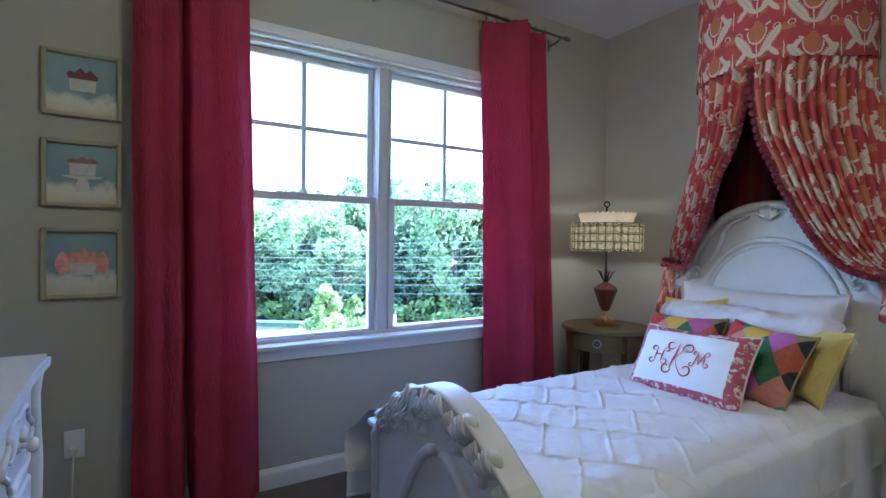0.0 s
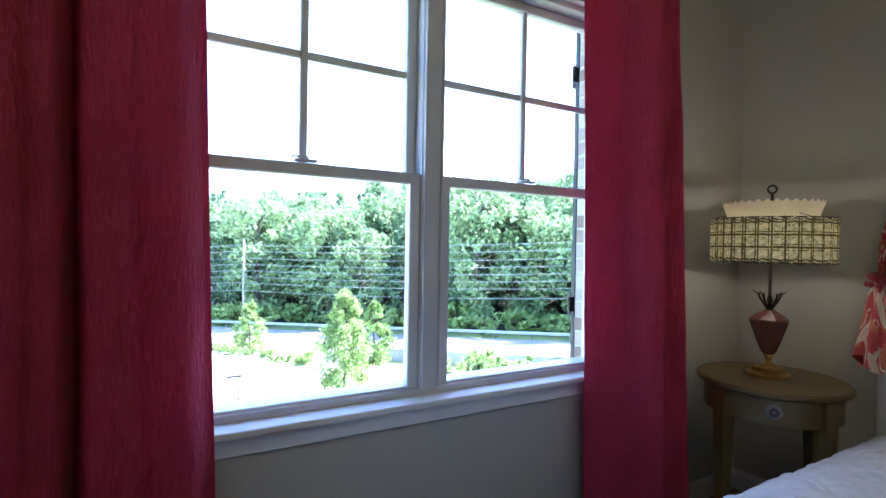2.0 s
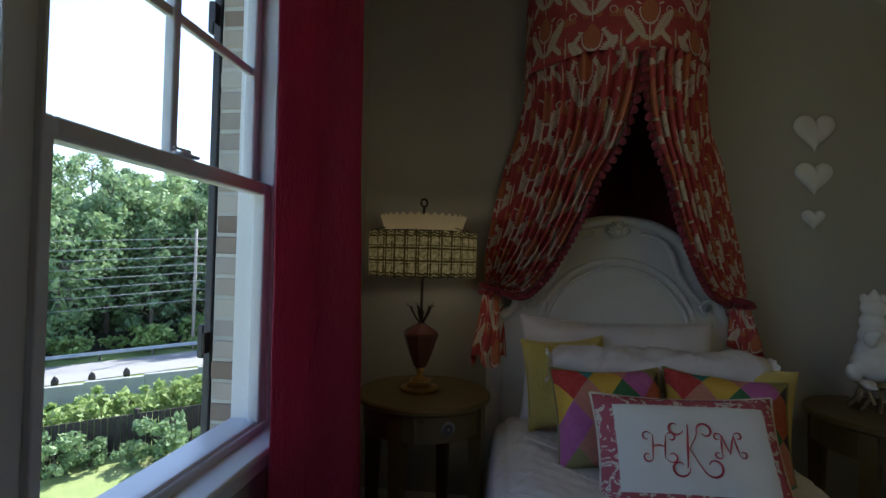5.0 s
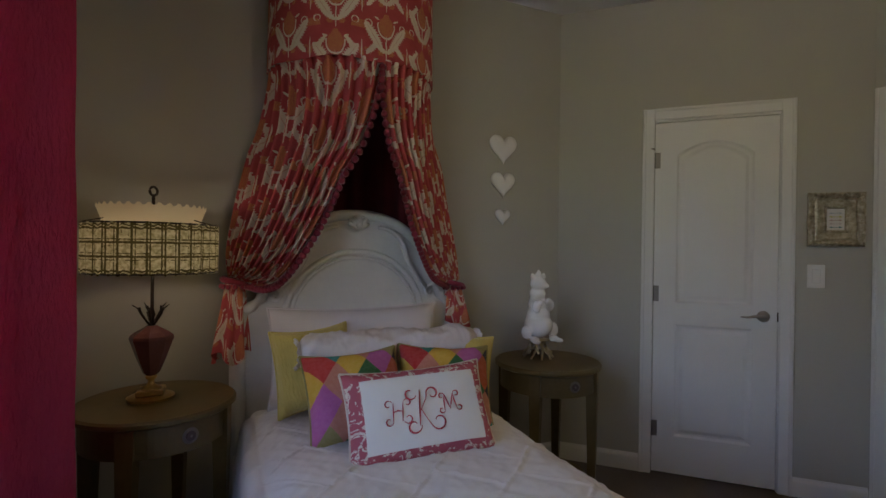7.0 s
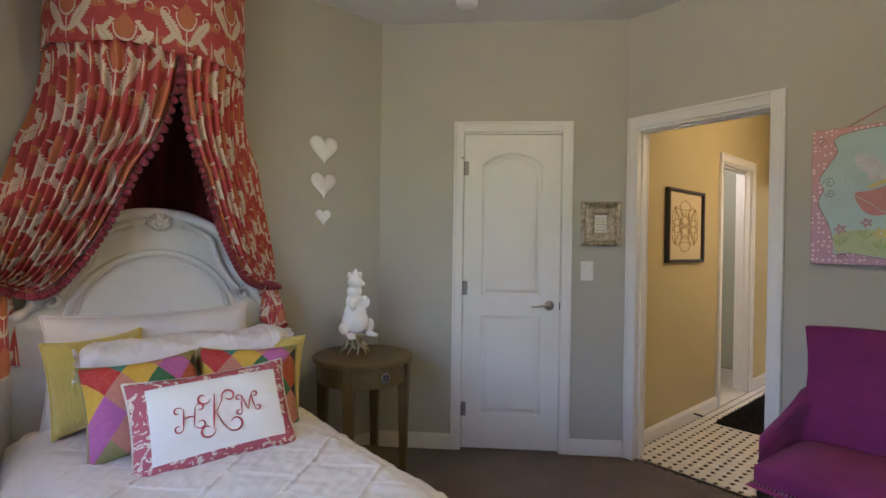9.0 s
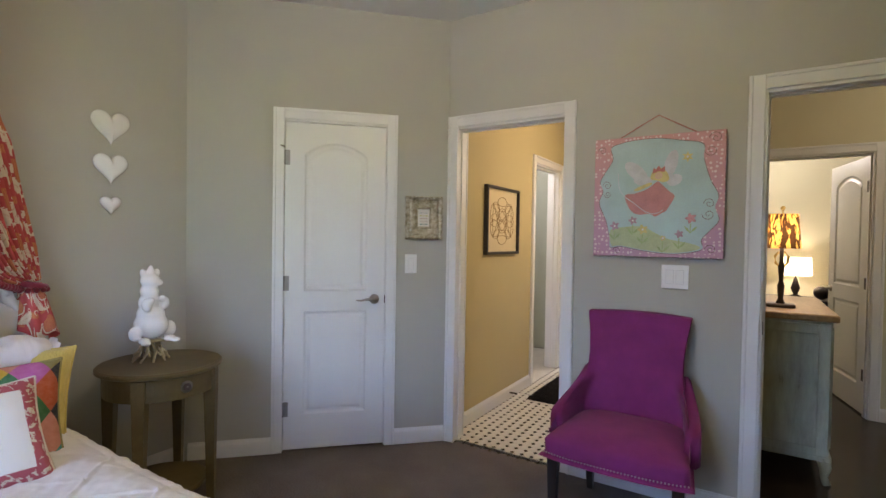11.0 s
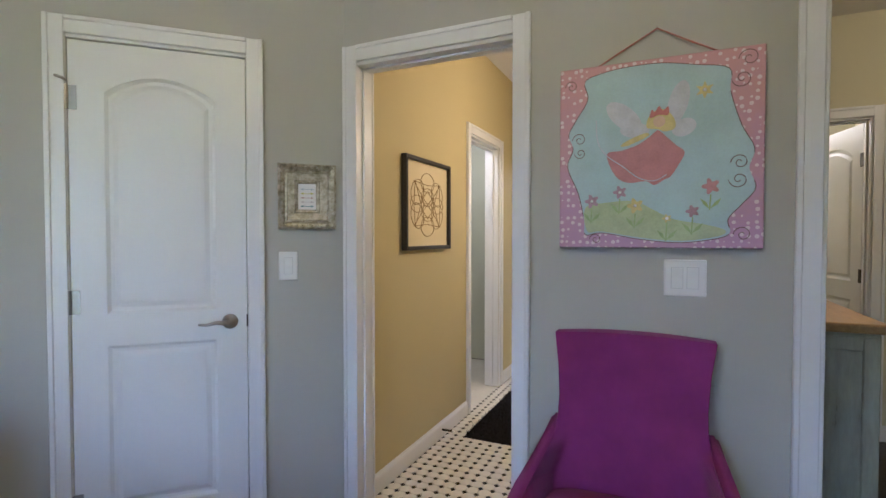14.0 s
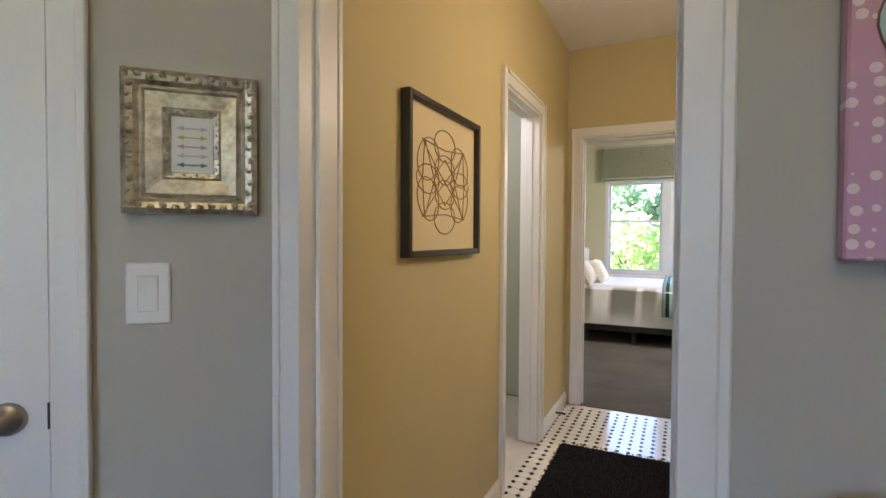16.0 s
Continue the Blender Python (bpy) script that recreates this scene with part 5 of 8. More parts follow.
motif = n.m("MULTIPLY", n.m("LESS_THAN", n.noise(n.coord("UV"), 22, 2, 0.5, 2.2), 0.43), n.m("GREATER_THAN", n.noise(n.coord("UV"), 150, 1), 0.40))
edge = n.mix(motif, (0.45, 0.115, 0.145), (0.70, 0.63, 0.55))
n.set("Base Color", n.mix(inside, edge, (0.78, 0.77, 0.74)))
n.bump(n.noise(n.coord("UV"), 600, 2), 0.25, 0.002)
MONOGRAM = n.mat
SHAM = cloth("white_sham_cotton", (0.70, 0.66, 0.67), 0.05, 900)

pillow("euro_sham", lean(3.66, BC + 0.02, 0.80, 14), 0.80, 0.44, 0.16, SHAM, "large white pillow sham against the headboard", 3, 0.10, 0.014)
pillow("yellow_pillow", lean(3.52, BC + 0.245, 0.775, 16, 6, -4), 0.33, 0.35, 0.13, YELLOW, "square yellow pillow beside the white bolster", 5, 0.12, 0.012)
pillow("yellow_pillow", lean(3.38, BC - 0.33, 0.752, 22, -26, 4), 0.34, 0.32, 0.13, YELLOW, "square yellow pillow half behind the bolster", 6)
pillow("patchwork_pillow", lean(3.235, BC + 0.135, 0.728, 30, 3, -2), 0.38, 0.35, 0.15, PATCHWORK, "patchwork pillow of bright velvet diamonds beside the yellow pillow", 8, 0.12, 0.014)
pillow("patchwork_pillow", lean(3.225, BC - 0.225, 0.728, 30, -12, 3), 0.38, 0.35, 0.15, PATCHWORK, "patchwork pillow of bright velvet diamonds behind the monogram", 14, 0.12, 0.014)
mono, mono_shape = pillow("monogram_pillow", lean(3.03, BC - 0.04, 0.705, 30, -3, -2), 0.53, 0.335, 0.15, MONOGRAM, "white pillow with a red printed border and a monogram", 9, 0.10, 0.011)
RED_THREAD = cloth("red_embroidery_thread", (0.50, 0.07, 0.09), 0.2, 400, 0.3)


def on_pillow(x, z):
    """A spot of the front of the monogram pillow, 3 mm proud."""
    p = mono_shape(0.5 + x / 0.53, 0.5 + z / 0.335)
    return Vector((p.x, p.y - 0.003, p.z))


def strokes(name, curves, width):
    bm = bmesh.new()
    for c in curves:
        pts = []
        for (x0, z0), (x1, z1) in zip(c, c[1:]):
            pts += [(x0 + (x1 - x0) * k / 3, z0 + (z1 - z0) * k / 3) for k in range(3)]
        pts.append(c[-1])
        w = [width * (0.45 + 0.75 * math.sin(math.pi * k / (len(pts) - 1)) ** 1.3) for k in range(len(pts))]
        tube(bm, [on_pillow(x, z) for x, z in pts], w, 5)
    part(name, bm, RED_THREAD, mono, smooth=True)


def curl(cx, cz, r, a0, a1, n=14, shrink=0.55):
    return [(cx + r * (1 - shrink * k / n) * math.cos(a0 + (a1 - a0) * k / n), cz + r * (1 - shrink * k / n) * math.sin(a0 + (a1 - a0) * k / n)) for k in range(n + 1)]


def letter_curves(ch, cx, cz, s):
    """Script capitals made of stems and curls."""
    if ch == "K":
        return [[(cx - 0.2 * s, cz - 0.62 * s), (cx - 0.1 * s, cz), (cx + 0.0 * s, cz + 0.75 * s)], [(cx - 0.06 * s, cz - 0.05 * s), (cx + 0.2 * s, cz + 0.35 * s), *curl(cx + 0.52 * s, cz + 0.55 * s, 0.28 * s, 3.4, -2.6)], [(cx - 0.06 * s, cz), (cx + 0.15 * s, cz - 0.45 * s), *curl(cx + 0.62 * s, cz - 0.55 * s, 0.34 * s, 3.6, 9.0)], curl(cx - 0.42 * s, cz - 0.62 * s, 0.30 * s, 0, -5.6), curl(cx - 0.42 * s, cz + 0.62 * s, 0.26 * s, 5.9, 1.0)]
    if ch == "H":
        return [[(cx - 0.30 * s, cz - 0.5 * s), (cx - 0.24 * s, cz), (cx - 0.2 * s, cz + 0.5 * s)], [(cx + 0.22 * s, cz - 0.5 * s), (cx + 0.28 * s, cz), (cx + 0.36 * s, cz + 0.5 * s)], [(cx - 0.26 * s, cz), (cx + 0.02 * s, cz + 0.06 * s), (cx + 0.28 * s, cz)], curl(cx - 0.52 * s, cz - 0.45 * s, 0.24 * s, 0, -5.4), curl(cx - 0.48 * s, cz + 0.42 * s, 0.24 * s, 0.4, 5.2), curl(cx + 0.54 * s, cz - 0.42 * s, 0.27 * s, 3.4, 8.8), curl(cx + 0.58 * s, cz + 0.42 * s, 0.22 * s, 2.6, -2.4)]
    return [[(cx - 0.38 * s, cz - 0.45 * s), (cx - 0.32 * s, cz), (cx - 0.24 * s, cz + 0.5 * s)], [(cx - 0.24 * s, cz + 0.5 * s), (cx - 0.02 * s, cz - 0.4 * s)], [(cx - 0.02 * s, cz - 0.4 * s), (cx + 0.30 * s, cz + 0.5 * s)], [(cx + 0.30 * s, cz + 0.5 * s), (cx + 0.34 * s, cz), (cx + 0.40 * s, cz - 0.4 * s)], curl(cx - 0.54 * s, cz - 0.42 * s, 0.20 * s, 0, -5.4), curl(cx - 0.44 * s, cz + 0.40 * s, 0.20 * s, 0.4, 5.2), curl(cx + 0.58 * s, cz - 0.36 * s, 0.20 * s, 3.4, 8.8), curl(cx + 0.50 * s, cz + 0.45 * s, 0.20 * s, 2.8, -2.4)]


strokes("letter_h", letter_curves("H", -0.098, 0.0, 0.062), 0.0021)
strokes("letter_k", letter_curves("K", -0.012, 0.0, 0.086), 0.0028)
strokes("letter_m", letter_curves("M", 0.090, 0.010, 0.058), 0.0021)
# ruffled bolster
bol = thing("bolster", pose(3.43, BC - 0.07, 0.858), "white ruffled bolster lying across the pillows", "bolster", "pillows on the bed")
v, f = [], []
N, K = 110, 40
for j in range(N):
    t = j / (N - 1)
    end = min(1, min(t, 1 - t) / 0.07) ** 0.5
    for k in range(K):
        a = k * math.tau / K
        r = (0.084 + 0.013 * wobble(t * 7, math.cos(a) * 1.5, math.sin(a) * 1.5) + 0.010 * wobble(t * 22 + 3 * math.sin(a), 4 * math.cos(a)) + 0.006 * wobble(t * 60 + 2 * math.cos(a), 5 * math.sin(a))) * (0.50 + 0.50 * end)
        v.append((r * math.cos(a), -0.39 + 0.78 * t, r * math.sin(a) * 0.92))
for j in range(N - 1):
    for k in range(K):
        f.append((j * K + k, j * K + (k + 1) % K, (j + 1) * K + (k + 1) % K, (j + 1) * K + k))
f += [tuple(range(K))[::-1], tuple(range((N - 1) * K, N * K))]
mesh_object("cover", v, f, SHAM, bol, smooth=True)
for s in (-1, 1):
    ru, rf = sheet(72, 5, lambda a, b: ((0.040 + 0.030 * b) * math.cos(a * math.tau), s * (0.382 + 0.022 * b + 0.004 * math.sin(14 * a * math.tau) * b), (0.040 + 0.030 * b) * math.sin(a * math.tau) * 0.9))
    mesh_object("ruffle", ru, rf, SHAM, bol, smooth=True)

# ---- canopy ----
CC, RY, RX = 2.842, 0.402, 0.40
can = thing("bed_canopy", ONE, "coral printed corona canopy with pompom-edged drapes tied back", "bed canopy")


def spline(pts, t):
    """A smooth curve through points, t from 0 to 1."""
    n = len(pts) - 1
    k = min(int(t * n), n - 1)
    f = t * n - k
    p = [Vector(pts[max(0, min(n, k + i))]) for i in (-1, 0, 1, 2)]
    return 0.5 * ((2 * p[1]) + (p[2] - p[0]) * f + (2 * p[0] - 5 * p[1] + 4 * p[2] - p[3]) * f * f + (3 * p[1] - p[0] - 3 * p[2] + p[3]) * f ** 3)


def corona(a, grow=1.0):
    return 3.915 - RX * grow * math.sin(a), CC + RY * grow * math.cos(a)


v, f = sheet(70, 14, lambda u, w: (*corona(u * math.pi, 1.0 + 0.012 * math.sin(u * 9) + 0.02 * (1 - w)), 2.105 + 0.60 * w + 0.008 * math.sin(u * 21) * (1 - w)))
uv = [(u * 1.26, w * 0.62) for w in np.linspace(0, 1, 14) for u in np.linspace(0, 1, 70)]
val = mesh_object("valance", v, f, BROCADE, can, smooth=True, uvs=uv)
val.modifiers.new("thickness", "SOLIDIFY").thickness = 0.006
bm = bmesh.new()
prism(bm, [corona(a, 0.97) for a in np.linspace(0, math.pi, 30)], 2.66, 2.70, "z")
part("corona_board", bm, BEDPAINT, can)


def drape(inner, outer, a_in, a_out, tail_z, tail_y, seed):
    folds = 13

    def f(u, w):
        t = 1 - w
        a = a_out + (a_in - a_out) * u
        x0, y0 = corona(a, 0.985)
        pin, pout = spline(inner, t), spline(outer, t)
        y = pout.x + (pin.x - pout.x) * u
        z = pout.y + (pin.y - pout.y) * u
        g = min(1, t * 3.2)
        y = (1 - g) * y0 + g * y
        gather = t ** 2.2
        x = (1 - t ** 1.6) * x0 + t ** 1.6 * 3.80
        amp = 0.027 * (1 - 0.55 * gather) * (0.55 + 0.45 * min(1, t * 6))
        ph = folds * u * math.tau + 1.2 * wobble(u * 3, t * 1.5, seed)
        n = Vector((-math.sin(a), math.cos(a) * 0.5, 0))
        d = amp * math.sin(ph) + 0.010 * wobble(u * 9, t * 5, seed)
        return (x + n.x * d - 0.02 * math.sin(math.pi * t) * u, y + n.y * d, z)
    nu, nv = 150, 60
    v, fc = sheet(nu, nv, f)
    uv = [(u * 0.74, w * 1.22) for w in np.linspace(0, 1, nv) for u in np.linspace(0, 1, nu)]
    ob = mesh_object("drape", v, fc, BROCADE, can, smooth=True, uvs=uv)
    ob.modifiers.new("thickness", "SOLIDIFY").thickness = 0.006
    # pompoms along the inner edge
    bm = bmesh.new()
    line = [Vector(f(1.0, 1 - k / 60)) for k in range(61)]
    run = [spline(line, k / 46) for k in range(1, 46)]
    for p in run:
        ball(bm, p + Vector((-0.016, 0, -0.016)), 0.0165, 8)
    tube(bm, [p + Vector((-0.006, 0, 0)) for p in line[1:60]], 0.006, 5)
    part("pompom_trim", bm, POMPOM, ob, "wine-red pompom trim", smooth=True)
    # tie band and the tail below it
    ty, tz = (Vector(outer[-1]) + Vector(inner[-1])) / 2
    bm = tube(bmesh.new(), [(3.79 + 0.052 * math.cos(a), ty + 0.050 * math.sin(a), tz - 0.01 + 0.012 * math.sin(a)) for a in np.linspace(0, math.tau, 20)], 0.015, 8)
    for k in range(7):
        ball(bm, (3.79 - 0.066 * math.sin(math.pi * k / 6), ty - 0.056 * math.cos(math.pi * k / 6), tz - 0.03), 0.012, 7)
    part("tie_band", bm, POMPOM, can, smooth=True)

    def tail(u, w):
        a = u * math.tau
        r = 0.038 + 0.034 * (1 - w) + 0.012 * math.sin(7 * a) * (1.2 - w)
        y = ty + (tail_y - ty) * (1 - w)
        return (3.79 + r * math.cos(a) * 0.8, y + r * math.sin(a), tail_z + (tz - tail_z) * w + 0.03 * math.sin(3 * a + seed) * (1 - w))
    v, fc = sheet(64, 20, tail)
    uv = [(u * 0.80, w * 0.34) for w in np.linspace(0, 1, 20) for u in np.linspace(0, 1, 64)]
    mesh_object("drape_tail", v, fc, BROCADE, can, smooth=True, uvs=uv)


drape([(2.835, 2.115), (2.93, 1.70), (3.06, 1.36), (3.22, 1.125), (3.355, 1.13)], [(3.25, 2.115), (3.31, 1.80), (3.375, 1.50), (3.415, 1.27), (3.405, 1.14)], math.radians(97), 0.02, 0.79, 3.395, 1.0)
drape([(2.825, 2.115), (2.735, 1.72), (2.62, 1.39), (2.485, 1.165), (2.345, 1.10)], [(2.445, 2.115), (2.375, 1.80), (2.325, 1.50), (2.288, 1.27), (2.280, 1.12)], math.radians(96), math.pi - 0.02, 0.88, 2.29, 2.0)
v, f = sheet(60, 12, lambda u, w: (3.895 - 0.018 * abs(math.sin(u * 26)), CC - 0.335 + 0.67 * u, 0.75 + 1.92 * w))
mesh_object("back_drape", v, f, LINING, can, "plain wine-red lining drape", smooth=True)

# ---- night tables ----
def night_table(m, label):
    ob = thing("night_table", m, label, "side table", "night tables beside the bed")
    part("tabletop", lathe(bmesh.new(), [(0.262, 0.690), (0.270, 0.695), (0.270, 0.708), (0.262, 0.715)], 48), GREENGOLD, ob)
    bm = bmesh.new()
    n = 48
    ring = [[bm.verts.new((r * math.cos(k * math.tau / n), r * math.sin(k * math.tau / n), z)) for k in range(n)] for r, z in ((0.222, 0.690), (0.240, 0.690), (0.240, 0.585), (0.222, 0.585))]
    for p, q in zip(ring, ring[1:] + ring[:1]):
        for k in range(n):
            bm.faces.new((p[k], p[(k + 1) % n], q[(k + 1) % n], q[k]))
    part("apron", bm, GREENGOLD, ob)
    bm = bmesh.new()
    for a0, a1 in ((-0.52, 0.52),):
        v0 = [(0.2435 * math.cos(a), 0.2435 * math.sin(a)) for a in np.linspace(a0, a1, 14)]
        v1 = [(0.236 * math.cos(a), 0.236 * math.sin(a)) for a in np.linspace(a1, a0, 14)]
        prism(bm, v0 + v1, 0.592, 0.683, "z")
    dr = part("drawer_front", bm, GREENGOLD, ob)
    bm = lathe(bmesh.new(), [(0.026, 0), (0.028, 0.004), (0.018, 0.007), (0.016, 0.004), (0.007, 0.006), (0.004, 0.011)], 20)
    bmesh.ops.rotate(bm, verts=bm.verts[:], cent=(0, 0, 0), matrix=Matrix.Rotation(radians(90), 3, "Y"))
    bmesh.ops.translate(bm, verts=bm.verts[:], vec=(0.243, 0, 0.638))
    part("drawer_medallion", bm, PEWTER, dr, "round pale medallion drawer pull")
    bm = lathe(bmesh.new(), [(0.017, 0.0), (0.017, 0.0085), (0.012, 0.0095)], 16)
    bmesh.ops.rotate(bm, verts=bm.verts[:], cent=(0, 0, 0), matrix=Matrix.Rotation(radians(90), 3, "Y"))
    bmesh.ops.translate(bm, verts=bm.verts[:], vec=(0.243, 0, 0.638))
    part("drawer_rosette", bm, plain("dark_rosette", (0.07, 0.05, 0.06), 0.5), dr, "dark rosette in the drawer pull")
    for k in range(4):
        a = radians(45 + 90 * k)
        c, s = math.cos(a), math.sin(a)
        bm = bmesh.new()
        rings = []
        for z, w, o in ((0.685, 0.028, 0.226), (0.58, 0.027, 0.227), (0.30, 0.021, 0.229), (0.02, 0.017, 0.232), (0.0, 0.019, 0.233)):
            rings.append([bm.verts.new(((o + dx * w) * c - dy * w * s, (o + dx * w) * s + dy * w * c, z)) for dx, dy in ((-1, -1), (1, -1), (1, 1), (-1, 1))])
        for p, q in zip(rings, rings[1:]):
            for i in range(4):
                bm.faces.new((p[i], p[(i + 1) % 4], q[(i + 1) % 4], q[i]))
        bm.faces.new(rings[0]), bm.faces.new(rings[-1][::-1])
        part("leg", bm, GREENGOLD, ob)
    part("lower_shelf", lathe(bmesh.new(), [(0.20, 0.115), (0.206, 0.12), (0.206, 0.132), (0.20, 0.137)], 40), GREENGOLD, ob)
    return ob


ta = night_table(pose(3.50, 3.645, 0, 0, 0, 210), "round antique-gold night table under the lamp")
tb = copy_thing(ta, pose(3.535, 1.885, 0, 0, 0, 176))
tb["label"] = "round antique-gold night table under the porcelain figurine"

# ---- table lamp ----
PINKGLASS = plain("dusty_pink_glazed_vase", (0.16, 0.06, 0.055), 0.18, var=0.15)
n = Nodes("plaid_fibreglass_shade", 0.8, 0, 0.1)
u, v2, _ = n.xyz(n.coord("UV"))
w1 = n.m("ADD", n.m("MULTIPLY", n.m("SINE", n.m("MULTIPLY", u, math.tau * 30)), 0.80), n.m("MULTIPLY", n.m("SINE", n.m("MULTIPLY", u, math.tau * 127)), 0.50))
w2 = n.m("ADD", n.m("MULTIPLY", n.m("SINE", n.m("MULTIPLY", v2, math.tau * 3.6)), 0.75), n.m("MULTIPLY", n.m("SINE", n.m("MULTIPLY", v2, math.tau * 15.0)), 0.50))
rough = n.m("MULTIPLY", n.m("SUBTRACT", n.noise(n.scaled(n.coord("UV"), (60, 9, 1)), 1.0, 4), 0.5), 1.9)
dark = n.m("MAXIMUM", n.m("GREATER_THAN", n.m("ADD", w1, rough), 0.55), n.m("GREATER_THAN", n.m("ADD", w2, rough), 0.5))
PL = n.mix(dark, n.ramp(n.noise(n.scaled(n.coord("UV"), (90, 12, 1)), 1.0, 3), (0.35, (0.30, 0.28, 0.15)), (0.62, (0.62, 0.59, 0.40))), (0.085, 0.075, 0.03))
n.set("Base Color", PL)
tr = n.nt.nodes.new("ShaderNodeBsdfTranslucent")
n.put(tr.inputs[0], PL)
mx = n.nt.nodes.new("ShaderNodeMixShader")
mx.inputs[0].default_value = 0.5
n.nt.links.new(n.bsdf.outputs[0], mx.inputs[1]), n.nt.links.new(tr.outputs[0], mx.inputs[2])
n.nt.links.new(mx.outputs[0], n.nt.nodes["Material Output"].inputs[0])
PLAID = n.mat
n = Nodes("cream_shade_paper", 0.8, 0, 0.1)
n.set("Base Color", (0.78, 0.72, 0.55))
tr = n.nt.nodes.new("ShaderNodeBsdfTranslucent")
n.put(tr.inputs[0], (0.78, 0.70, 0.50))
mx = n.nt.nodes.new("ShaderNodeMixShader")
mx.inputs[0].default_value = 0.5
n.nt.links.new(n.bsdf.outputs[0], mx.inputs[1]), n.nt.links.new(tr.outputs[0], mx.inputs[2])
n.nt.links.new(mx.outputs[0], n.nt.nodes["Material Output"].inputs[0])
CREAMSHADE = n.mat
LX, LY = 3.525, 3.668
lampo = thing("table_lamp", pose(LX, LY, 0.715), "lit table lamp with a two-tier plaid shade and pink vase body", "table lamp")
part("base", lathe(bmesh.new(), [(0.078, 0.0), (0.080, 0.008), (0.066, 0.014), (0.058, 0.016)], 28), GOLD, lampo, smooth=False)
part("plinth", boxes(((-0.045, -0.045, 0.016), (0.045, 0.045, 0.036)), bevel=0.004), GOLD, lampo)
part("vase", lathe(bmesh.new(), [(0.016, 0.085), (0.028, 0.095), (0.046, 0.140), (0.068, 0.205), (0.074, 0.222), (0.072, 0.232), (0.056, 0.246), (0.028, 0.262), (0.016, 0.270)], 8), PINKGLASS, lampo)
part("vase_foot", lathe(bmesh.new(), [(0.036, 0.036), (0.030, 0.042), (0.013, 0.052), (0.010, 0.066), (0.018, 0.074), (0.020, 0.082), (0.014, 0.088)], 16), GOLD, lampo, smooth=True)
part("stem", lathe(bmesh.new(), [(0.009, 0.268), (0.008, 0.30), (0.012, 0.31), (0.006, 0.33), (0.006, 0.735)], 12), BRONZE, lampo, smooth=True)
for k in range(5):
    a = radians(30 + 72 * k)
    sp = [(0.008 + 0.060 * t + 0.014 * math.sin(6 * t), 0.272 + 0.10 * t + 0.024 * math.sin(5 * t)) for t in np.linspace(0, 1, 10)]
    part("leaf_scroll", tube(bmesh.new(), [(r * math.cos(a), r * math.sin(a), z) for r, z in sp], [0.004 - 0.0025 * t + 0.0022 * math.sin(math.pi * t) for t in np.linspace(0, 1, 10)], 6), BRONZE, lampo, smooth=True)
v, f = sheet(120, 6, lambda u, w: ((0.219 + 0.004 * math.sin(u * math.tau * 26)) * math.cos(u * math.tau), (0.219 + 0.004 * math.sin(u * math.tau * 26)) * math.sin(u * math.tau), 0.466 + 0.178 * w + (0.005 * math.sin(u * math.tau * 40) if w in (0, 1) else 0)))
mesh_object("lower_shade", v, f, PLAID, lampo, "plaid fibreglass shade tier", uvs=[(u, w) for w in np.linspace(0, 1, 6) for u in np.linspace(0, 1, 120)], smooth=True)
v, f = sheet(144, 4, lambda u, w: ((0.158 + 0.020 * w) * math.cos(u * math.tau), (0.158 + 0.020 * w) * math.sin(u * math.tau), 0.648 + 0.062 * w + (0.006 * math.sin(u * math.tau * 36) if w == 1 else 0)))
mesh_object("upper_shade", v, f, CREAMSHADE, lampo, "cream scalloped shade tier", smooth=True)
bm = bmesh.new()
for z, r in ((0.643, 0.219), (0.469, 0.219)):
    tube(bm, [(r * math.cos(a), r * math.sin(a), z) for a in np.linspace(0, math.tau, 49)], 0.003, 5)
for k in range(3):
    a = k * math.tau / 3
    tube(bm, [(0, 0, 0.70), (0.224 * math.cos(a), 0.224 * math.sin(a), 0.645)], 0.002, 5)
part("shade_ring", bm, BRONZE, lampo)
bm = tube(bmesh.new(), [(0, 0, 0.735), (0, 0, 0.752)], 0.006, 8)
tube(bm, [(0.016 * math.cos(a) * 0.7, -0.016 * math.cos(a) * 0.7, 0.768 + 0.016 * math.sin(a)) for a in np.linspace(0, math.tau, 20)], 0.005, 7)
part("finial", bm, BRONZE, lampo, smooth=True)
n = Nodes("lamp_bulb_glass", 0.5)
n.set("Emission Color", (1.0, 0.78, 0.45)), n.set("Emission Strength", 0.8)
for k in range(2):
    part("bulb", ball(bmesh.new(), (0.06 - 0.12 * k, 0, 0.55), 0.026, 12), n.mat, lampo, "glowing bulb", smooth=True).visible_shadow = False
lamp("table_lamp_light", "POINT", pose(LX, LY, 0.715 + 0.55), 0.15, (1.0, 0.83, 0.52), 0.03)

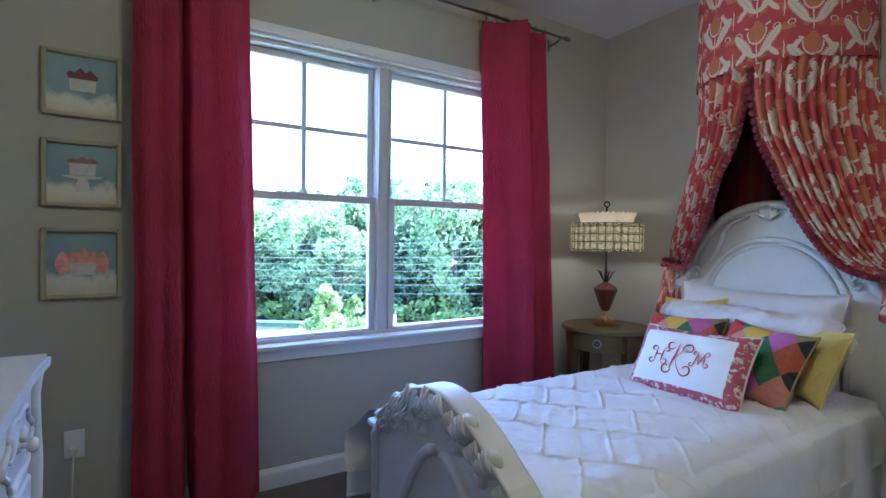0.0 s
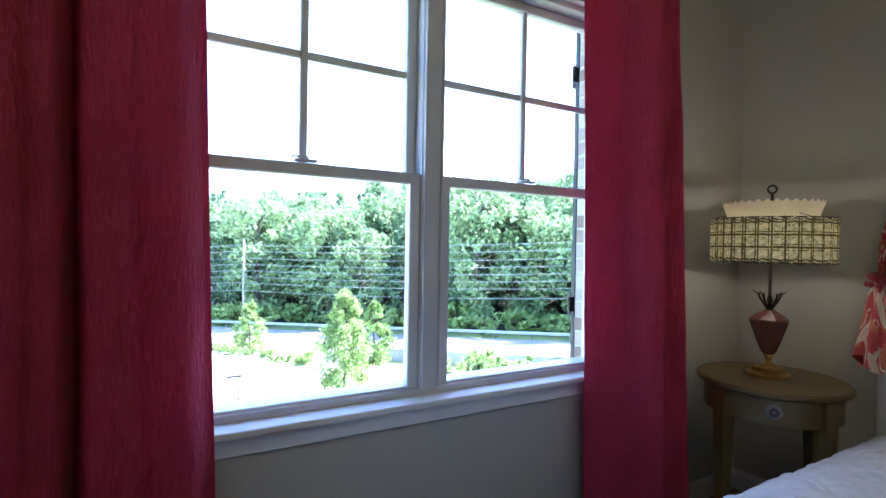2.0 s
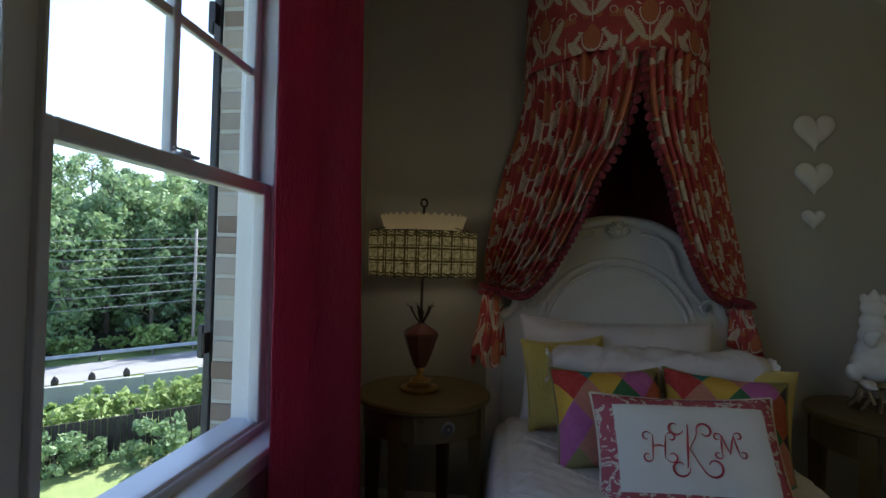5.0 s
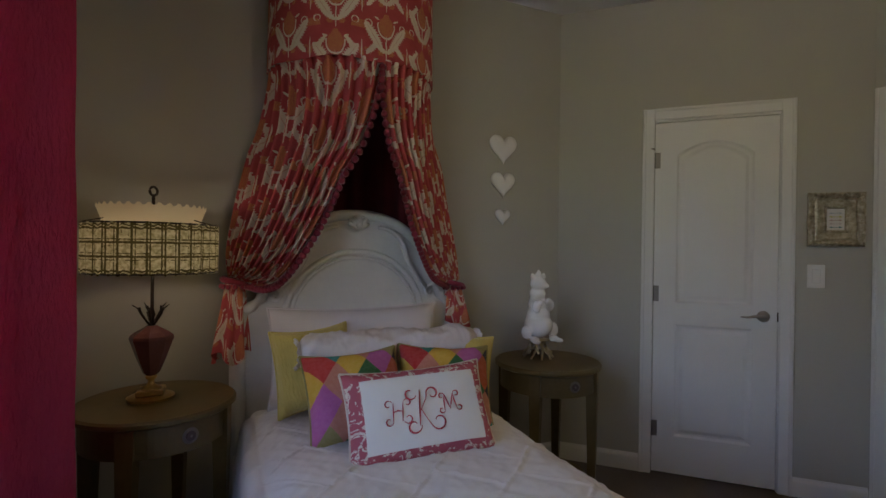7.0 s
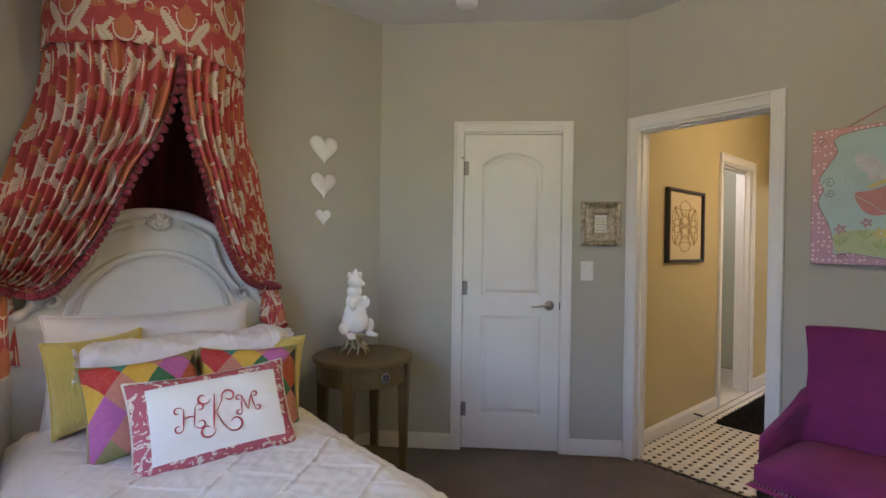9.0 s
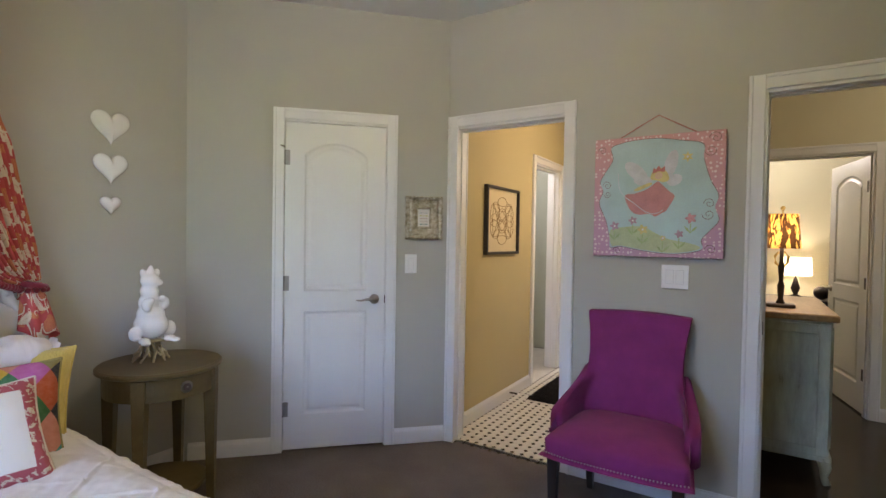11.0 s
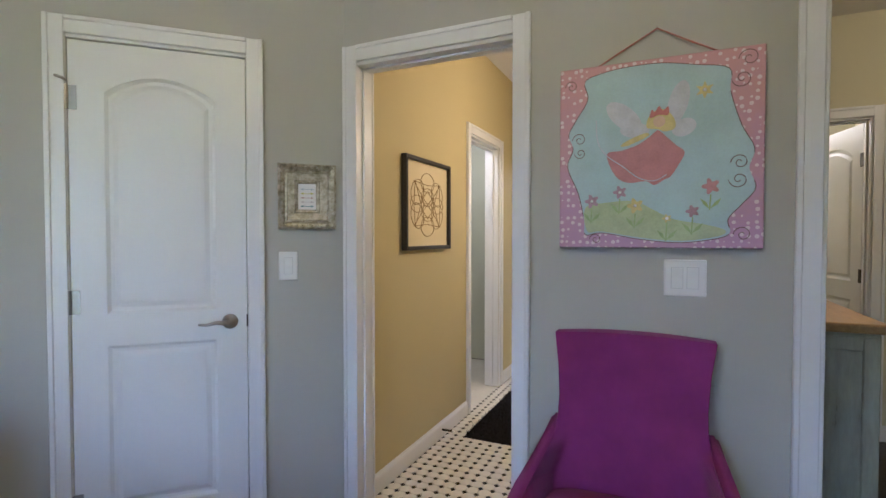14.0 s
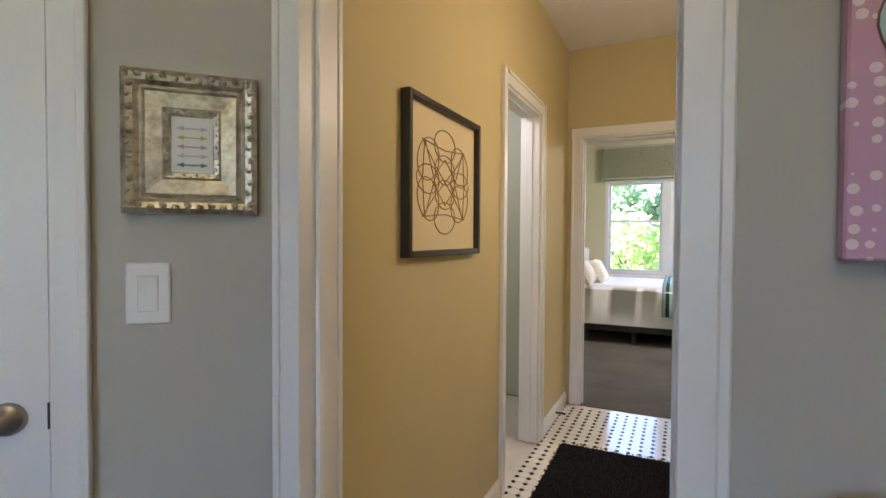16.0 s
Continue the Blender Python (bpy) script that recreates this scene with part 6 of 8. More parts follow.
# ---- porcelain figurine (one plain glazed mesh on a gilt stand) ----
fig = thing("figurine", pose(3.60, 1.90, 0.715) @ Matrix.Diagonal((1.04, 1.04, 0.94, 1)), "glossy white porcelain animal figurine on a gilt branch stand", "figurine")
bm = bmesh.new()
for c, r, s in (((0, 0, 0.185), 0.074, 1.0), ((0.0, 0.0, 0.235), 0.062, 1.1), ((0.0, 0.004, 0.30), 0.050, 1.1), ((-0.005, 0.01, 0.36), 0.042, 1.0), ((-0.012, 0.010, 0.415), 0.043, 0.92), ((-0.034, -0.016, 0.405), 0.021, 0.8), ((-0.058, -0.055, 0.115), 0.026, 0.75), ((-0.085, -0.068, 0.108), 0.022, 0.6), ((-0.058, 0.058, 0.115), 0.026, 0.75), ((-0.080, 0.062, 0.106), 0.022, 0.6), ((-0.015, -0.078, 0.155), 0.030, 1.5), ((-0.015, 0.078, 0.150), 0.028, 1.4), ((-0.050, -0.035, 0.300), 0.022, 1.6), ((-0.060, -0.02, 0.325), 0.017, 1.0), ((-0.050, 0.045, 0.295), 0.022, 1.6), ((-0.062, 0.032, 0.318), 0.017, 1.0), ((-0.006, -0.024, 0.455), 0.013, 1.8), ((-0.006, 0.042, 0.455), 0.013, 1.8), ((-0.01, 0.008, 0.462), 0.018, 1.3), ((-0.01, 0.008, 0.482), 0.010, 1.4)):
    ball(bm, c, r, 16, s)
fb_ = part("body", bm, PORCELAIN, fig, smooth=True)
rm = fb_.modifiers.new("blend", "REMESH")
rm.mode, rm.voxel_size, rm.use_smooth_shade = "VOXEL", 0.005, True
sm = fb_.modifiers.new("soften", "SMOOTH")
sm.iterations, sm.factor = 6, 0.6
bm = boxes(((-0.045, -0.045, 0.098), (0.045, 0.045, 0.108)))
for k in range(9):
    a = k * math.tau / 9
    tube(bm, [(0.03 * math.cos(a), 0.03 * math.sin(a), 0.10), (0.045 * math.cos(a + 0.3), 0.045 * math.sin(a + 0.3), 0.055), (0.078 * math.cos(a), 0.078 * math.sin(a), 0.004)], [0.009, 0.008, 0.005], 6)
    tube(bm, [(0.045 * math.cos(a + 0.3), 0.045 * math.sin(a + 0.3), 0.055), (0.07 * math.cos(a + 0.5), 0.07 * math.sin(a + 0.5), 0.035)], 0.005, 5)
part("stand", bm, plain("pale_gilt", (0.62, 0.54, 0.34), 0.3, 0.6), fig, "pale gilt branch stand", smooth=True)

# ---- three wall hearts ----
for cz, s in ((1.872, 0.092), (1.663, 0.082), (1.474, 0.050)):
    bm = bmesh.new()
    out = []
    for k in range(40):
        a = k * math.tau / 40
        x = 16 * math.sin(a) ** 3
        z = 13 * math.cos(a) - 5 * math.cos(2 * a) - 2 * math.cos(3 * a) - math.cos(4 * a)
        out.append((x / 16 * s, (z + 2) / 15.5 * s))
    rings = []
    for g, d in ((1.0, 0.0), (1.0, 0.008), (0.9, 0.018), (0.6, 0.026), (0.25, 0.029)):
        rings.append([bm.verts.new((-d, x * g, z * g)) for x, z in out])
    for p, q in zip(rings, rings[1:]):
        for k in range(40):
            bm.faces.new((p[k], p[(k + 1) % 40], q[(k + 1) % 40], q[k]))
    bm.faces.new(rings[-1]), bm.faces.new(rings[0][::-1])
    ob = part("wall_heart", bm, PORCELAIN, smooth=True)
    ob.matrix_world = pose(XH, 1.935, cz)
    tagged(ob, "small white heart on the wall" if s < 0.06 else "white glazed heart hanging on the wall", "wall heart", "three hearts in a row")


# ---- switches, outlet, smoke detector ----
def switch(m, gangs, label, sz=(0.078, 0.122)):
    w, h = sz[0] + (gangs - 1) * 0.050, sz[1]
    ob = thing("light_switch", m, label, "light switch")
    part("cover_plate", boxes(((-w / 2, 0, -h / 2), (w / 2, 0.006, h / 2)), bevel=0.003), PLASTIC, ob)
    for k in range(gangs):
        x = (k - (gangs - 1) / 2) * 0.047
        bm = bmesh.new()
        prism(bm, [(0.004, -0.034), (0.0085, -0.034), (0.0078, 0.0), (0.011, 0.034), (0.004, 0.034)], x - 0.0165, x + 0.0165, "x")
        part("rocker", bm, PLASTIC, ob)
        # thin greyer plate that paints the shade in the gap round the rocker
        part("bezel", boxes(((x - 0.0185, 0.0055, -0.036), (x + 0.0185, 0.0066, 0.036))), plain("shaded_plastic_gap", (0.60, 0.60, 0.59), 0.6), ob)
        for z in (-0.048, 0.048):
            b2 = lathe(bmesh.new(), [(0.003, 0), (0.003, 0.001)], 8)
            bmesh.ops.rotate(b2, verts=b2.verts[:], cent=(0, 0, 0), matrix=Matrix.Rotation(radians(-90), 3, "X"))
            bmesh.ops.translate(b2, verts=b2.verts[:], vec=(x, 0.006, z))
            part("screw", b2, PLASTIC, ob)
    return ob


switch(DIAG @ Matrix.Translation((0.240, 0, 1.166)), 1, "white single rocker light switch under the silver frame")
switch(pose(1.453, YS, 1.154), 2, "white double rocker light switch under the canvas")
outlet = thing("wall_outlet", pose(0.752, YN, 0.382, 0, 0, 180), "white wall outlet with a plugged-in white cord", "wall outlet")
part("cover_plate", boxes(((-0.036, 0, -0.058), (0.036, 0.006, 0.058)), bevel=0.003), PLASTIC, outlet)
part("plug", boxes(((-0.014, 0.006, -0.036), (0.014, 0.036, -0.008)), bevel=0.005), PLASTIC, outlet)
part("cord", tube(bmesh.new(), [(0, 0.03, -0.03), (0.002, 0.034, -0.09), (0.006, 0.022, -0.2), (0.0, 0.02, -0.3), (-0.02, 0.03, -0.372)], 0.0035, 6), PLASTIC, outlet, smooth=True)
sd = part("smoke_detector", lathe(bmesh.new(), [(0.062, 0), (0.064, -0.008), (0.060, -0.028), (0.045, -0.036), (0.012, -0.038)], 28), PLASTIC, smooth=True)
sd.matrix_world = pose(3.33, 1.34, H)
tagged(sd, "round white smoke detector on the ceiling", "smoke detector")
fx = thing("ceiling_light", pose(1.75, 2.1, H), "flush round ceiling light of the bedroom", "ceiling light")
part("pan", lathe(bmesh.new(), [(0.10, 0), (0.11, -0.02), (0.09, -0.03)], 28), NICKEL, fx)

# ---- silver frame with a small print ----
n = Nodes("antique_silver_leaf", 0.42, 0.85)
co = n.coord()
n.set("Base Color", n.ramp(n.noise(co, 40, 5), (0.25, (0.22, 0.19, 0.12)), (0.5, (0.50, 0.455, 0.35)), (0.75, (0.72, 0.69, 0.59))))
n.bump(n.noise(co, 90, 3), 0.3, 0.003)
SILVER = n.mat


def ornate_frame(m, w, h):
    ob = thing("picture_frame", m, "ornate antique silver frame with a small arrow print", "picture frame")
    bm = bmesh.new()
    prof = [(0.0, 0.0), (0.0, 0.022), (0.010, 0.030), (0.022, 0.027), (0.030, 0.017), (0.036, 0.020), (0.040, 0.014), (0.068, 0.011), (0.072, 0.016), (0.080, 0.014), (0.084, 0.006)]
    for a, b in zip(prof, prof[1:]):
        rows = [[bm.verts.new((sx * (w / 2 - e[0]), e[1], sz * (h / 2 - e[0]))) for sx, sz in ((-1, -1), (1, -1), (1, 1), (-1, 1))] for e in (a, b)]
        for k in range(4):
            bm.faces.new((rows[0][k], rows[0][(k + 1) % 4], rows[1][(k + 1) % 4], rows[1][k]))
    part("moulding", bm, SILVER, ob)
    for inset, step, r, dep in ((0.014, 0.021, 0.0105, 0.027), (0.076, 0.011, 0.0045, 0.015)):
        bm = bmesh.new()
        for sx, L, vert in ((-1, h, 1), (1, h, 1), (-1, w, 0), (1, w, 0)):
            half = L / 2 - inset
            cnt = int(2 * half / step)
            for k in range(cnt + 1):
                t = -half + 2 * half * k / cnt
                off = (w if vert else h) / 2 - inset
                c = (sx * off, dep, t) if vert else (t, dep, sx * off)
                d = 0.0045 * (1 if k % 2 else -1)
                c2 = (c[0] + d, c[1], c[2] + step * 0.55) if vert else (c[0] + step * 0.55, c[1], c[2] + d)
                tube(bm, [c, ((c[0] + c2[0]) / 2, c[1] + r * 0.4, (c[2] + c2[2]) / 2), c2], [r * 0.3, r * 0.75, r * 0.3], 6)
        part("beading", bm, SILVER, ob, smooth=True)
    part("print", boxes(((-w / 2 + 0.082, 0.002, -h / 2 + 0.082), (w / 2 - 0.082, 0.006, h / 2 - 0.082))), plain("white_print_paper", (0.74, 0.73, 0.72), 0.7, var=0.02), ob)
    cols = ((0.45, 0.5, 0.55), (0.55, 0.52, 0.12), (0.5, 0.36, 0.34), (0.55, 0.5, 0.5), (0.10, 0.26, 0.27), (0.55, 0.45, 0.48))
    for k, c in enumerate(cols):
        z = h / 2 - 0.082 - 0.025 - k * 0.0182
        L = w / 2 - 0.094
        bm = boxes(((-L, 0.0062, z - 0.0012), (L, 0.0072, z + 0.0012)))
        for s in (-1, 1):
            prism(bm, [(s * L, z), (s * (L - 0.012), z + 0.005), (s * (L - 0.012), z - 0.005)], 0.0062, 0.0074)
        part("arrow", bm, plain("print_ink", c, 0.8, var=0.1), ob)
    return ob


ornate_frame(DIAG @ Matrix.Translation((0.160, 0, 1.463)), 0.243, 0.278)

# ---- painted canvas with a hanging cord ----
cx0, cx1, cz0, cz1 = 1.238, 1.860, 1.254, 1.880
cw, ch = cx1 - cx0, cz1 - cz0
art = thing("canvas_painting", pose((cx0 + cx1) / 2, YS + 0.002, (cz0 + cz1) / 2), "canvas painting of a flying figure over flowers, pink dotted border", "painting")
n = Nodes("pink_dotted_paint", 0.7)
co = n.coord()
d, _ = n.voronoi(n.scaled(co, (1, 0.0, 1)), 47)
d.node.inputs["Randomness"].default_value = 0.42
broad = n.xyz(co)[2]
base = n.ramp(n.m("ADD", n.m("MULTIPLY", broad, 1.3), n.m("MULTIPLY", n.noise(co, 30, 3), 0.6)), (0.0, (0.55, 0.33, 0.47)), (0.6, (0.62, 0.34, 0.35)))
n.set("Base Color", n.mix(n.m("LESS_THAN", d, 0.31), base, (0.76, 0.64, 0.66)))
n.bump(n.noise(co, 150, 3), 0.3, 0.002)
PINKDOT = n.mat


def paint(name, color, var=0.25, scale=18.0):
    return plain(name, color, 0.7, var=var, scale=scale, grain=140, bump=0.3)


part("canvas", boxes(((-cw / 2, 0, -ch / 2), (cw / 2, 0.032, ch / 2)), bevel=0.003), PINKDOT, art)


def plate(name, outline, y, material, t=0.0012):
    part(name, prism(bmesh.new(), outline, y, y + t), material, art)




def im(p):
    """A spot of the canvas from shares of its width and height, as one faces it."""
    return ((0.5 - p[0]) * cw, (0.5 - p[1]) * ch)


def smooth_loop(pts, per=5):
    """A closed soft outline through a few hand-set shares of the canvas."""
    n = len(pts)
    out = []
    for k in range(n):
        p = [Vector(pts[(k + i) % n]) for i in (-1, 0, 1, 2)]
        for j in range(per):
            f = j / per
            out.append(im(0.5 * ((2 * p[1]) + (p[2] - p[0]) * f + (2 * p[0] - 5 * p[1] + 4 * p[2] - p[3]) * f * f + (3 * p[1] - p[0] - 3 * p[2] + p[3]) * f ** 3)))
    return out


field = smooth_loop([(0.138, 0.08), (0.236, 0.043), (0.367, 0.028), (0.53, 0.03), (0.695, 0.062), (0.843, 0.10), (0.85, 0.213), (0.90, 0.385), (0.957, 0.505), (0.935, 0.60), (0.964, 0.70), (0.90, 0.785), (0.846, 0.853), (0.855, 0.92), (0.80, 0.95), (0.63, 0.972), (0.433, 0.955), (0.236, 0.92), (0.145, 0.93), (0.138, 0.85), (0.105, 0.70), (0.045, 0.55), (0.075, 0.45), (0.05, 0.37), (0.09, 0.29), (0.154, 0.18)])
plate("painted_sky", field, 0.032, paint("pale_teal_paint", (0.44, 0.59, 0.61), 0.12, 5))
plate("painted_meadow", smooth_loop([(0.145, 0.78), (0.25, 0.755), (0.40, 0.75), (0.50, 0.80), (0.60, 0.85), (0.75, 0.88), (0.835, 0.91), (0.80, 0.94), (0.63, 0.963), (0.433, 0.946), (0.236, 0.912), (0.155, 0.91)]), 0.0333, paint("spring_green_paint", (0.48, 0.56, 0.33), 0.18, 14))
plate("painted_dress", smooth_loop([(0.505, 0.385), (0.525, 0.385), (0.565, 0.425), (0.605, 0.465), (0.645, 0.505), (0.615, 0.57), (0.580, 0.625), (0.550, 0.640), (0.50, 0.668), (0.460, 0.645), (0.367, 0.65), (0.30, 0.605), (0.258, 0.49), (0.335, 0.475), (0.415, 0.45), (0.47, 0.415)], 4), 0.0345, paint("coral_paint", (0.54, 0.25, 0.25), 0.18, 14))
WINGP = paint("pale_pink_paint", (0.58, 0.59, 0.64), 0.15, 20)
for wing, (cx, cz, rx, rz, tilt) in enumerate(((0.345, 0.295, 0.115, 0.055, 0.75), (0.40, 0.37, 0.075, 0.040, 0.1), (0.612, 0.245, 0.048, 0.115, 0.25), (0.640, 0.375, 0.060, 0.045, -0.4))):
    c, s_ = math.cos(tilt), math.sin(tilt)
    plate("painted_wing", [im((cx + rx * math.cos(t) * c - rz * math.sin(t) * s_, cz + rx * math.cos(t) * s_ + rz * math.sin(t) * c)) for t in np.linspace(0, math.tau, 25)[:-1]], 0.0334 + 0.0003 * wing, WINGP, 0.0006)
GOLDP = paint("warm_yellow_paint", (0.64, 0.55, 0.24), 0.2, 24)
plate("painted_hair", smooth_loop([(0.46, 0.36), (0.475, 0.30), (0.53, 0.27), (0.585, 0.31), (0.60, 0.37), (0.555, 0.39), (0.515, 0.375)]), 0.0346, GOLDP)
plate("painted_face", [im((0.522 + 0.030 * math.cos(t), 0.335 + 0.030 * math.sin(t))) for t in np.linspace(0, math.tau, 17)[:-1]], 0.0358, paint("peach_paint", (0.66, 0.48, 0.34), 0.1))
plate("painted_cap", smooth_loop([(0.475, 0.315), (0.485, 0.27), (0.50, 0.285), (0.52, 0.255), (0.54, 0.28), (0.565, 0.26), (0.565, 0.305), (0.52, 0.30)], 3), 0.0368, paint("rose_paint", (0.54, 0.20, 0.18), 0.2))
plate("painted_arm", smooth_loop([(0.45, 0.39), (0.36, 0.425), (0.33, 0.45), (0.37, 0.45), (0.47, 0.405)], 3), 0.0342, GOLDP)
plate("painted_star", [im((0.734 + (0.045 if k % 2 else 0.022) * math.cos(k * math.pi / 6), 0.195 + (0.045 if k % 2 else 0.022) * math.sin(k * math.pi / 6))) for k in range(12)], 0.0346, GOLDP)
part("gem", ball(bmesh.new(), (im((0.734, 0.195))[0], 0.037, im((0.734, 0.195))[1]), 0.006, 8), PORCELAIN, art)
FLOWER = paint("dusky_pink_flower_paint", (0.46, 0.30, 0.38), 0.25)
ROSE = paint("soft_rose_paint", (0.56, 0.28, 0.30), 0.25)
LEAFP = paint("leaf_green_paint", (0.36, 0.48, 0.22))
for fx_, fz, r, m_, gem in ((0.18, 0.745, 0.024, FLOWER, True), (0.328, 0.70, 0.022, FLOWER, True), (0.407, 0.775, 0.026, GOLDP, True), (0.564, 0.845, 0.014, GOLDP, True), (0.767, 0.685, 0.026, ROSE, False), (0.685, 0.81, 0.020, FLOWER, False)):
    ox, oz = im((fx_, fz))
    plate("painted_flower", [(ox + r * (0.8 + 0.25 * math.cos(5 * t)) * math.cos(t), oz + r * (0.8 + 0.25 * math.cos(5 * t)) * math.sin(t)) for t in np.linspace(0, math.tau, 31)[:-1]], 0.0352, m_)
    if gem:
        part("gem", ball(bmesh.new(), (ox, 0.037, oz), 0.0055, 8), PORCELAIN, art)
    plate("painted_stalk", [(ox - 0.002, oz - r), (ox + 0.002, oz - r), (ox + 0.005, oz - 0.075), (ox + 0.001, oz - 0.075)], 0.0349, LEAFP)
    for sx in (-1, 1):
        plate("painted_leaf", [(ox + 0.003, oz - 0.072), (ox + sx * 0.020, oz - 0.058), (ox + sx * 0.030, oz - 0.038), (ox + sx * 0.012, oz - 0.050)][::sx], 0.0347, LEAFP)
LINE = paint("dark_line_paint", (0.22, 0.13, 0.13))
bm = bmesh.new()
loop = [*field, field[0]]
for a0, a1 in ((0, 28), (30, 42), (48, 64), (66, 92), (96, 112), (114, 130)):
    tube(bm, [(x, 0.0338, z) for x, z in loop[a0:a1]], 0.0014, 5)
for fx_, fz, r, side in ((0.11, 0.40, 0.024, 1), (0.115, 0.475, 0.020, -1), (0.895, 0.57, 0.026, 1), (0.89, 0.655, 0.028, -1), (0.90, 0.155, 0.030, -1), (0.93, 0.06, 0.030, 1), (0.065, 0.10, 0.022, 1), (0.20, 0.955, 0.020, 1), (0.91, 0.93, 0.026, 1)):
    ox, oz = im((fx_, fz))
    tube(bm, [(ox + r * (1 - 0.85 * t) * math.cos(side * 9 * t), 0.0338, oz + r * (1 - 0.85 * t) * math.sin(side * 9 * t)) for t in np.linspace(0, 1, 24)], 0.0014, 5)
part("painted_scroll", bm, LINE, art)
swirl = [im(p) for p in ((0.20, 0.30), (0.21, 0.42), (0.26, 0.50), (0.34, 0.56), (0.42, 0.625), (0.50, 0.645), (0.56, 0.615))]
part("painted_ribbon", tube(bmesh.new(), [(*(lambda q: (q.x, 0.0358, q.y))(spline(swirl, k / 30)),) for k in range(31)], 0.0018, 5), WINGP, art)
bm = tube(bmesh.new(), [(-0.19, 0.020, ch / 2 - 0.004), (-0.08, 0.012, ch / 2 + 0.060), (-0.004, 0.008, ch / 2 + 0.106), (0.08, 0.012, ch / 2 + 0.060), (0.19, 0.020, ch / 2 - 0.004)], 0.003, 6)
part("hanging_cord", bm, cloth("dusty_pink_ribbon", (0.45, 0.20, 0.18)), art)
part("nail", tube(bmesh.new(), [(-0.004, 0.0, ch / 2 + 0.109), (-0.004, 0.014, ch / 2 + 0.109)], 0.003, 6), NICKEL, art)

# ---- plum chair ----
chair = thing("side_chair", pose(1.612, YS + 0.03, 0), "plum upholstered side chair with curved arms and nailhead trim", "chair")


def chair_back(u, w, side):
    """Curved shell: back and wings that sweep down into the arms."""
    a = 2 * u - 1
    half = float(np.interp(w, (0, 0.12, 0.25, 0.36, 0.48, 0.62, 0.8, 1), (0.298, 0.290, 0.262, 0.236, 0.225, 0.224, 0.233, 0.251)))
    e = abs(a) ** 3
    z = 0.43 + (0.540 - 0.012 * a * a) * w
    arm = max(0, 1 - w / 0.42) ** 0.9
    y = 0.085 - 0.055 * w + 0.10 * e * (1 - w) + 0.33 * arm * max(0, (abs(a) - 0.80) / 0.20) ** 1.4
    x = half * a
    tz = z - 0.0
    th = 0.038
    return (x, y + (th if side > 0 else -th) * (1 - 0.3 * e) + 0.0, tz)


verts, faces = [], []
for side in (1, -1):
    o = len(verts)
    vv, ff = sheet(44, 30, lambda u, w: chair_back(u, w, side))
    verts += vv
    faces += [tuple(o + i for i in (q[::-1] if side == 1 else q)) for q in ff]
NU, NV = 44, 30
border = [i for i in range(NU)] + [j * NU + NU - 1 for j in range(1, NV)] + [(NV - 1) * NU + i for i in range(NU - 2, -1, -1)] + [j * NU for j in range(NV - 2, 0, -1)]
off = NU * NV
for k in range(len(border)):
    a, b = border[k], border[(k + 1) % len(border)]
    faces.append((a, b, b + off, a + off))
back = mesh_object("backrest", verts, faces, PLUM, chair, smooth=True)
bv = back.modifiers.new("round", "BEVEL")
bv.width, bv.segments, bv.limit_method, bv.angle_limit = 0.016, 3, "ANGLE", radians(40)
for sx in (-1, 1):
    pts = [(sx * 0.234, 0.075, 0.685), (sx * 0.254, 0.13, 0.622), (sx * 0.276, 0.22, 0.570), (sx * 0.290, 0.32, 0.540), (sx * 0.296, 0.41, 0.520), (sx * 0.292, 0.44, 0.490)]
    bm = bmesh.new()
    rings = []
    for k, (x, y, z) in enumerate(pts):
        wd = (0.022, 0.028, 0.031, 0.033, 0.032, 0.024)[k]
        low = 0.38
        rings.append([bm.verts.new((x + dx * wd, y, zz)) for dx, zz in ((-1, low), (-1, z - 0.02), (-0.6, z), (0.6, z), (1, z - 0.02), (1, low))])
    for p, q in zip(rings, rings[1:]):
        for i in range(6):
            bm.faces.new((p[i], p[(i + 1) % 6], q[(i + 1) % 6], q[i]))
    bm.faces.new(rings[0]), bm.faces.new(rings[-1][::-1])
    bmesh.ops.bevel(bm, geom=list(bm.edges), offset=0.007, segments=2, affect="EDGES")
    part("arm", bm, PLUM, chair, smooth=True)


def seat_point(u, w):
    a, b = 2 * u - 1, w
    half = 0.252 + 0.052 * b
    x = half * a
    y = 0.10 + 0.50 * b - 0.03 * abs(a) ** 3 * b
    z = 0.436 + 0.052 * (1 - a ** 4) * (1 - abs(2 * b - 1) ** 3.5) - 0.006 * b
    return (x, y, z)


v, f = sheet(28, 24, seat_point)
rim = [i for i in range(28)] + [j * 28 + 27 for j in range(1, 24)] + [23 * 28 + i for i in range(26, -1, -1)] + [j * 28 for j in range(22, 0, -1)]
o = len(v)
v += [(v[i][0], v[i][1], 0.345) for i in rim]
f += [(rim[k], o + k, o + (k + 1) % len(rim), rim[(k + 1) % len(rim)]) for k in range(len(rim))]
f.append(tuple(o + k for k in range(len(rim))))
seat = mesh_object("seat", v, f, PLUM, chair, smooth=True)
bv = seat.modifiers.new("round", "BEVEL")
bv.width, bv.segments, bv.limit_method, bv.angle_limit = 0.024, 4, "ANGLE", radians(40)
bm = bmesh.new()
for k in range(44):
    a = -1 + 2 * k / 43
    ball(bm, (0.300 * a, 0.602 - 0.03 * abs(a) ** 3, 0.362), 0.0042, 6)
part("nailhead_trim", bm, NICKEL, seat, "row of silver nailheads")["kind"] = "stuff"
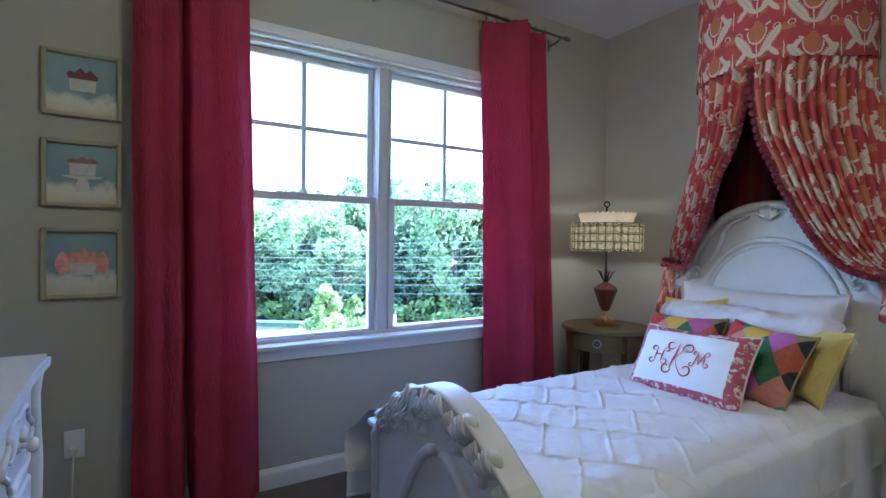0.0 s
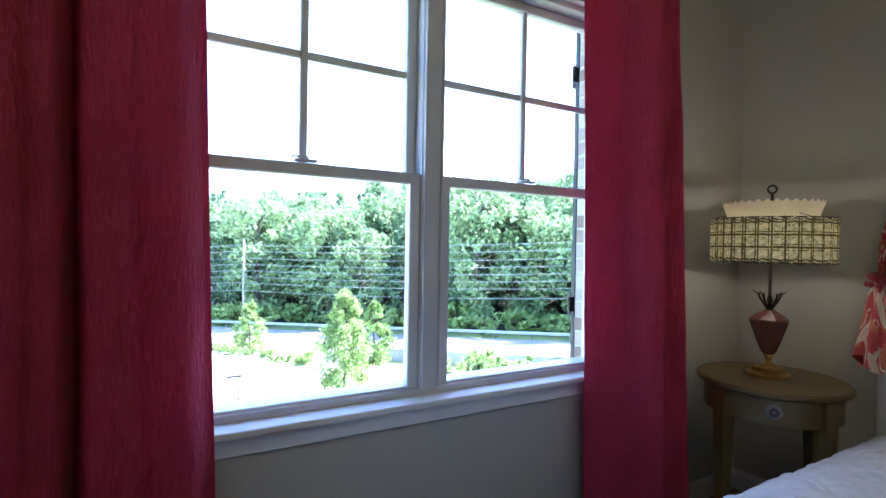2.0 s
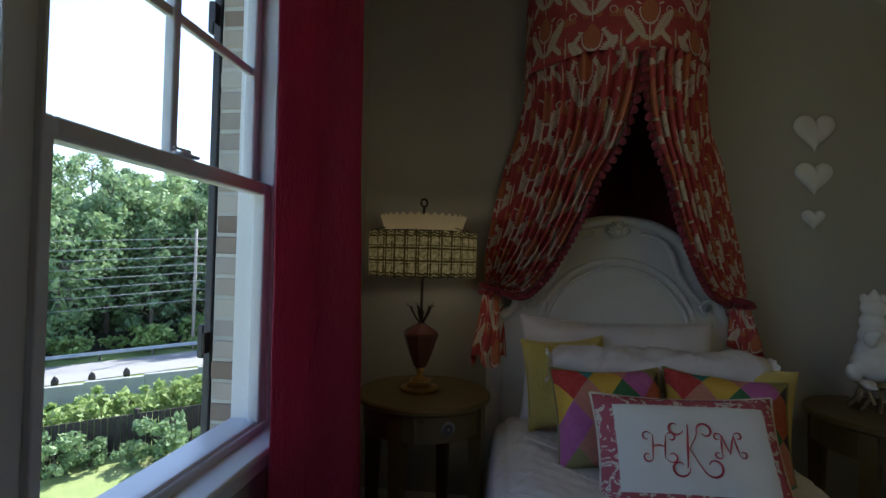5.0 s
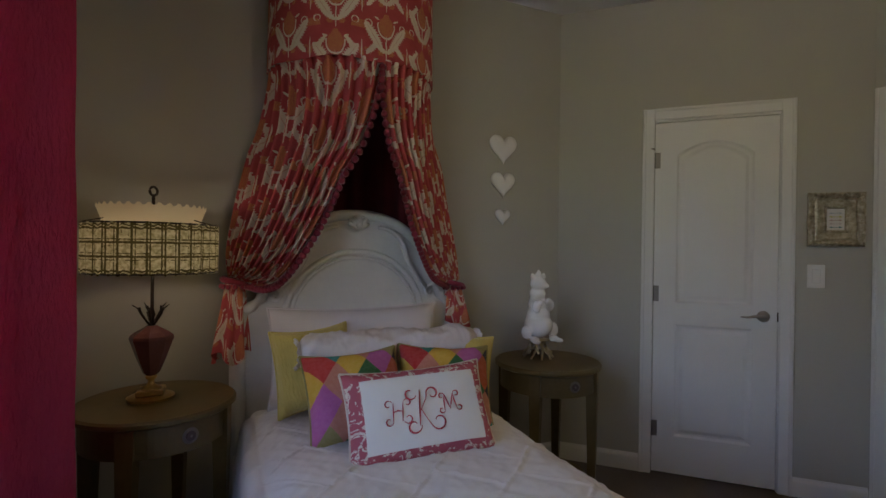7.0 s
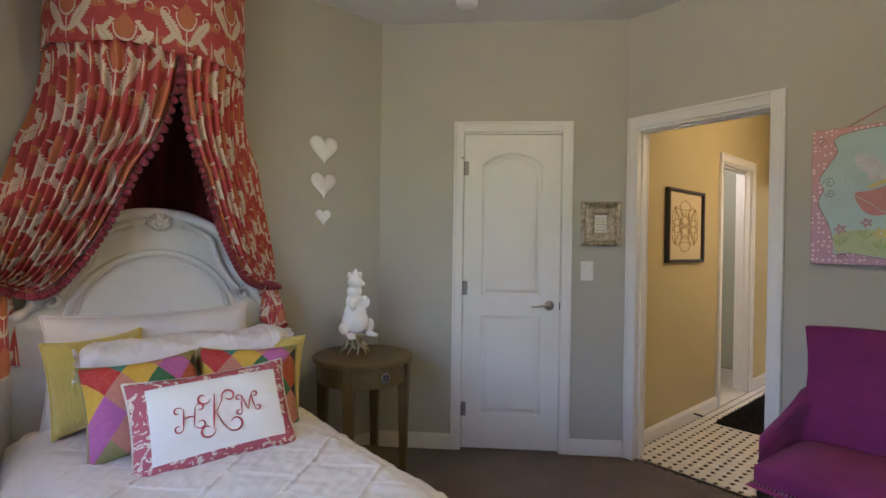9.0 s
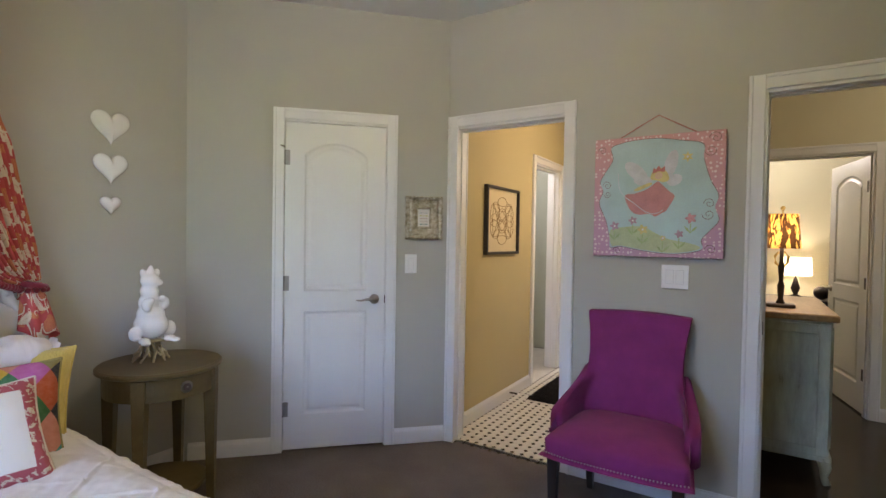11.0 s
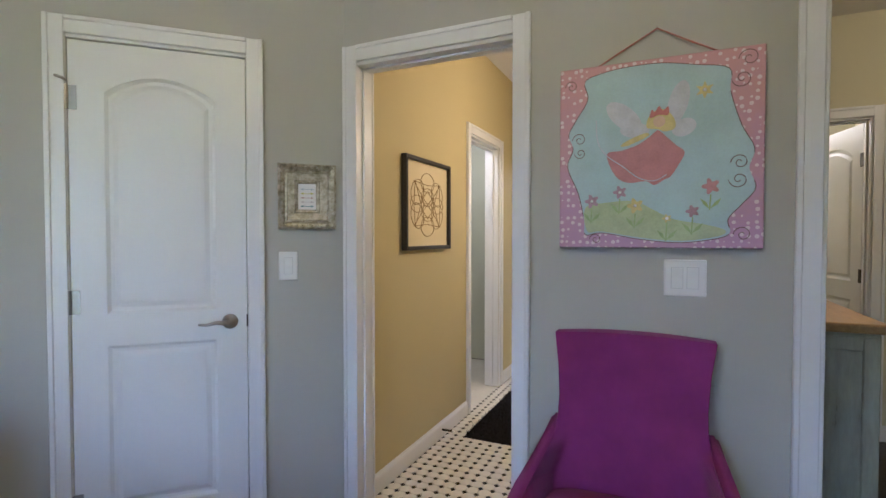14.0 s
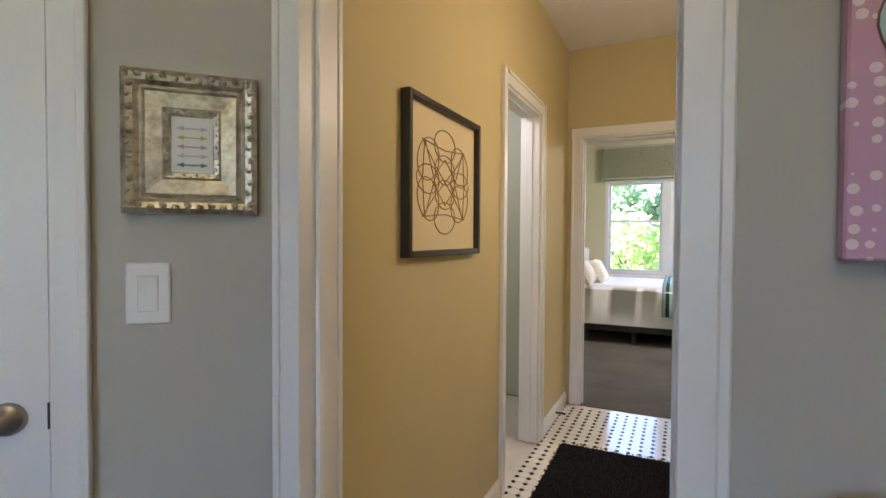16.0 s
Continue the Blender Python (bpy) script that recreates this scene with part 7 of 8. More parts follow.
for x, y, tilt in ((-0.262, 0.545, 0.0), (0.262, 0.545, 0.0), (-0.22, 0.12, -0.06), (0.22, 0.12, -0.06)):
    bm = bmesh.new()
    rings = [[bm.verts.new((x + dx * w, y + tilt * (1 - z / 0.38) + dy * w, z)) for dx, dy in ((-1, -1), (1, -1), (1, 1), (-1, 1))] for z, w in ((0, 0.015), (0.2, 0.02), (0.35, 0.024))]
    for p, q in zip(rings, rings[1:]):
        for i in range(4):
            bm.faces.new((p[i], p[(i + 1) % 4], q[(i + 1) % 4], q[i]))
    bm.faces.new(rings[0][::-1]), bm.faces.new(rings[-1])
    part("leg", bm, BLACKWOOD, chair)

# ---- dresser ----
DX, DY0, DY1, DH = 0.745, 2.02, 3.255, 0.906
dresser = thing("dresser", ONE, "white carved dresser with ornate drawers and glass knobs", "dresser")
CARVED = plain("white_distressed_paint", (0.68, 0.68, 0.68), 0.5, var=0.08, scale=8, grain=40, bump=0.3)
part("body", boxes(((XW + 0.03, DY0, 0.09), (DX - 0.02, DY1, DH - 0.03)), bevel=0.006), CARVED, dresser)
top_out = [(XW + 0.02, DY0 - 0.03), (DX + 0.022, DY0 - 0.03), (DX + 0.03, DY0 + 0.05), (DX + 0.018, DY0 + 0.2), (DX + 0.03, (DY0 + DY1) / 2), (DX + 0.018, DY1 - 0.2), (DX + 0.03, DY1 - 0.05), (DX + 0.022, DY1 + 0.028), (XW + 0.02, DY1 + 0.028)]
bm = prism(bmesh.new(), top_out, DH - 0.03, DH, "z")
bmesh.ops.bevel(bm, geom=list(bm.edges), offset=0.009, segments=2, affect="EDGES")
part("top", bm, CARVED, dresser)
for y in (DY0 + 0.01, DY1 - 0.01):
    part("corner_post", lathe(bmesh.new(), [(0.026, 0.0), (0.020, 0.05), (0.028, 0.10), (0.022, 0.3), (0.028, 0.62), (0.022, 0.80), (0.03, 0.865)], 14, centre=(DX - 0.018, y)), CARVED, dresser, smooth=True)
for row, (z0, z1) in enumerate(((0.64, 0.84), (0.38, 0.61), (0.12, 0.35))):
    for c in range(3):
        w = (DY1 - DY0 - 0.10) / 3
        ya = DY0 + 0.05 + c * w + 0.012
        yb = ya + w - 0.024
        d = part("drawer", boxes(((DX - 0.03, ya, z0), (DX - 0.008, yb, z1)), bevel=0.006), CARVED, dresser)
        ym, zm = (ya + yb) / 2, (z0 + z1) / 2
        bm = bmesh.new()
        loop = [(DX - 0.006, ym + (yb - ya) * 0.42 * math.cos(a) * (1 + 0.10 * math.cos(6 * a)), zm + (z1 - z0) * 0.38 * math.sin(a) * (1 + 0.10 * math.cos(6 * a))) for a in np.linspace(0, math.tau, 60)]
        tube(bm, loop, 0.008, 6)
        for sg in (-1, 1):
            tube(bm, [(DX - 0.006, ym + sg * (0.03 + 0.07 * t), zm + 0.035 * math.sin(5 * t) * (1 - t)) for t in np.linspace(0, 1, 14)], [0.012 - 0.008 * t for t in np.linspace(0, 1, 14)], 6)
        part("carved_border", bm, CARVED, d, smooth=True)
        bm = lathe(bmesh.new(), [(0.006, 0), (0.006, 0.012), (0.017, 0.020), (0.019, 0.028), (0.012, 0.036), (0.003, 0.038)], 10)
        bmesh.ops.rotate(bm, verts=bm.verts[:], cent=(0, 0, 0), matrix=Matrix.Rotation(radians(90), 3, "Y"))
        bmesh.ops.translate(bm, verts=bm.verts[:], vec=(DX - 0.004, ym, zm))
        part("knob", bm, PORCELAIN, d, "glass knob", smooth=True)

# ---- three small framed prints by the curtain ----
PALEGOLD = plain("pale_distressed_gold", (0.40, 0.37, 0.27), 0.5, 0.2, var=0.15, grain=30)
for k, (za, zb, acc) in enumerate(((1.986, 1.721, (0.16, 0.04, 0.05)), (1.628, 1.356, (0.32, 0.14, 0.13)), (1.272, 0.982, (0.62, 0.28, 0.26)))):
    w, h = 0.270, za - zb
    ob = thing("framed_print", pose(0.780, YN, (za + zb) / 2, 0, 0, 180), ("pale gold frame with a print of a dark iced cake on blue", "pale gold frame with a print of a pink iced cake on a stand", "pale gold frame with a print of a pink iced cake on blue")[k], "picture frame", "three prints on the wall")
    part("moulding", bar_frame(bmesh.new(), -w / 2, w / 2, -h / 2, h / 2, 0.018, 0, 0.022, 0.004), PALEGOLD, ob)
    n = Nodes("soft_blue_print", 0.6)
    co = n.coord()
    zc = n.xyz(co)[2]
    n.set("Base Color", n.ramp(n.m("ADD", n.m("MULTIPLY_ADD", zc, 3.2, 0.5), n.m("MULTIPLY", n.m("SUBTRACT", n.noise(co, 22, 3), 0.5), 0.35)), (0.10, (0.52, 0.47, 0.36)), (0.30, (0.60, 0.58, 0.56)), (0.42, (0.20, 0.27, 0.35)), (0.9, (0.22, 0.31, 0.39))))
    part("print", boxes(((-w / 2 + 0.017, 0.004, -h / 2 + 0.017), (w / 2 - 0.017, 0.010, h / 2 - 0.017))), n.mat, ob)
    ink = plain("print_accent", acc, 0.7, var=0.3, scale=30)
    pale = plain("print_white", (0.50, 0.47, 0.48), 0.7, var=0.15, scale=30)
    # each print shows an iced cake, the middle one on a stand
    icing = [(x, (0.035, 0.052, 0.030)[k] + (0.030, 0.016, 0.030)[k] * math.sin(math.pi * (x + 0.055) / 0.11) ** 0.6 * (0.8 + 0.3 * math.sin(x * 170 + k))) for x in np.linspace(-0.0545, 0.0545, 25)]
    base_z = (0.022, 0.042, 0.0)[k]
    part("printed_icing", prism(bmesh.new(), [*icing, (0.045, base_z), (0.0, base_z - 0.006), (-0.045, base_z)][::-1], 0.0104, 0.0112), ink, ob)
    part("printed_cake", prism(bmesh.new(), [(-0.046, base_z), (0.046, base_z), (0.042, base_z - 0.048), (-0.042, base_z - 0.048)][::-1], 0.0114, 0.0120), pale, ob)
    if k == 1:
        part("printed_stand", prism(bmesh.new(), [(-0.068, -0.008), (0.068, -0.008), (0.062, -0.016), (0.016, -0.022), (0.026, -0.075), (-0.026, -0.075), (-0.016, -0.022), (-0.062, -0.016)][::-1], 0.0122, 0.0128), pale, ob)
    if k == 2:
        for sx in (-1, 1):
            part("printed_swag", prism(bmesh.new(), [(sx * (0.062 + 0.028 * math.cos(a)), 0.0 + 0.045 * math.sin(a) * (1 + 0.15 * math.cos(5 * a))) for a in np.linspace(0, math.tau, 25)[:-1]], 0.0106, 0.0110), ink, ob)
    pane = part("glazing", boxes(((-w / 2 + 0.017, 0.015, -h / 2 + 0.017), (w / 2 - 0.017, 0.0165, h / 2 - 0.017))), GLASS, ob)
    pane.visible_shadow = False

# ---- bathroom ----
rugm = carpet_material("black_shag", (0.018, 0.016, 0.018))
rug = tagged(thing("bath_mat", pose(2.375, -1.26, -0.002), "black shaggy bath mat on the tiles", "bath mat"))
v, f = sheet(50, 80, lambda u, w: (-0.315 + 0.63 * u + 0.006 * wobble(w * 30, 1), -0.585 + 1.17 * w + 0.006 * wobble(u * 30, 2), 0.018 + 0.007 * wobble(u * 40, w * 70) if 0 < u < 1 and 0 < w < 1 else 0.001))
mesh_object("backing", v, f, rugm, rug, smooth=True)
rng = random.Random(5)
tv, tf = [], []
for k in range(5200):
    x, y = rng.uniform(-0.31, 0.31), rng.uniform(-0.58, 0.58)
    a = rng.random() * math.tau
    l = rng.uniform(0.008, 0.018)
    o = len(tv)
    tv += [(x - 0.003 * math.sin(a), y + 0.003 * math.cos(a), 0.014), (x + 0.003 * math.sin(a), y - 0.003 * math.cos(a), 0.014), (x + l * math.cos(a), y + l * math.sin(a), 0.034)]
    tf.append((o, o + 1, o + 2))
mesh_object("shag", tv, tf, rugm, rug)["kind"] = "stuff"

pic = thing("framed_line_art", Matrix.Translation((BX1, -0.412, 1.480)) @ Matrix.Rotation(radians(90), 4, "Z"), "dark-framed cream print of interlaced golden circles", "picture frame")
pw, ph = 0.60, 0.53
part("moulding", bar_frame(bmesh.new(), -pw / 2, pw / 2, -ph / 2, ph / 2, 0.022, 0, 0.035, 0.003), BLACKWOOD, pic)
part("print", boxes(((-pw / 2 + 0.02, 0.004, -ph / 2 + 0.02), (pw / 2 - 0.02, 0.012, ph / 2 - 0.02))), plain("cream_print_paper", (0.70, 0.60, 0.38), 0.7, var=0.03), pic)
INK = plain("gold_ink", (0.28, 0.18, 0.07), 0.5, 0.2)
WIDE = 1.68


def ink(name, pts):
    part(name, tube(bmesh.new(), [(WIDE * x, 0.0125, 1.10 * z) for x, z in pts], 0.0024, 5), INK, pic)


def oval(cx, cz, rx, rz, tilt=0.0):
    c, s_ = math.cos(tilt), math.sin(tilt)
    return [(cx + rx * math.cos(t) * c - rz * math.sin(t) * s_, cz + rx * math.cos(t) * s_ + rz * math.sin(t) * c) for t in np.linspace(0, math.tau, 37)]


for sz in (-1, 1):
    ink("inked_circle", oval(0, sz * 0.118, 0.052, 0.052))
    ink("inked_circle", oval(sz * 0.079, 0, 0.050, 0.045))
    ink("inked_circle", oval(0, sz * 0.040, 0.048, 0.048))
    for sx in (-1, 1):
        ink("inked_oval", oval(sx * 0.078, sz * 0.062, 0.046, 0.068, sx * sz * 0.25))
        ink("inked_line", [(sx * 0.105, sz * 0.118), (sx * 0.05, sz * 0.05), (0, 0)])
        ink("inked_line", [(sx * 0.095, sz * 0.120), (sx * 0.04, -sz * 0.03), (0, -sz * 0.075)])
    ink("inked_line", [(-0.105, sz * 0.118), (0, sz * 0.105), (0.105, sz * 0.118)])
    ink("inked_line", [(sz * 0.095, -0.12), (sz * 0.104, 0), (sz * 0.095, 0.12)])
ds = thing("door_stop", pose(BX1 - 0.014, -2.25, 0.05), "small spring door stop on the baseboard", "door stop")
part("spring", tube(bmesh.new(), [(0, 0, 0), (-0.07, 0, 0)], 0.007, 8), BRONZE, ds)
part("tip", tube(bmesh.new(), [(-0.07, 0, 0), (-0.082, 0, 0)], 0.009, 8), PLASTIC, ds)
copy_thing(ds, pose(BX1 - 0.014, -0.62, 0.05))

# ---- far bedroom ----
fb = thing("platform_bed", pose(2.25, -5.95, 0), "dark platform bed with white bedding in the far room", "bed")
part("bed_frame", boxes(((-1.0, -0.86, 0.15), (1.05, 0.86, 0.26)), bevel=0.01), BLACKWOOD, fb)
for x in (-0.9, -0.3, 0.28, 0.84):
    for y in (-0.8, 0.8):
        part("leg", boxes(((x - 0.025, y - 0.025, 0), (x + 0.025, y + 0.025, 0.15)), bevel=0.004), BLACKWOOD, fb)
part("headboard", boxes(((1.05, -0.9, 0.15), (1.13, 0.9, 1.15)), bevel=0.02), cloth("cream_upholstery", (0.6, 0.56, 0.48)), fb)
bd = mesh_object("bedspread", *sheet(60, 40, lambda u, w: (-1.03 + 2.07 * u, (-1 + 2 * w) * 0.89 if 0.06 < w < 0.94 else math.copysign(0.90 + 0.01 * wobble(u * 20, w), w - 0.5), (0.71 + 0.012 * wobble(u * 8, w * 6)) if 0.06 < w < 0.94 else (0.66 if 0.02 < w < 0.98 else 0.235))), QUILT, smooth=True)
bd.matrix_world = pose(2.25, -5.95, 0)
tagged(bd, "white bedspread over the far bed", "bedspread")
tagged(part("mattress_far", boxes(((1.27, -6.80 + 0.05, 0.26), (3.28, -5.12, 0.70)), bevel=0.05, seg=2), QUILT), "white mattress on the far bed", "mattress").name = "mattress"
for k, (x, y) in enumerate(((3.12, -5.36), (3.02, -5.62))):
    pillow("bed_pillow", Matrix.Translation((x, y, 0.845)) @ Matrix.Rotation(radians(-90), 4, "Z") @ Matrix.Rotation(radians(-28), 4, "X"), 0.50, 0.34, 0.17, cloth("cream_pillow_cotton", (0.72, 0.68, 0.60)), "cream pillow at the head of the far bed", 11 + k, group="pillows on the far bed")
n = Nodes("teal_striped_throw", 0.9)
n.set("Base Color", n.ramp(n.m("FRACT", n.m("MULTIPLY", n.xyz(n.coord())[0], 14)), (0.0, (0.02, 0.025, 0.03)), (0.5, (0.03, 0.06, 0.06)), (0.55, (0.25, 0.4, 0.36))))
n.mat.node_tree.nodes["Color Ramp"].color_ramp.interpolation = "CONSTANT" if "Color Ramp" in n.mat.node_tree.nodes else "LINEAR"
th = mesh_object("bed_throw", *sheet(14, 30, lambda u, w: (1.72 + 0.5 * u, -5.2 - 1.5 * w if w > 0.12 else -5.028 + 0.003 * wobble(u * 9, w * 9) - (0.05 if w > 0.09 else 0), 0.735 if w > 0.12 else 0.735 - 0.36 * (1 - w / 0.12))), n.mat, smooth=True)
th.modifiers.new("thickness", "SOLIDIFY").thickness = 0.01
tagged(th, "dark throw with pale teal stripes across the far bed", "throw")
fwin = thing("window_2", ONE, "white double-hung window of the far bedroom", "window", kind="structure")
fr2 = bar_frame(bmesh.new(), FWX0, FWX1, FWZ0, FWZ1, 0.05, FY - 0.10, FY + 0.012, 0.004)
box(fr2, (2.16, FY - 0.10, FWZ0 + 0.05), (2.28, FY + 0.010, FWZ1 - 0.05), 0.004)
part("window_frame", fr2, VINYL, fwin)
for xa, xb in ((FWX0 + 0.05, 2.16), (2.28, FWX1 - 0.05)):
    for za, zb, yy in ((FWZ0 + 0.05, 1.56, FY - 0.05), (1.52, FWZ1 - 0.05, FY - 0.09)):
        part("sash_frame", bar_frame(bmesh.new(), xa, xb, za, zb, 0.035, yy - 0.02, yy + 0.02, 0.003), VINYL, fwin)
        part("pane", boxes(((xa + 0.033, yy - 0.002, za + 0.033), (xb - 0.033, yy + 0.002, zb - 0.033))), GLASS, fwin).visible_shadow = False
part("window_sill", boxes(((FWX0 - 0.05, FY, FWZ0 - 0.03), (FWX1 + 0.05, FY + 0.045, FWZ0)), bevel=0.005), TRIM, fwin)
n = Nodes("patterned_valance_cloth", 0.9)
d, _ = n.voronoi(n.scaled(n.coord(), (1, 0, 0.6)), 62)
n.set("Base Color", n.ramp(d, (0.2, (0.40, 0.37, 0.20)), (0.35, (0.08, 0.09, 0.07)), (0.55, (0.18, 0.18, 0.12))))
vl = thing("window_valance", ONE, "grey-green patterned box valance over the far window", "valance")
part("board", boxes(((1.32, FY, 2.15), (3.10, FY + 0.14, 2.63)), bevel=0.008), n.mat, vl)
bm = bmesh.new()
for z in (2.165, 2.615):
    for k in range(58):
        ball(bm, (1.34 + k * 0.0305, FY + 0.142, z), 0.008, 6)
part("bead_trim", bm, PORCELAIN, vl, "pale bead trim")["kind"] = "stuff"
# greenery outside the far window
tree("garden_tree", pose(3.6, -16.5, -4.75), 6.8, 2.6, 0.12, 0.16, LEAF_YOUNG, 41, "leafy tree outside the far window", "round", 70, 60, 0.2)
tree("garden_tree", pose(6.5, -22, -4.75), 9.5, 3.4, 0.18, 0.2, LEAF, 42, "tall leafy tree outside the far window", "round", 80, 60, 0.15)
tree("garden_tree", pose(1.0, -24, -4.75), 9.0, 3.6, 0.18, 0.2, LEAF_DARK, 43, "tall dark tree outside the far window", "column", 80, 60, 0.1)

# ---- hall: cabinet, lamp, niche, study ----
n = Nodes("distressed_sage_paint", 0.7)
co = n.coord()
wear = n.m("ADD", n.m("MULTIPLY", n.noise(n.scaled(co, (1, 1, 0.2)), 22, 5, 0.7), 0.7), n.m("MULTIPLY", n.noise(co, 5, 3), 0.3))
n.set("Base Color", n.ramp(wear, (0.28, (0.10, 0.075, 0.05)), (0.38, (0.26, 0.28, 0.22)), (0.62, (0.36, 0.39, 0.31)), (0.78, (0.46, 0.47, 0.38))))
n.bump(wear, 0.4, 0.004)
SAGE = n.mat
HONEY = wood("honey_wood_top", (0.20, 0.12, 0.05), (0.38, 0.25, 0.11), 0.35, "y")
cab = thing("distressed_cabinet", ONE, "distressed sage green cabinet with a honey wood top", "cabinet")
CX0, CX1, CY0, CY1 = 0.735, 1.275, -1.30, -0.235
part("body", boxes(((CX0, CY0, 0.14), (CX1, CY1, 0.905)), bevel=0.005), SAGE, cab)
part("top", boxes(((CX0 - 0.03, CY0 - 0.02, 0.905), (CX1 + 0.01, CY1 + 0.02, 0.945)), bevel=0.010, seg=2), HONEY, cab)
part("side_panel", bar_frame(bmesh.new(), CX0 + 0.005, CX1 - 0.005, 0.15, 0.89, 0.055, CY1 - 0.002, CY1 + 0.012, 0.003), SAGE, cab)
part("skirt_moulding", boxes(((CX0 - 0.012, CY0, 0.13), (CX1, CY1 + 0.014, 0.165)), bevel=0.006), SAGE, cab)
for x, y in ((CX0 + 0.015, CY1 - 0.02), (CX1 - 0.03, CY1 - 0.02), (CX0 + 0.015, CY0 + 0.03), (CX1 - 0.03, CY0 + 0.03)):
    part("foot", tube(bmesh.new(), [(x + 0.01, y, 0.15), (x - 0.004, y + 0.004, 0.09), (x + 0.002, y, 0.04), (x - 0.012, y + 0.008, 0.0)], [0.036, 0.030, 0.018, 0.021], 8), SAGE, cab, smooth=True)
for k in range(2):
    part("cabinet_door", boxes(((CX0 - 0.012, CY0 + 0.04 + k * 0.5, 0.19), (CX0, CY0 + 0.52 + k * 0.5, 0.87)), bevel=0.004), SAGE, cab)

n = Nodes("animal_print_shade", 0.8, 0, 0.1)
wv = n.noise(n.scaled(n.coord(), (1, 1, 0.35)), 26, 3, 0.5, 1.8)
PR = n.ramp(wv, (0.50, (0.035, 0.018, 0.008)), (0.56, (0.55, 0.32, 0.08)))
n.set("Base Color", PR)
tr = n.nt.nodes.new("ShaderNodeBsdfTranslucent")
n.put(tr.inputs[0], PR)
mx = n.nt.nodes.new("ShaderNodeMixShader")
mx.inputs[0].default_value = 0.6
n.nt.links.new(n.bsdf.outputs[0], mx.inputs[1]), n.nt.links.new(tr.outputs[0], mx.inputs[2])
n.nt.links.new(mx.outputs[0], n.nt.nodes["Material Output"].inputs[0])
al = thing("buffet_lamp", pose(0.965, -0.50, 0.945), "lit lamp with an animal-print shade on the cabinet", "table lamp")
part("base", boxes(((-0.075, -0.055, 0), (0.075, 0.055, 0.022)), bevel=0.006), BRONZE, al)
part("stem", lathe(bmesh.new(), [(0.026, 0.022), (0.014, 0.05), (0.020, 0.13), (0.011, 0.16), (0.018, 0.25), (0.010, 0.28), (0.010, 0.42)], 14), BRONZE, al, smooth=True)
for sx in (-1, 1):
    part("arm", tube(bmesh.new(), [(0, 0, 0.24), (sx * 0.03, 0.0, 0.27), (sx * 0.035, 0, 0.31), (sx * 0.012, 0, 0.34)], 0.008, 7), GOLD, al, smooth=True)
v, f = sheet(48, 6, lambda u, w: ((0.10 - 0.018 * w) * math.cos(u * math.tau), (0.10 - 0.018 * w) * math.sin(u * math.tau), 0.36 + 0.21 * w))
mesh_object("shade", v, f, n.mat, al, "amber and black animal-print shade", smooth=True)
part("finial", ball(tube(bmesh.new(), [(0, 0, 0.42), (0, 0, 0.60)], 0.005, 8), (0, 0, 0.608), 0.014, 10), GOLD, al, smooth=True)
lamp("buffet_lamp_light", "POINT", pose(0.965, -0.50, 0.945 + 0.46), 0.45, (1.0, 0.7, 0.35), 0.02)

# niche trim and shelves
WHITE = TRIM
nt = thing("shelf_niche", ONE, "arched built-in niche with white trim and shelves", "niche", kind="structure")
bm = bmesh.new()
inner = [(NX1, 0.44), *[(x, z) for x, z in arch[::-1]], (NX0, 0.44)]
outer = [(NX1 + 0.075, 0.33), *[(NX0 - 0.075 + (NX1 - NX0 + 0.15) * k / 16, 2.03 + 0.245 * math.sin(math.pi * k / 16)) for k in range(16, -1, -1)], (NX0 - 0.075, 0.33)]
va = [[bm.verts.new((x, y, z)) for x, z in pts] for pts, y in ((inner, HY - 0.002), (inner, HY + 0.016), (outer, HY + 0.016), (outer, HY))]
for p, q in zip(va, va[1:]):
    for k in range(len(p)):
        j = (k + 1) % len(p)
        bm.faces.new((p[k], p[j], q[j], q[k]))
part("arch_trim", bm, WHITE, nt)
SHELVES = (0.46, 0.815, 1.275, 1.735)
for z in SHELVES:
    part("shelf", boxes(((NX0 + 0.001, HY - 0.30, z - 0.032), (NX1 - 0.001, HY - 0.004, z)), bevel=0.003), WHITE, nt)
rng = random.Random(9)
BOOKC = ((0.20, 0.02, 0.03), (0.05, 0.03, 0.03), (0.12, 0.03, 0.05), (0.03, 0.03, 0.05), (0.16, 0.05, 0.03), (0.25, 0.2, 0.12))


def book(m, w, d, h, color, label, group):
    ob = thing("book", m, label, "book", group)
    c = plain("book_cloth", color, 0.6, var=0.2)
    part("cover", boxes(((0, 0, 0), (w, 0.004, h)), ((0, d - 0.004, 0), (w, d, h)), ((0, 0.004, 0), (0.004, d - 0.004, h)), ((0.004, 0.004, h - 0.004), (w, d - 0.004, h)), bevel=0.001), c, ob)
    part("pages", boxes(((0.005, 0.0045, 0.004), (w - 0.005, d - 0.0045, h - 0.0045))), plain("book_pages", (0.62, 0.56, 0.44), 0.9, var=0.1), ob)
    return ob


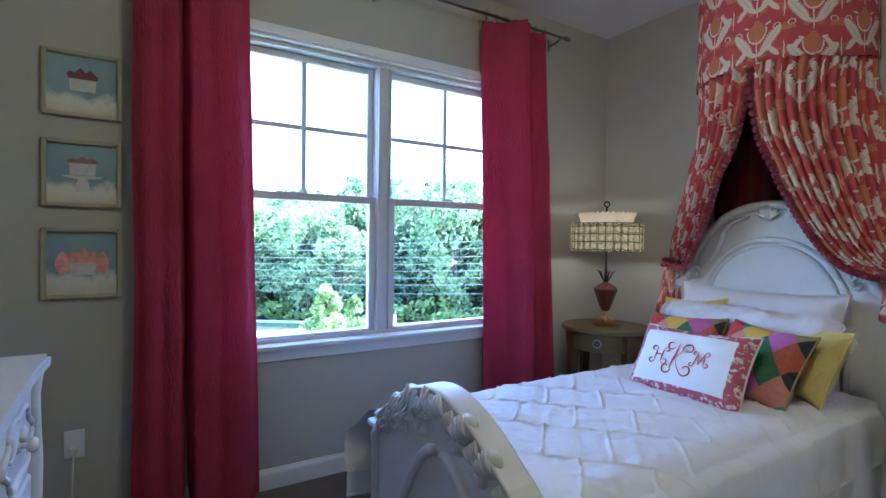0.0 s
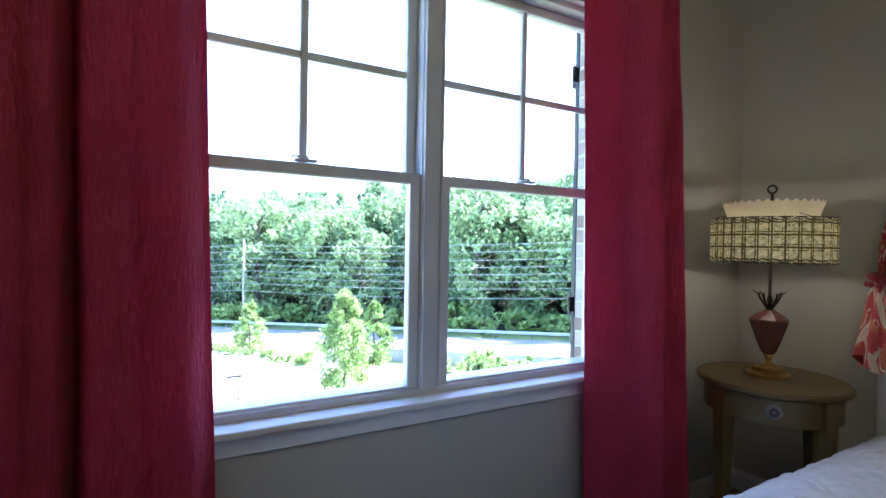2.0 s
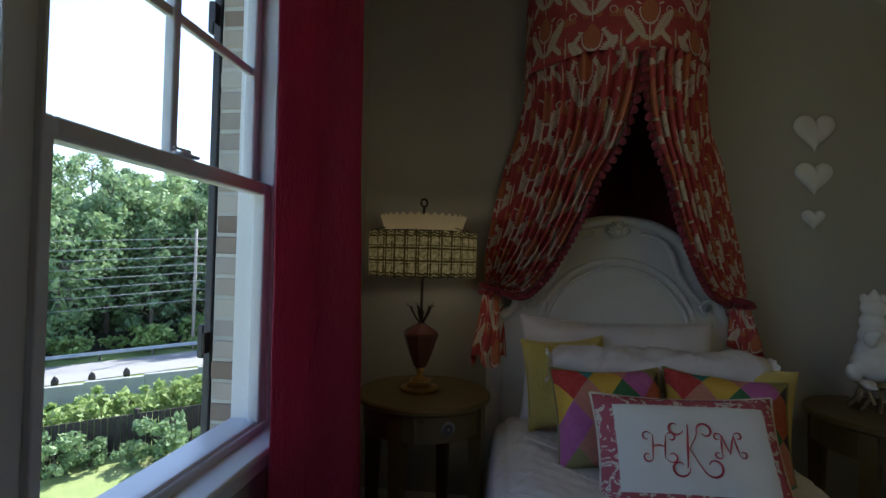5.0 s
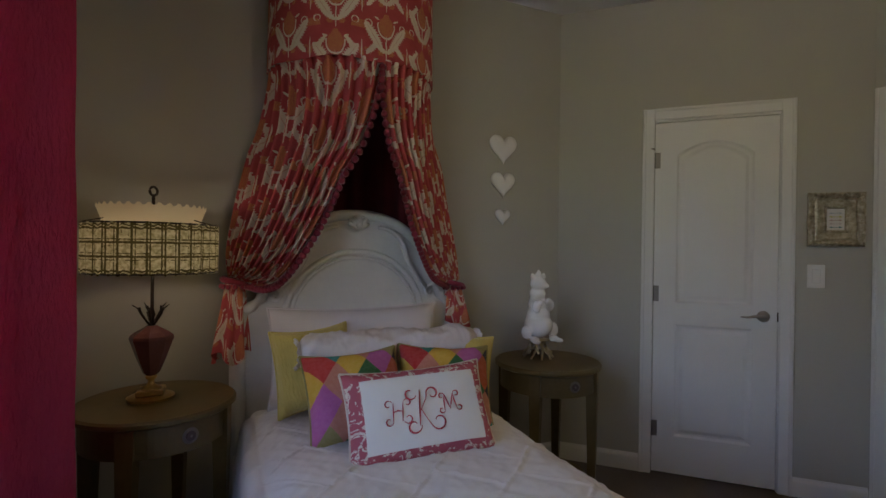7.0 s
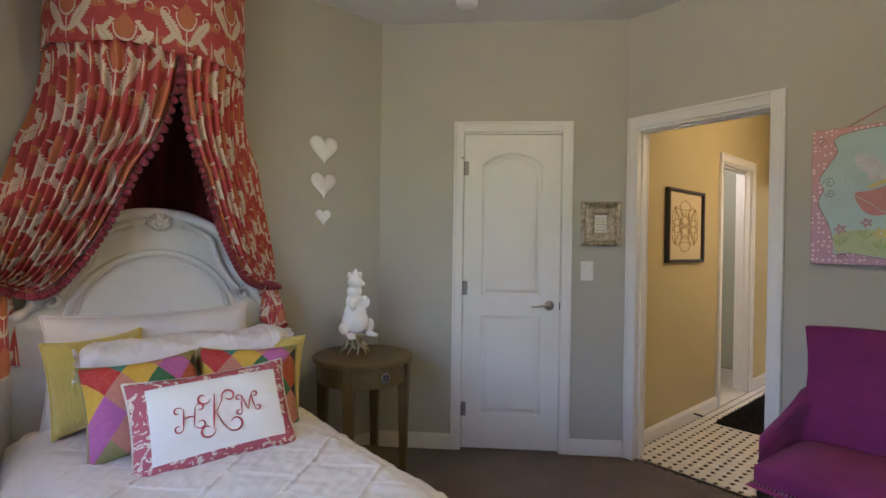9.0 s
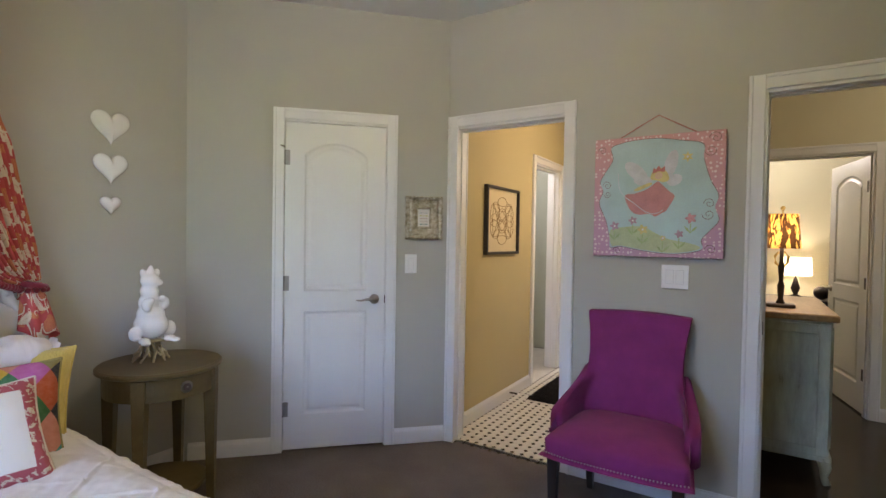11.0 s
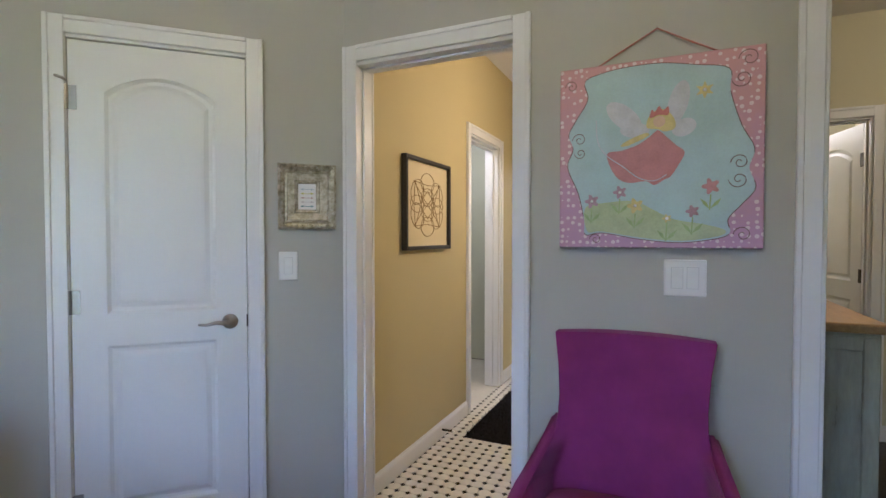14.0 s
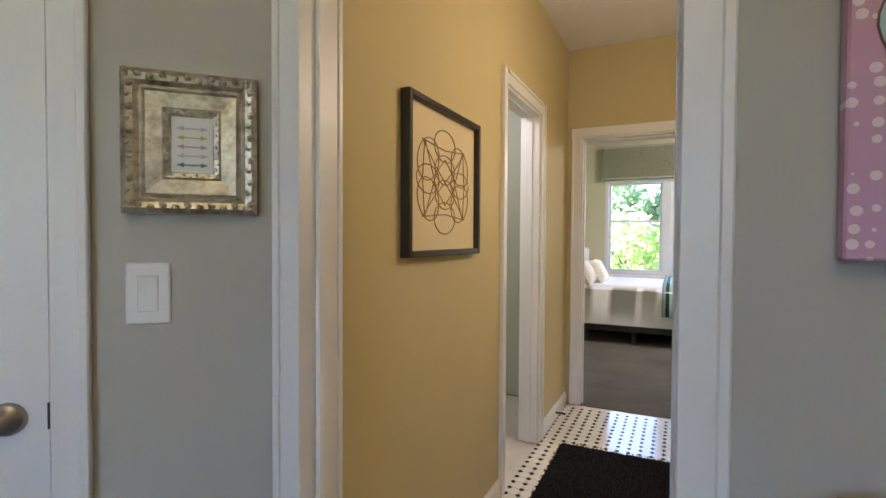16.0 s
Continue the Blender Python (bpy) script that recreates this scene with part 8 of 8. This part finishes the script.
x = NX1 - 0.012
for k in range(6):
    t = rng.uniform(0.026, 0.042)
    x -= t + 0.001
    book(Matrix.Translation((x + t, HY - 0.05, SHELVES[2])) @ Matrix.Rotation(radians(180), 4, "Z") @ Matrix.Rotation(radians(90), 4, "Z") @ Matrix.Translation((0, 0, 0)), 0.15, t, rng.uniform(0.20, 0.225), BOOKC[k % 6], "dark cloth-bound book standing on the shelf", "books standing on the shelf")
z = SHELVES[0]
for k in range(5):
    t = (0.035, 0.045, 0.04, 0.045, 0.025)[k]
    book(Matrix.Translation((NX1 - 0.40 + 0.015 * (k % 3), HY - 0.21, z + t)) @ Matrix.Rotation(radians(-90), 4, "X"), 0.345 - 0.02 * (k % 2), t, 0.16, BOOKC[(k * 2 + 1) % 6], "dark book lying in a stack on the low shelf", "books lying on the low shelf")
    z += t + 0.001
tray = tagged(part("oval_tray", lathe(bmesh.new(), [(0.20, 0.0), (0.23, 0.012), (0.225, 0.018), (0.19, 0.008)], 28, 0.42), BRONZE, smooth=True), "dark shallow oval tray on the shelf", "tray")
tray.matrix_world = pose(-0.09, HY - 0.15, SHELVES[1])
n = Nodes("striped_shell_ball", 0.5)
n.set("Base Color", n.ramp(n.m("SINE", n.m("ADD", n.m("MULTIPLY", n.xyz(n.coord())[0], 260), n.m("MULTIPLY", n.noise(n.coord(), 12), 9))), (0.3, (0.20, 0.15, 0.09)), (0.6, (0.62, 0.56, 0.44))))
for k in range(3):
    b = part("decor_ball", ball(bmesh.new(), (0, 0, 0), 0.062, 20), n.mat, smooth=True)
    b.matrix_world = pose(0.04 - 0.125 * k, HY - 0.15, SHELVES[1] + 0.074, 20 * k, 30, 50 * k)
    tagged(b, "striped cream and brown decorative ball in the tray", "decorative ball", "balls in the tray")
orn = thing("brass_bird", pose(-0.145, HY - 0.12, SHELVES[2]), "small dark bird ornament with a brass base", "ornament")
part("body", ball(ball(bmesh.new(), (0, 0, 0.085), 0.045, 14, 0.8), (-0.04, 0, 0.12), 0.026, 12), BRONZE, orn, smooth=True)
part("base", lathe(bmesh.new(), [(0.035, 0), (0.03, 0.02), (0.012, 0.05)], 14), GOLD, orn)
pot = thing("dark_jar", pose(-0.25, HY - 0.15, SHELVES[3]), "round dark jar on a wooden book stand", "jar")
part("stand", boxes(((-0.14, -0.10, 0), (0.14, 0.08, 0.03)), bevel=0.006), wood("red_brown_wood", (0.12, 0.03, 0.02), (0.22, 0.07, 0.04)), pot)
part("jar", lathe(bmesh.new(), [(0.05, 0.03), (0.09, 0.06), (0.105, 0.11), (0.09, 0.16), (0.04, 0.185)], 24), BRONZE, pot, smooth=True)

leaf = door_leaf("door_2", Matrix.Translation((0.36, HY - T + 0.02, 0.012)) @ Matrix.Rotation(radians(-78), 4, "Z"), 0.74, 2.015, "open white arched two-panel door at the hall's end")
lever(leaf, 0.68, 0.93, -1)
for z in (0.30, 1.02, 1.78):
    part("hinge", boxes(((-0.012, -0.01, z - 0.045), (0.022, 0.006, z + 0.045)), bevel=0.002), BRONZE, leaf)
desk = thing("writing_desk", pose(0.62, -3.45, 0), "dark small desk in the room beyond the hall", "desk")
part("top", boxes(((-0.35, -0.25, 0.72), (0.35, 0.25, 0.75)), bevel=0.004), BLACKWOOD, desk)
part("drawer_box", boxes(((-0.32, -0.22, 0.60), (0.32, 0.22, 0.72)), bevel=0.003), BLACKWOOD, desk)
for sx in (-1, 1):
    for sy in (-1, 1):
        part("leg", boxes(((sx * 0.31 - 0.02, sy * 0.21 - 0.02, 0), (sx * 0.31 + 0.02, sy * 0.21 + 0.02, 0.60)), bevel=0.003), BLACKWOOD, desk)
dl = thing("desk_lamp", pose(0.70, -3.50, 0.75), "lit desk lamp with a pale drum shade", "table lamp")
part("body", lathe(bmesh.new(), [(0.06, 0), (0.06, 0.015), (0.02, 0.03), (0.045, 0.10), (0.02, 0.20), (0.008, 0.22), (0.008, 0.34)], 16), BRONZE, dl, smooth=True)
v, f = sheet(40, 4, lambda u, w: ((0.15 - 0.01 * w) * math.cos(u * math.tau), (0.15 - 0.01 * w) * math.sin(u * math.tau), 0.24 + 0.2 * w))
mesh_object("shade", v, f, CREAMSHADE, dl, "pale cream drum shade", smooth=True)
lamp("desk_lamp_light", "POINT", pose(0.70, -3.50, 1.08), 0.9, (1.0, 0.82, 0.55), 0.03)
gl = tagged(part("decor_globe", ball(bmesh.new(), (0, 0, 0.075), 0.075, 18), BRONZE, smooth=True), "dark round ornament on the desk", "ornament")
gl.matrix_world = pose(0.48, -3.36, 0.75)

# ---- floor tiles of the bathroom: white hexagons with dark dots ----
TILE = plain("white_glazed_tile", (0.74, 0.71, 0.63), 0.12, var=0.04, scale=8, grain=40, bump=0.04)
DOT = plain("black_glazed_tile", (0.02, 0.02, 0.022), 0.15, var=0.2)
P = 0.064


def hexagon(bm, cx, cy, r, z, a0=math.pi / 8, n=8):
    a = [bm.verts.new((cx + r * math.cos(a0 + k * math.tau / n), cy + r * math.sin(a0 + k * math.tau / n), z - 0.005)) for k in range(n)]
    b = [bm.verts.new((cx + (r - 0.0012) * math.cos(a0 + k * math.tau / n), cy + (r - 0.0012) * math.sin(a0 + k * math.tau / n), z)) for k in range(n)]
    for k in range(n):
        bm.faces.new((a[k], a[(k + 1) % n], b[(k + 1) % n], b[k]))
    bm.faces.new(b)


def proto(name, r, n, a0, material):
    bm = bmesh.new()
    hexagon(bm, 0, 0, r, 0.0, a0, n)
    me = bpy.data.meshes.new(name)
    bm.to_mesh(me)
    bm.free()
    me.materials.append(material)
    return me


floor_bath = bpy.data.objects["floor_bath"]
oct_mesh = proto("octagon_tile", P * 0.528, 8, math.pi / 8, TILE)
singles, rest_o, rest_d = 0, bmesh.new(), bmesh.new()
for i in range(int((BX1 - BX0) / P) + 1):
    for j in range(int((0.42 - BY0) / P) + 1):
        x, y = BX1 - 0.015 - P * (i + 0.5), 0.40 - P * (j + 0.5)
        if x < BX0 or y < BY0 + 0.03:
            continue
        in_door = y > 0.29
        if in_door and not 2.05 < x < 2.74:
            continue
        near = x > 2.0 and -0.62 < y and singles < 290
        if near:
            singles += 1
            ob = new("octagon_tile", oct_mesh)
            ob.parent, ob.location = floor_bath, (x, y, 0.0)
        else:
            hexagon(rest_o, x, y, P * 0.528, 0.0)
        hexagon(rest_d, x + P / 2, y + P / 2, P * 0.205, 0.0006, 0.0, 4)
part("octagon_tiles", rest_o, TILE, floor_bath)["kind"] = "stuff"
part("dot_tiles", rest_d, DOT, floor_bath)["kind"] = "stuff"

# ---- bricks of the outer reveal ----
brick_me = bpy.data.meshes.new("brick")
bm = boxes(((-0.05, -0.1, -0.029), (0.05, 0.1, 0.029)), bevel=0.004)
bm.to_mesh(brick_me)
bm.free()
brick_me.materials.append(BRICK)
rng = random.Random(3)
for k in range(24):
    z = 0.66 + k * 0.069
    ob = new("brick", brick_me)
    ob.parent = skin
    flat = k % 2
    ob.matrix_world = pose(3.143 + rng.uniform(-0.003, 0.003), YN + 0.212 + rng.uniform(-0.002, 0.002), z, 0, 0, 90 if flat else 90)
    ob2 = new("brick", brick_me)
    ob2.parent = skin
    ob2.matrix_world = pose(1.164, YN + 0.212, z, 0, 0, 90)
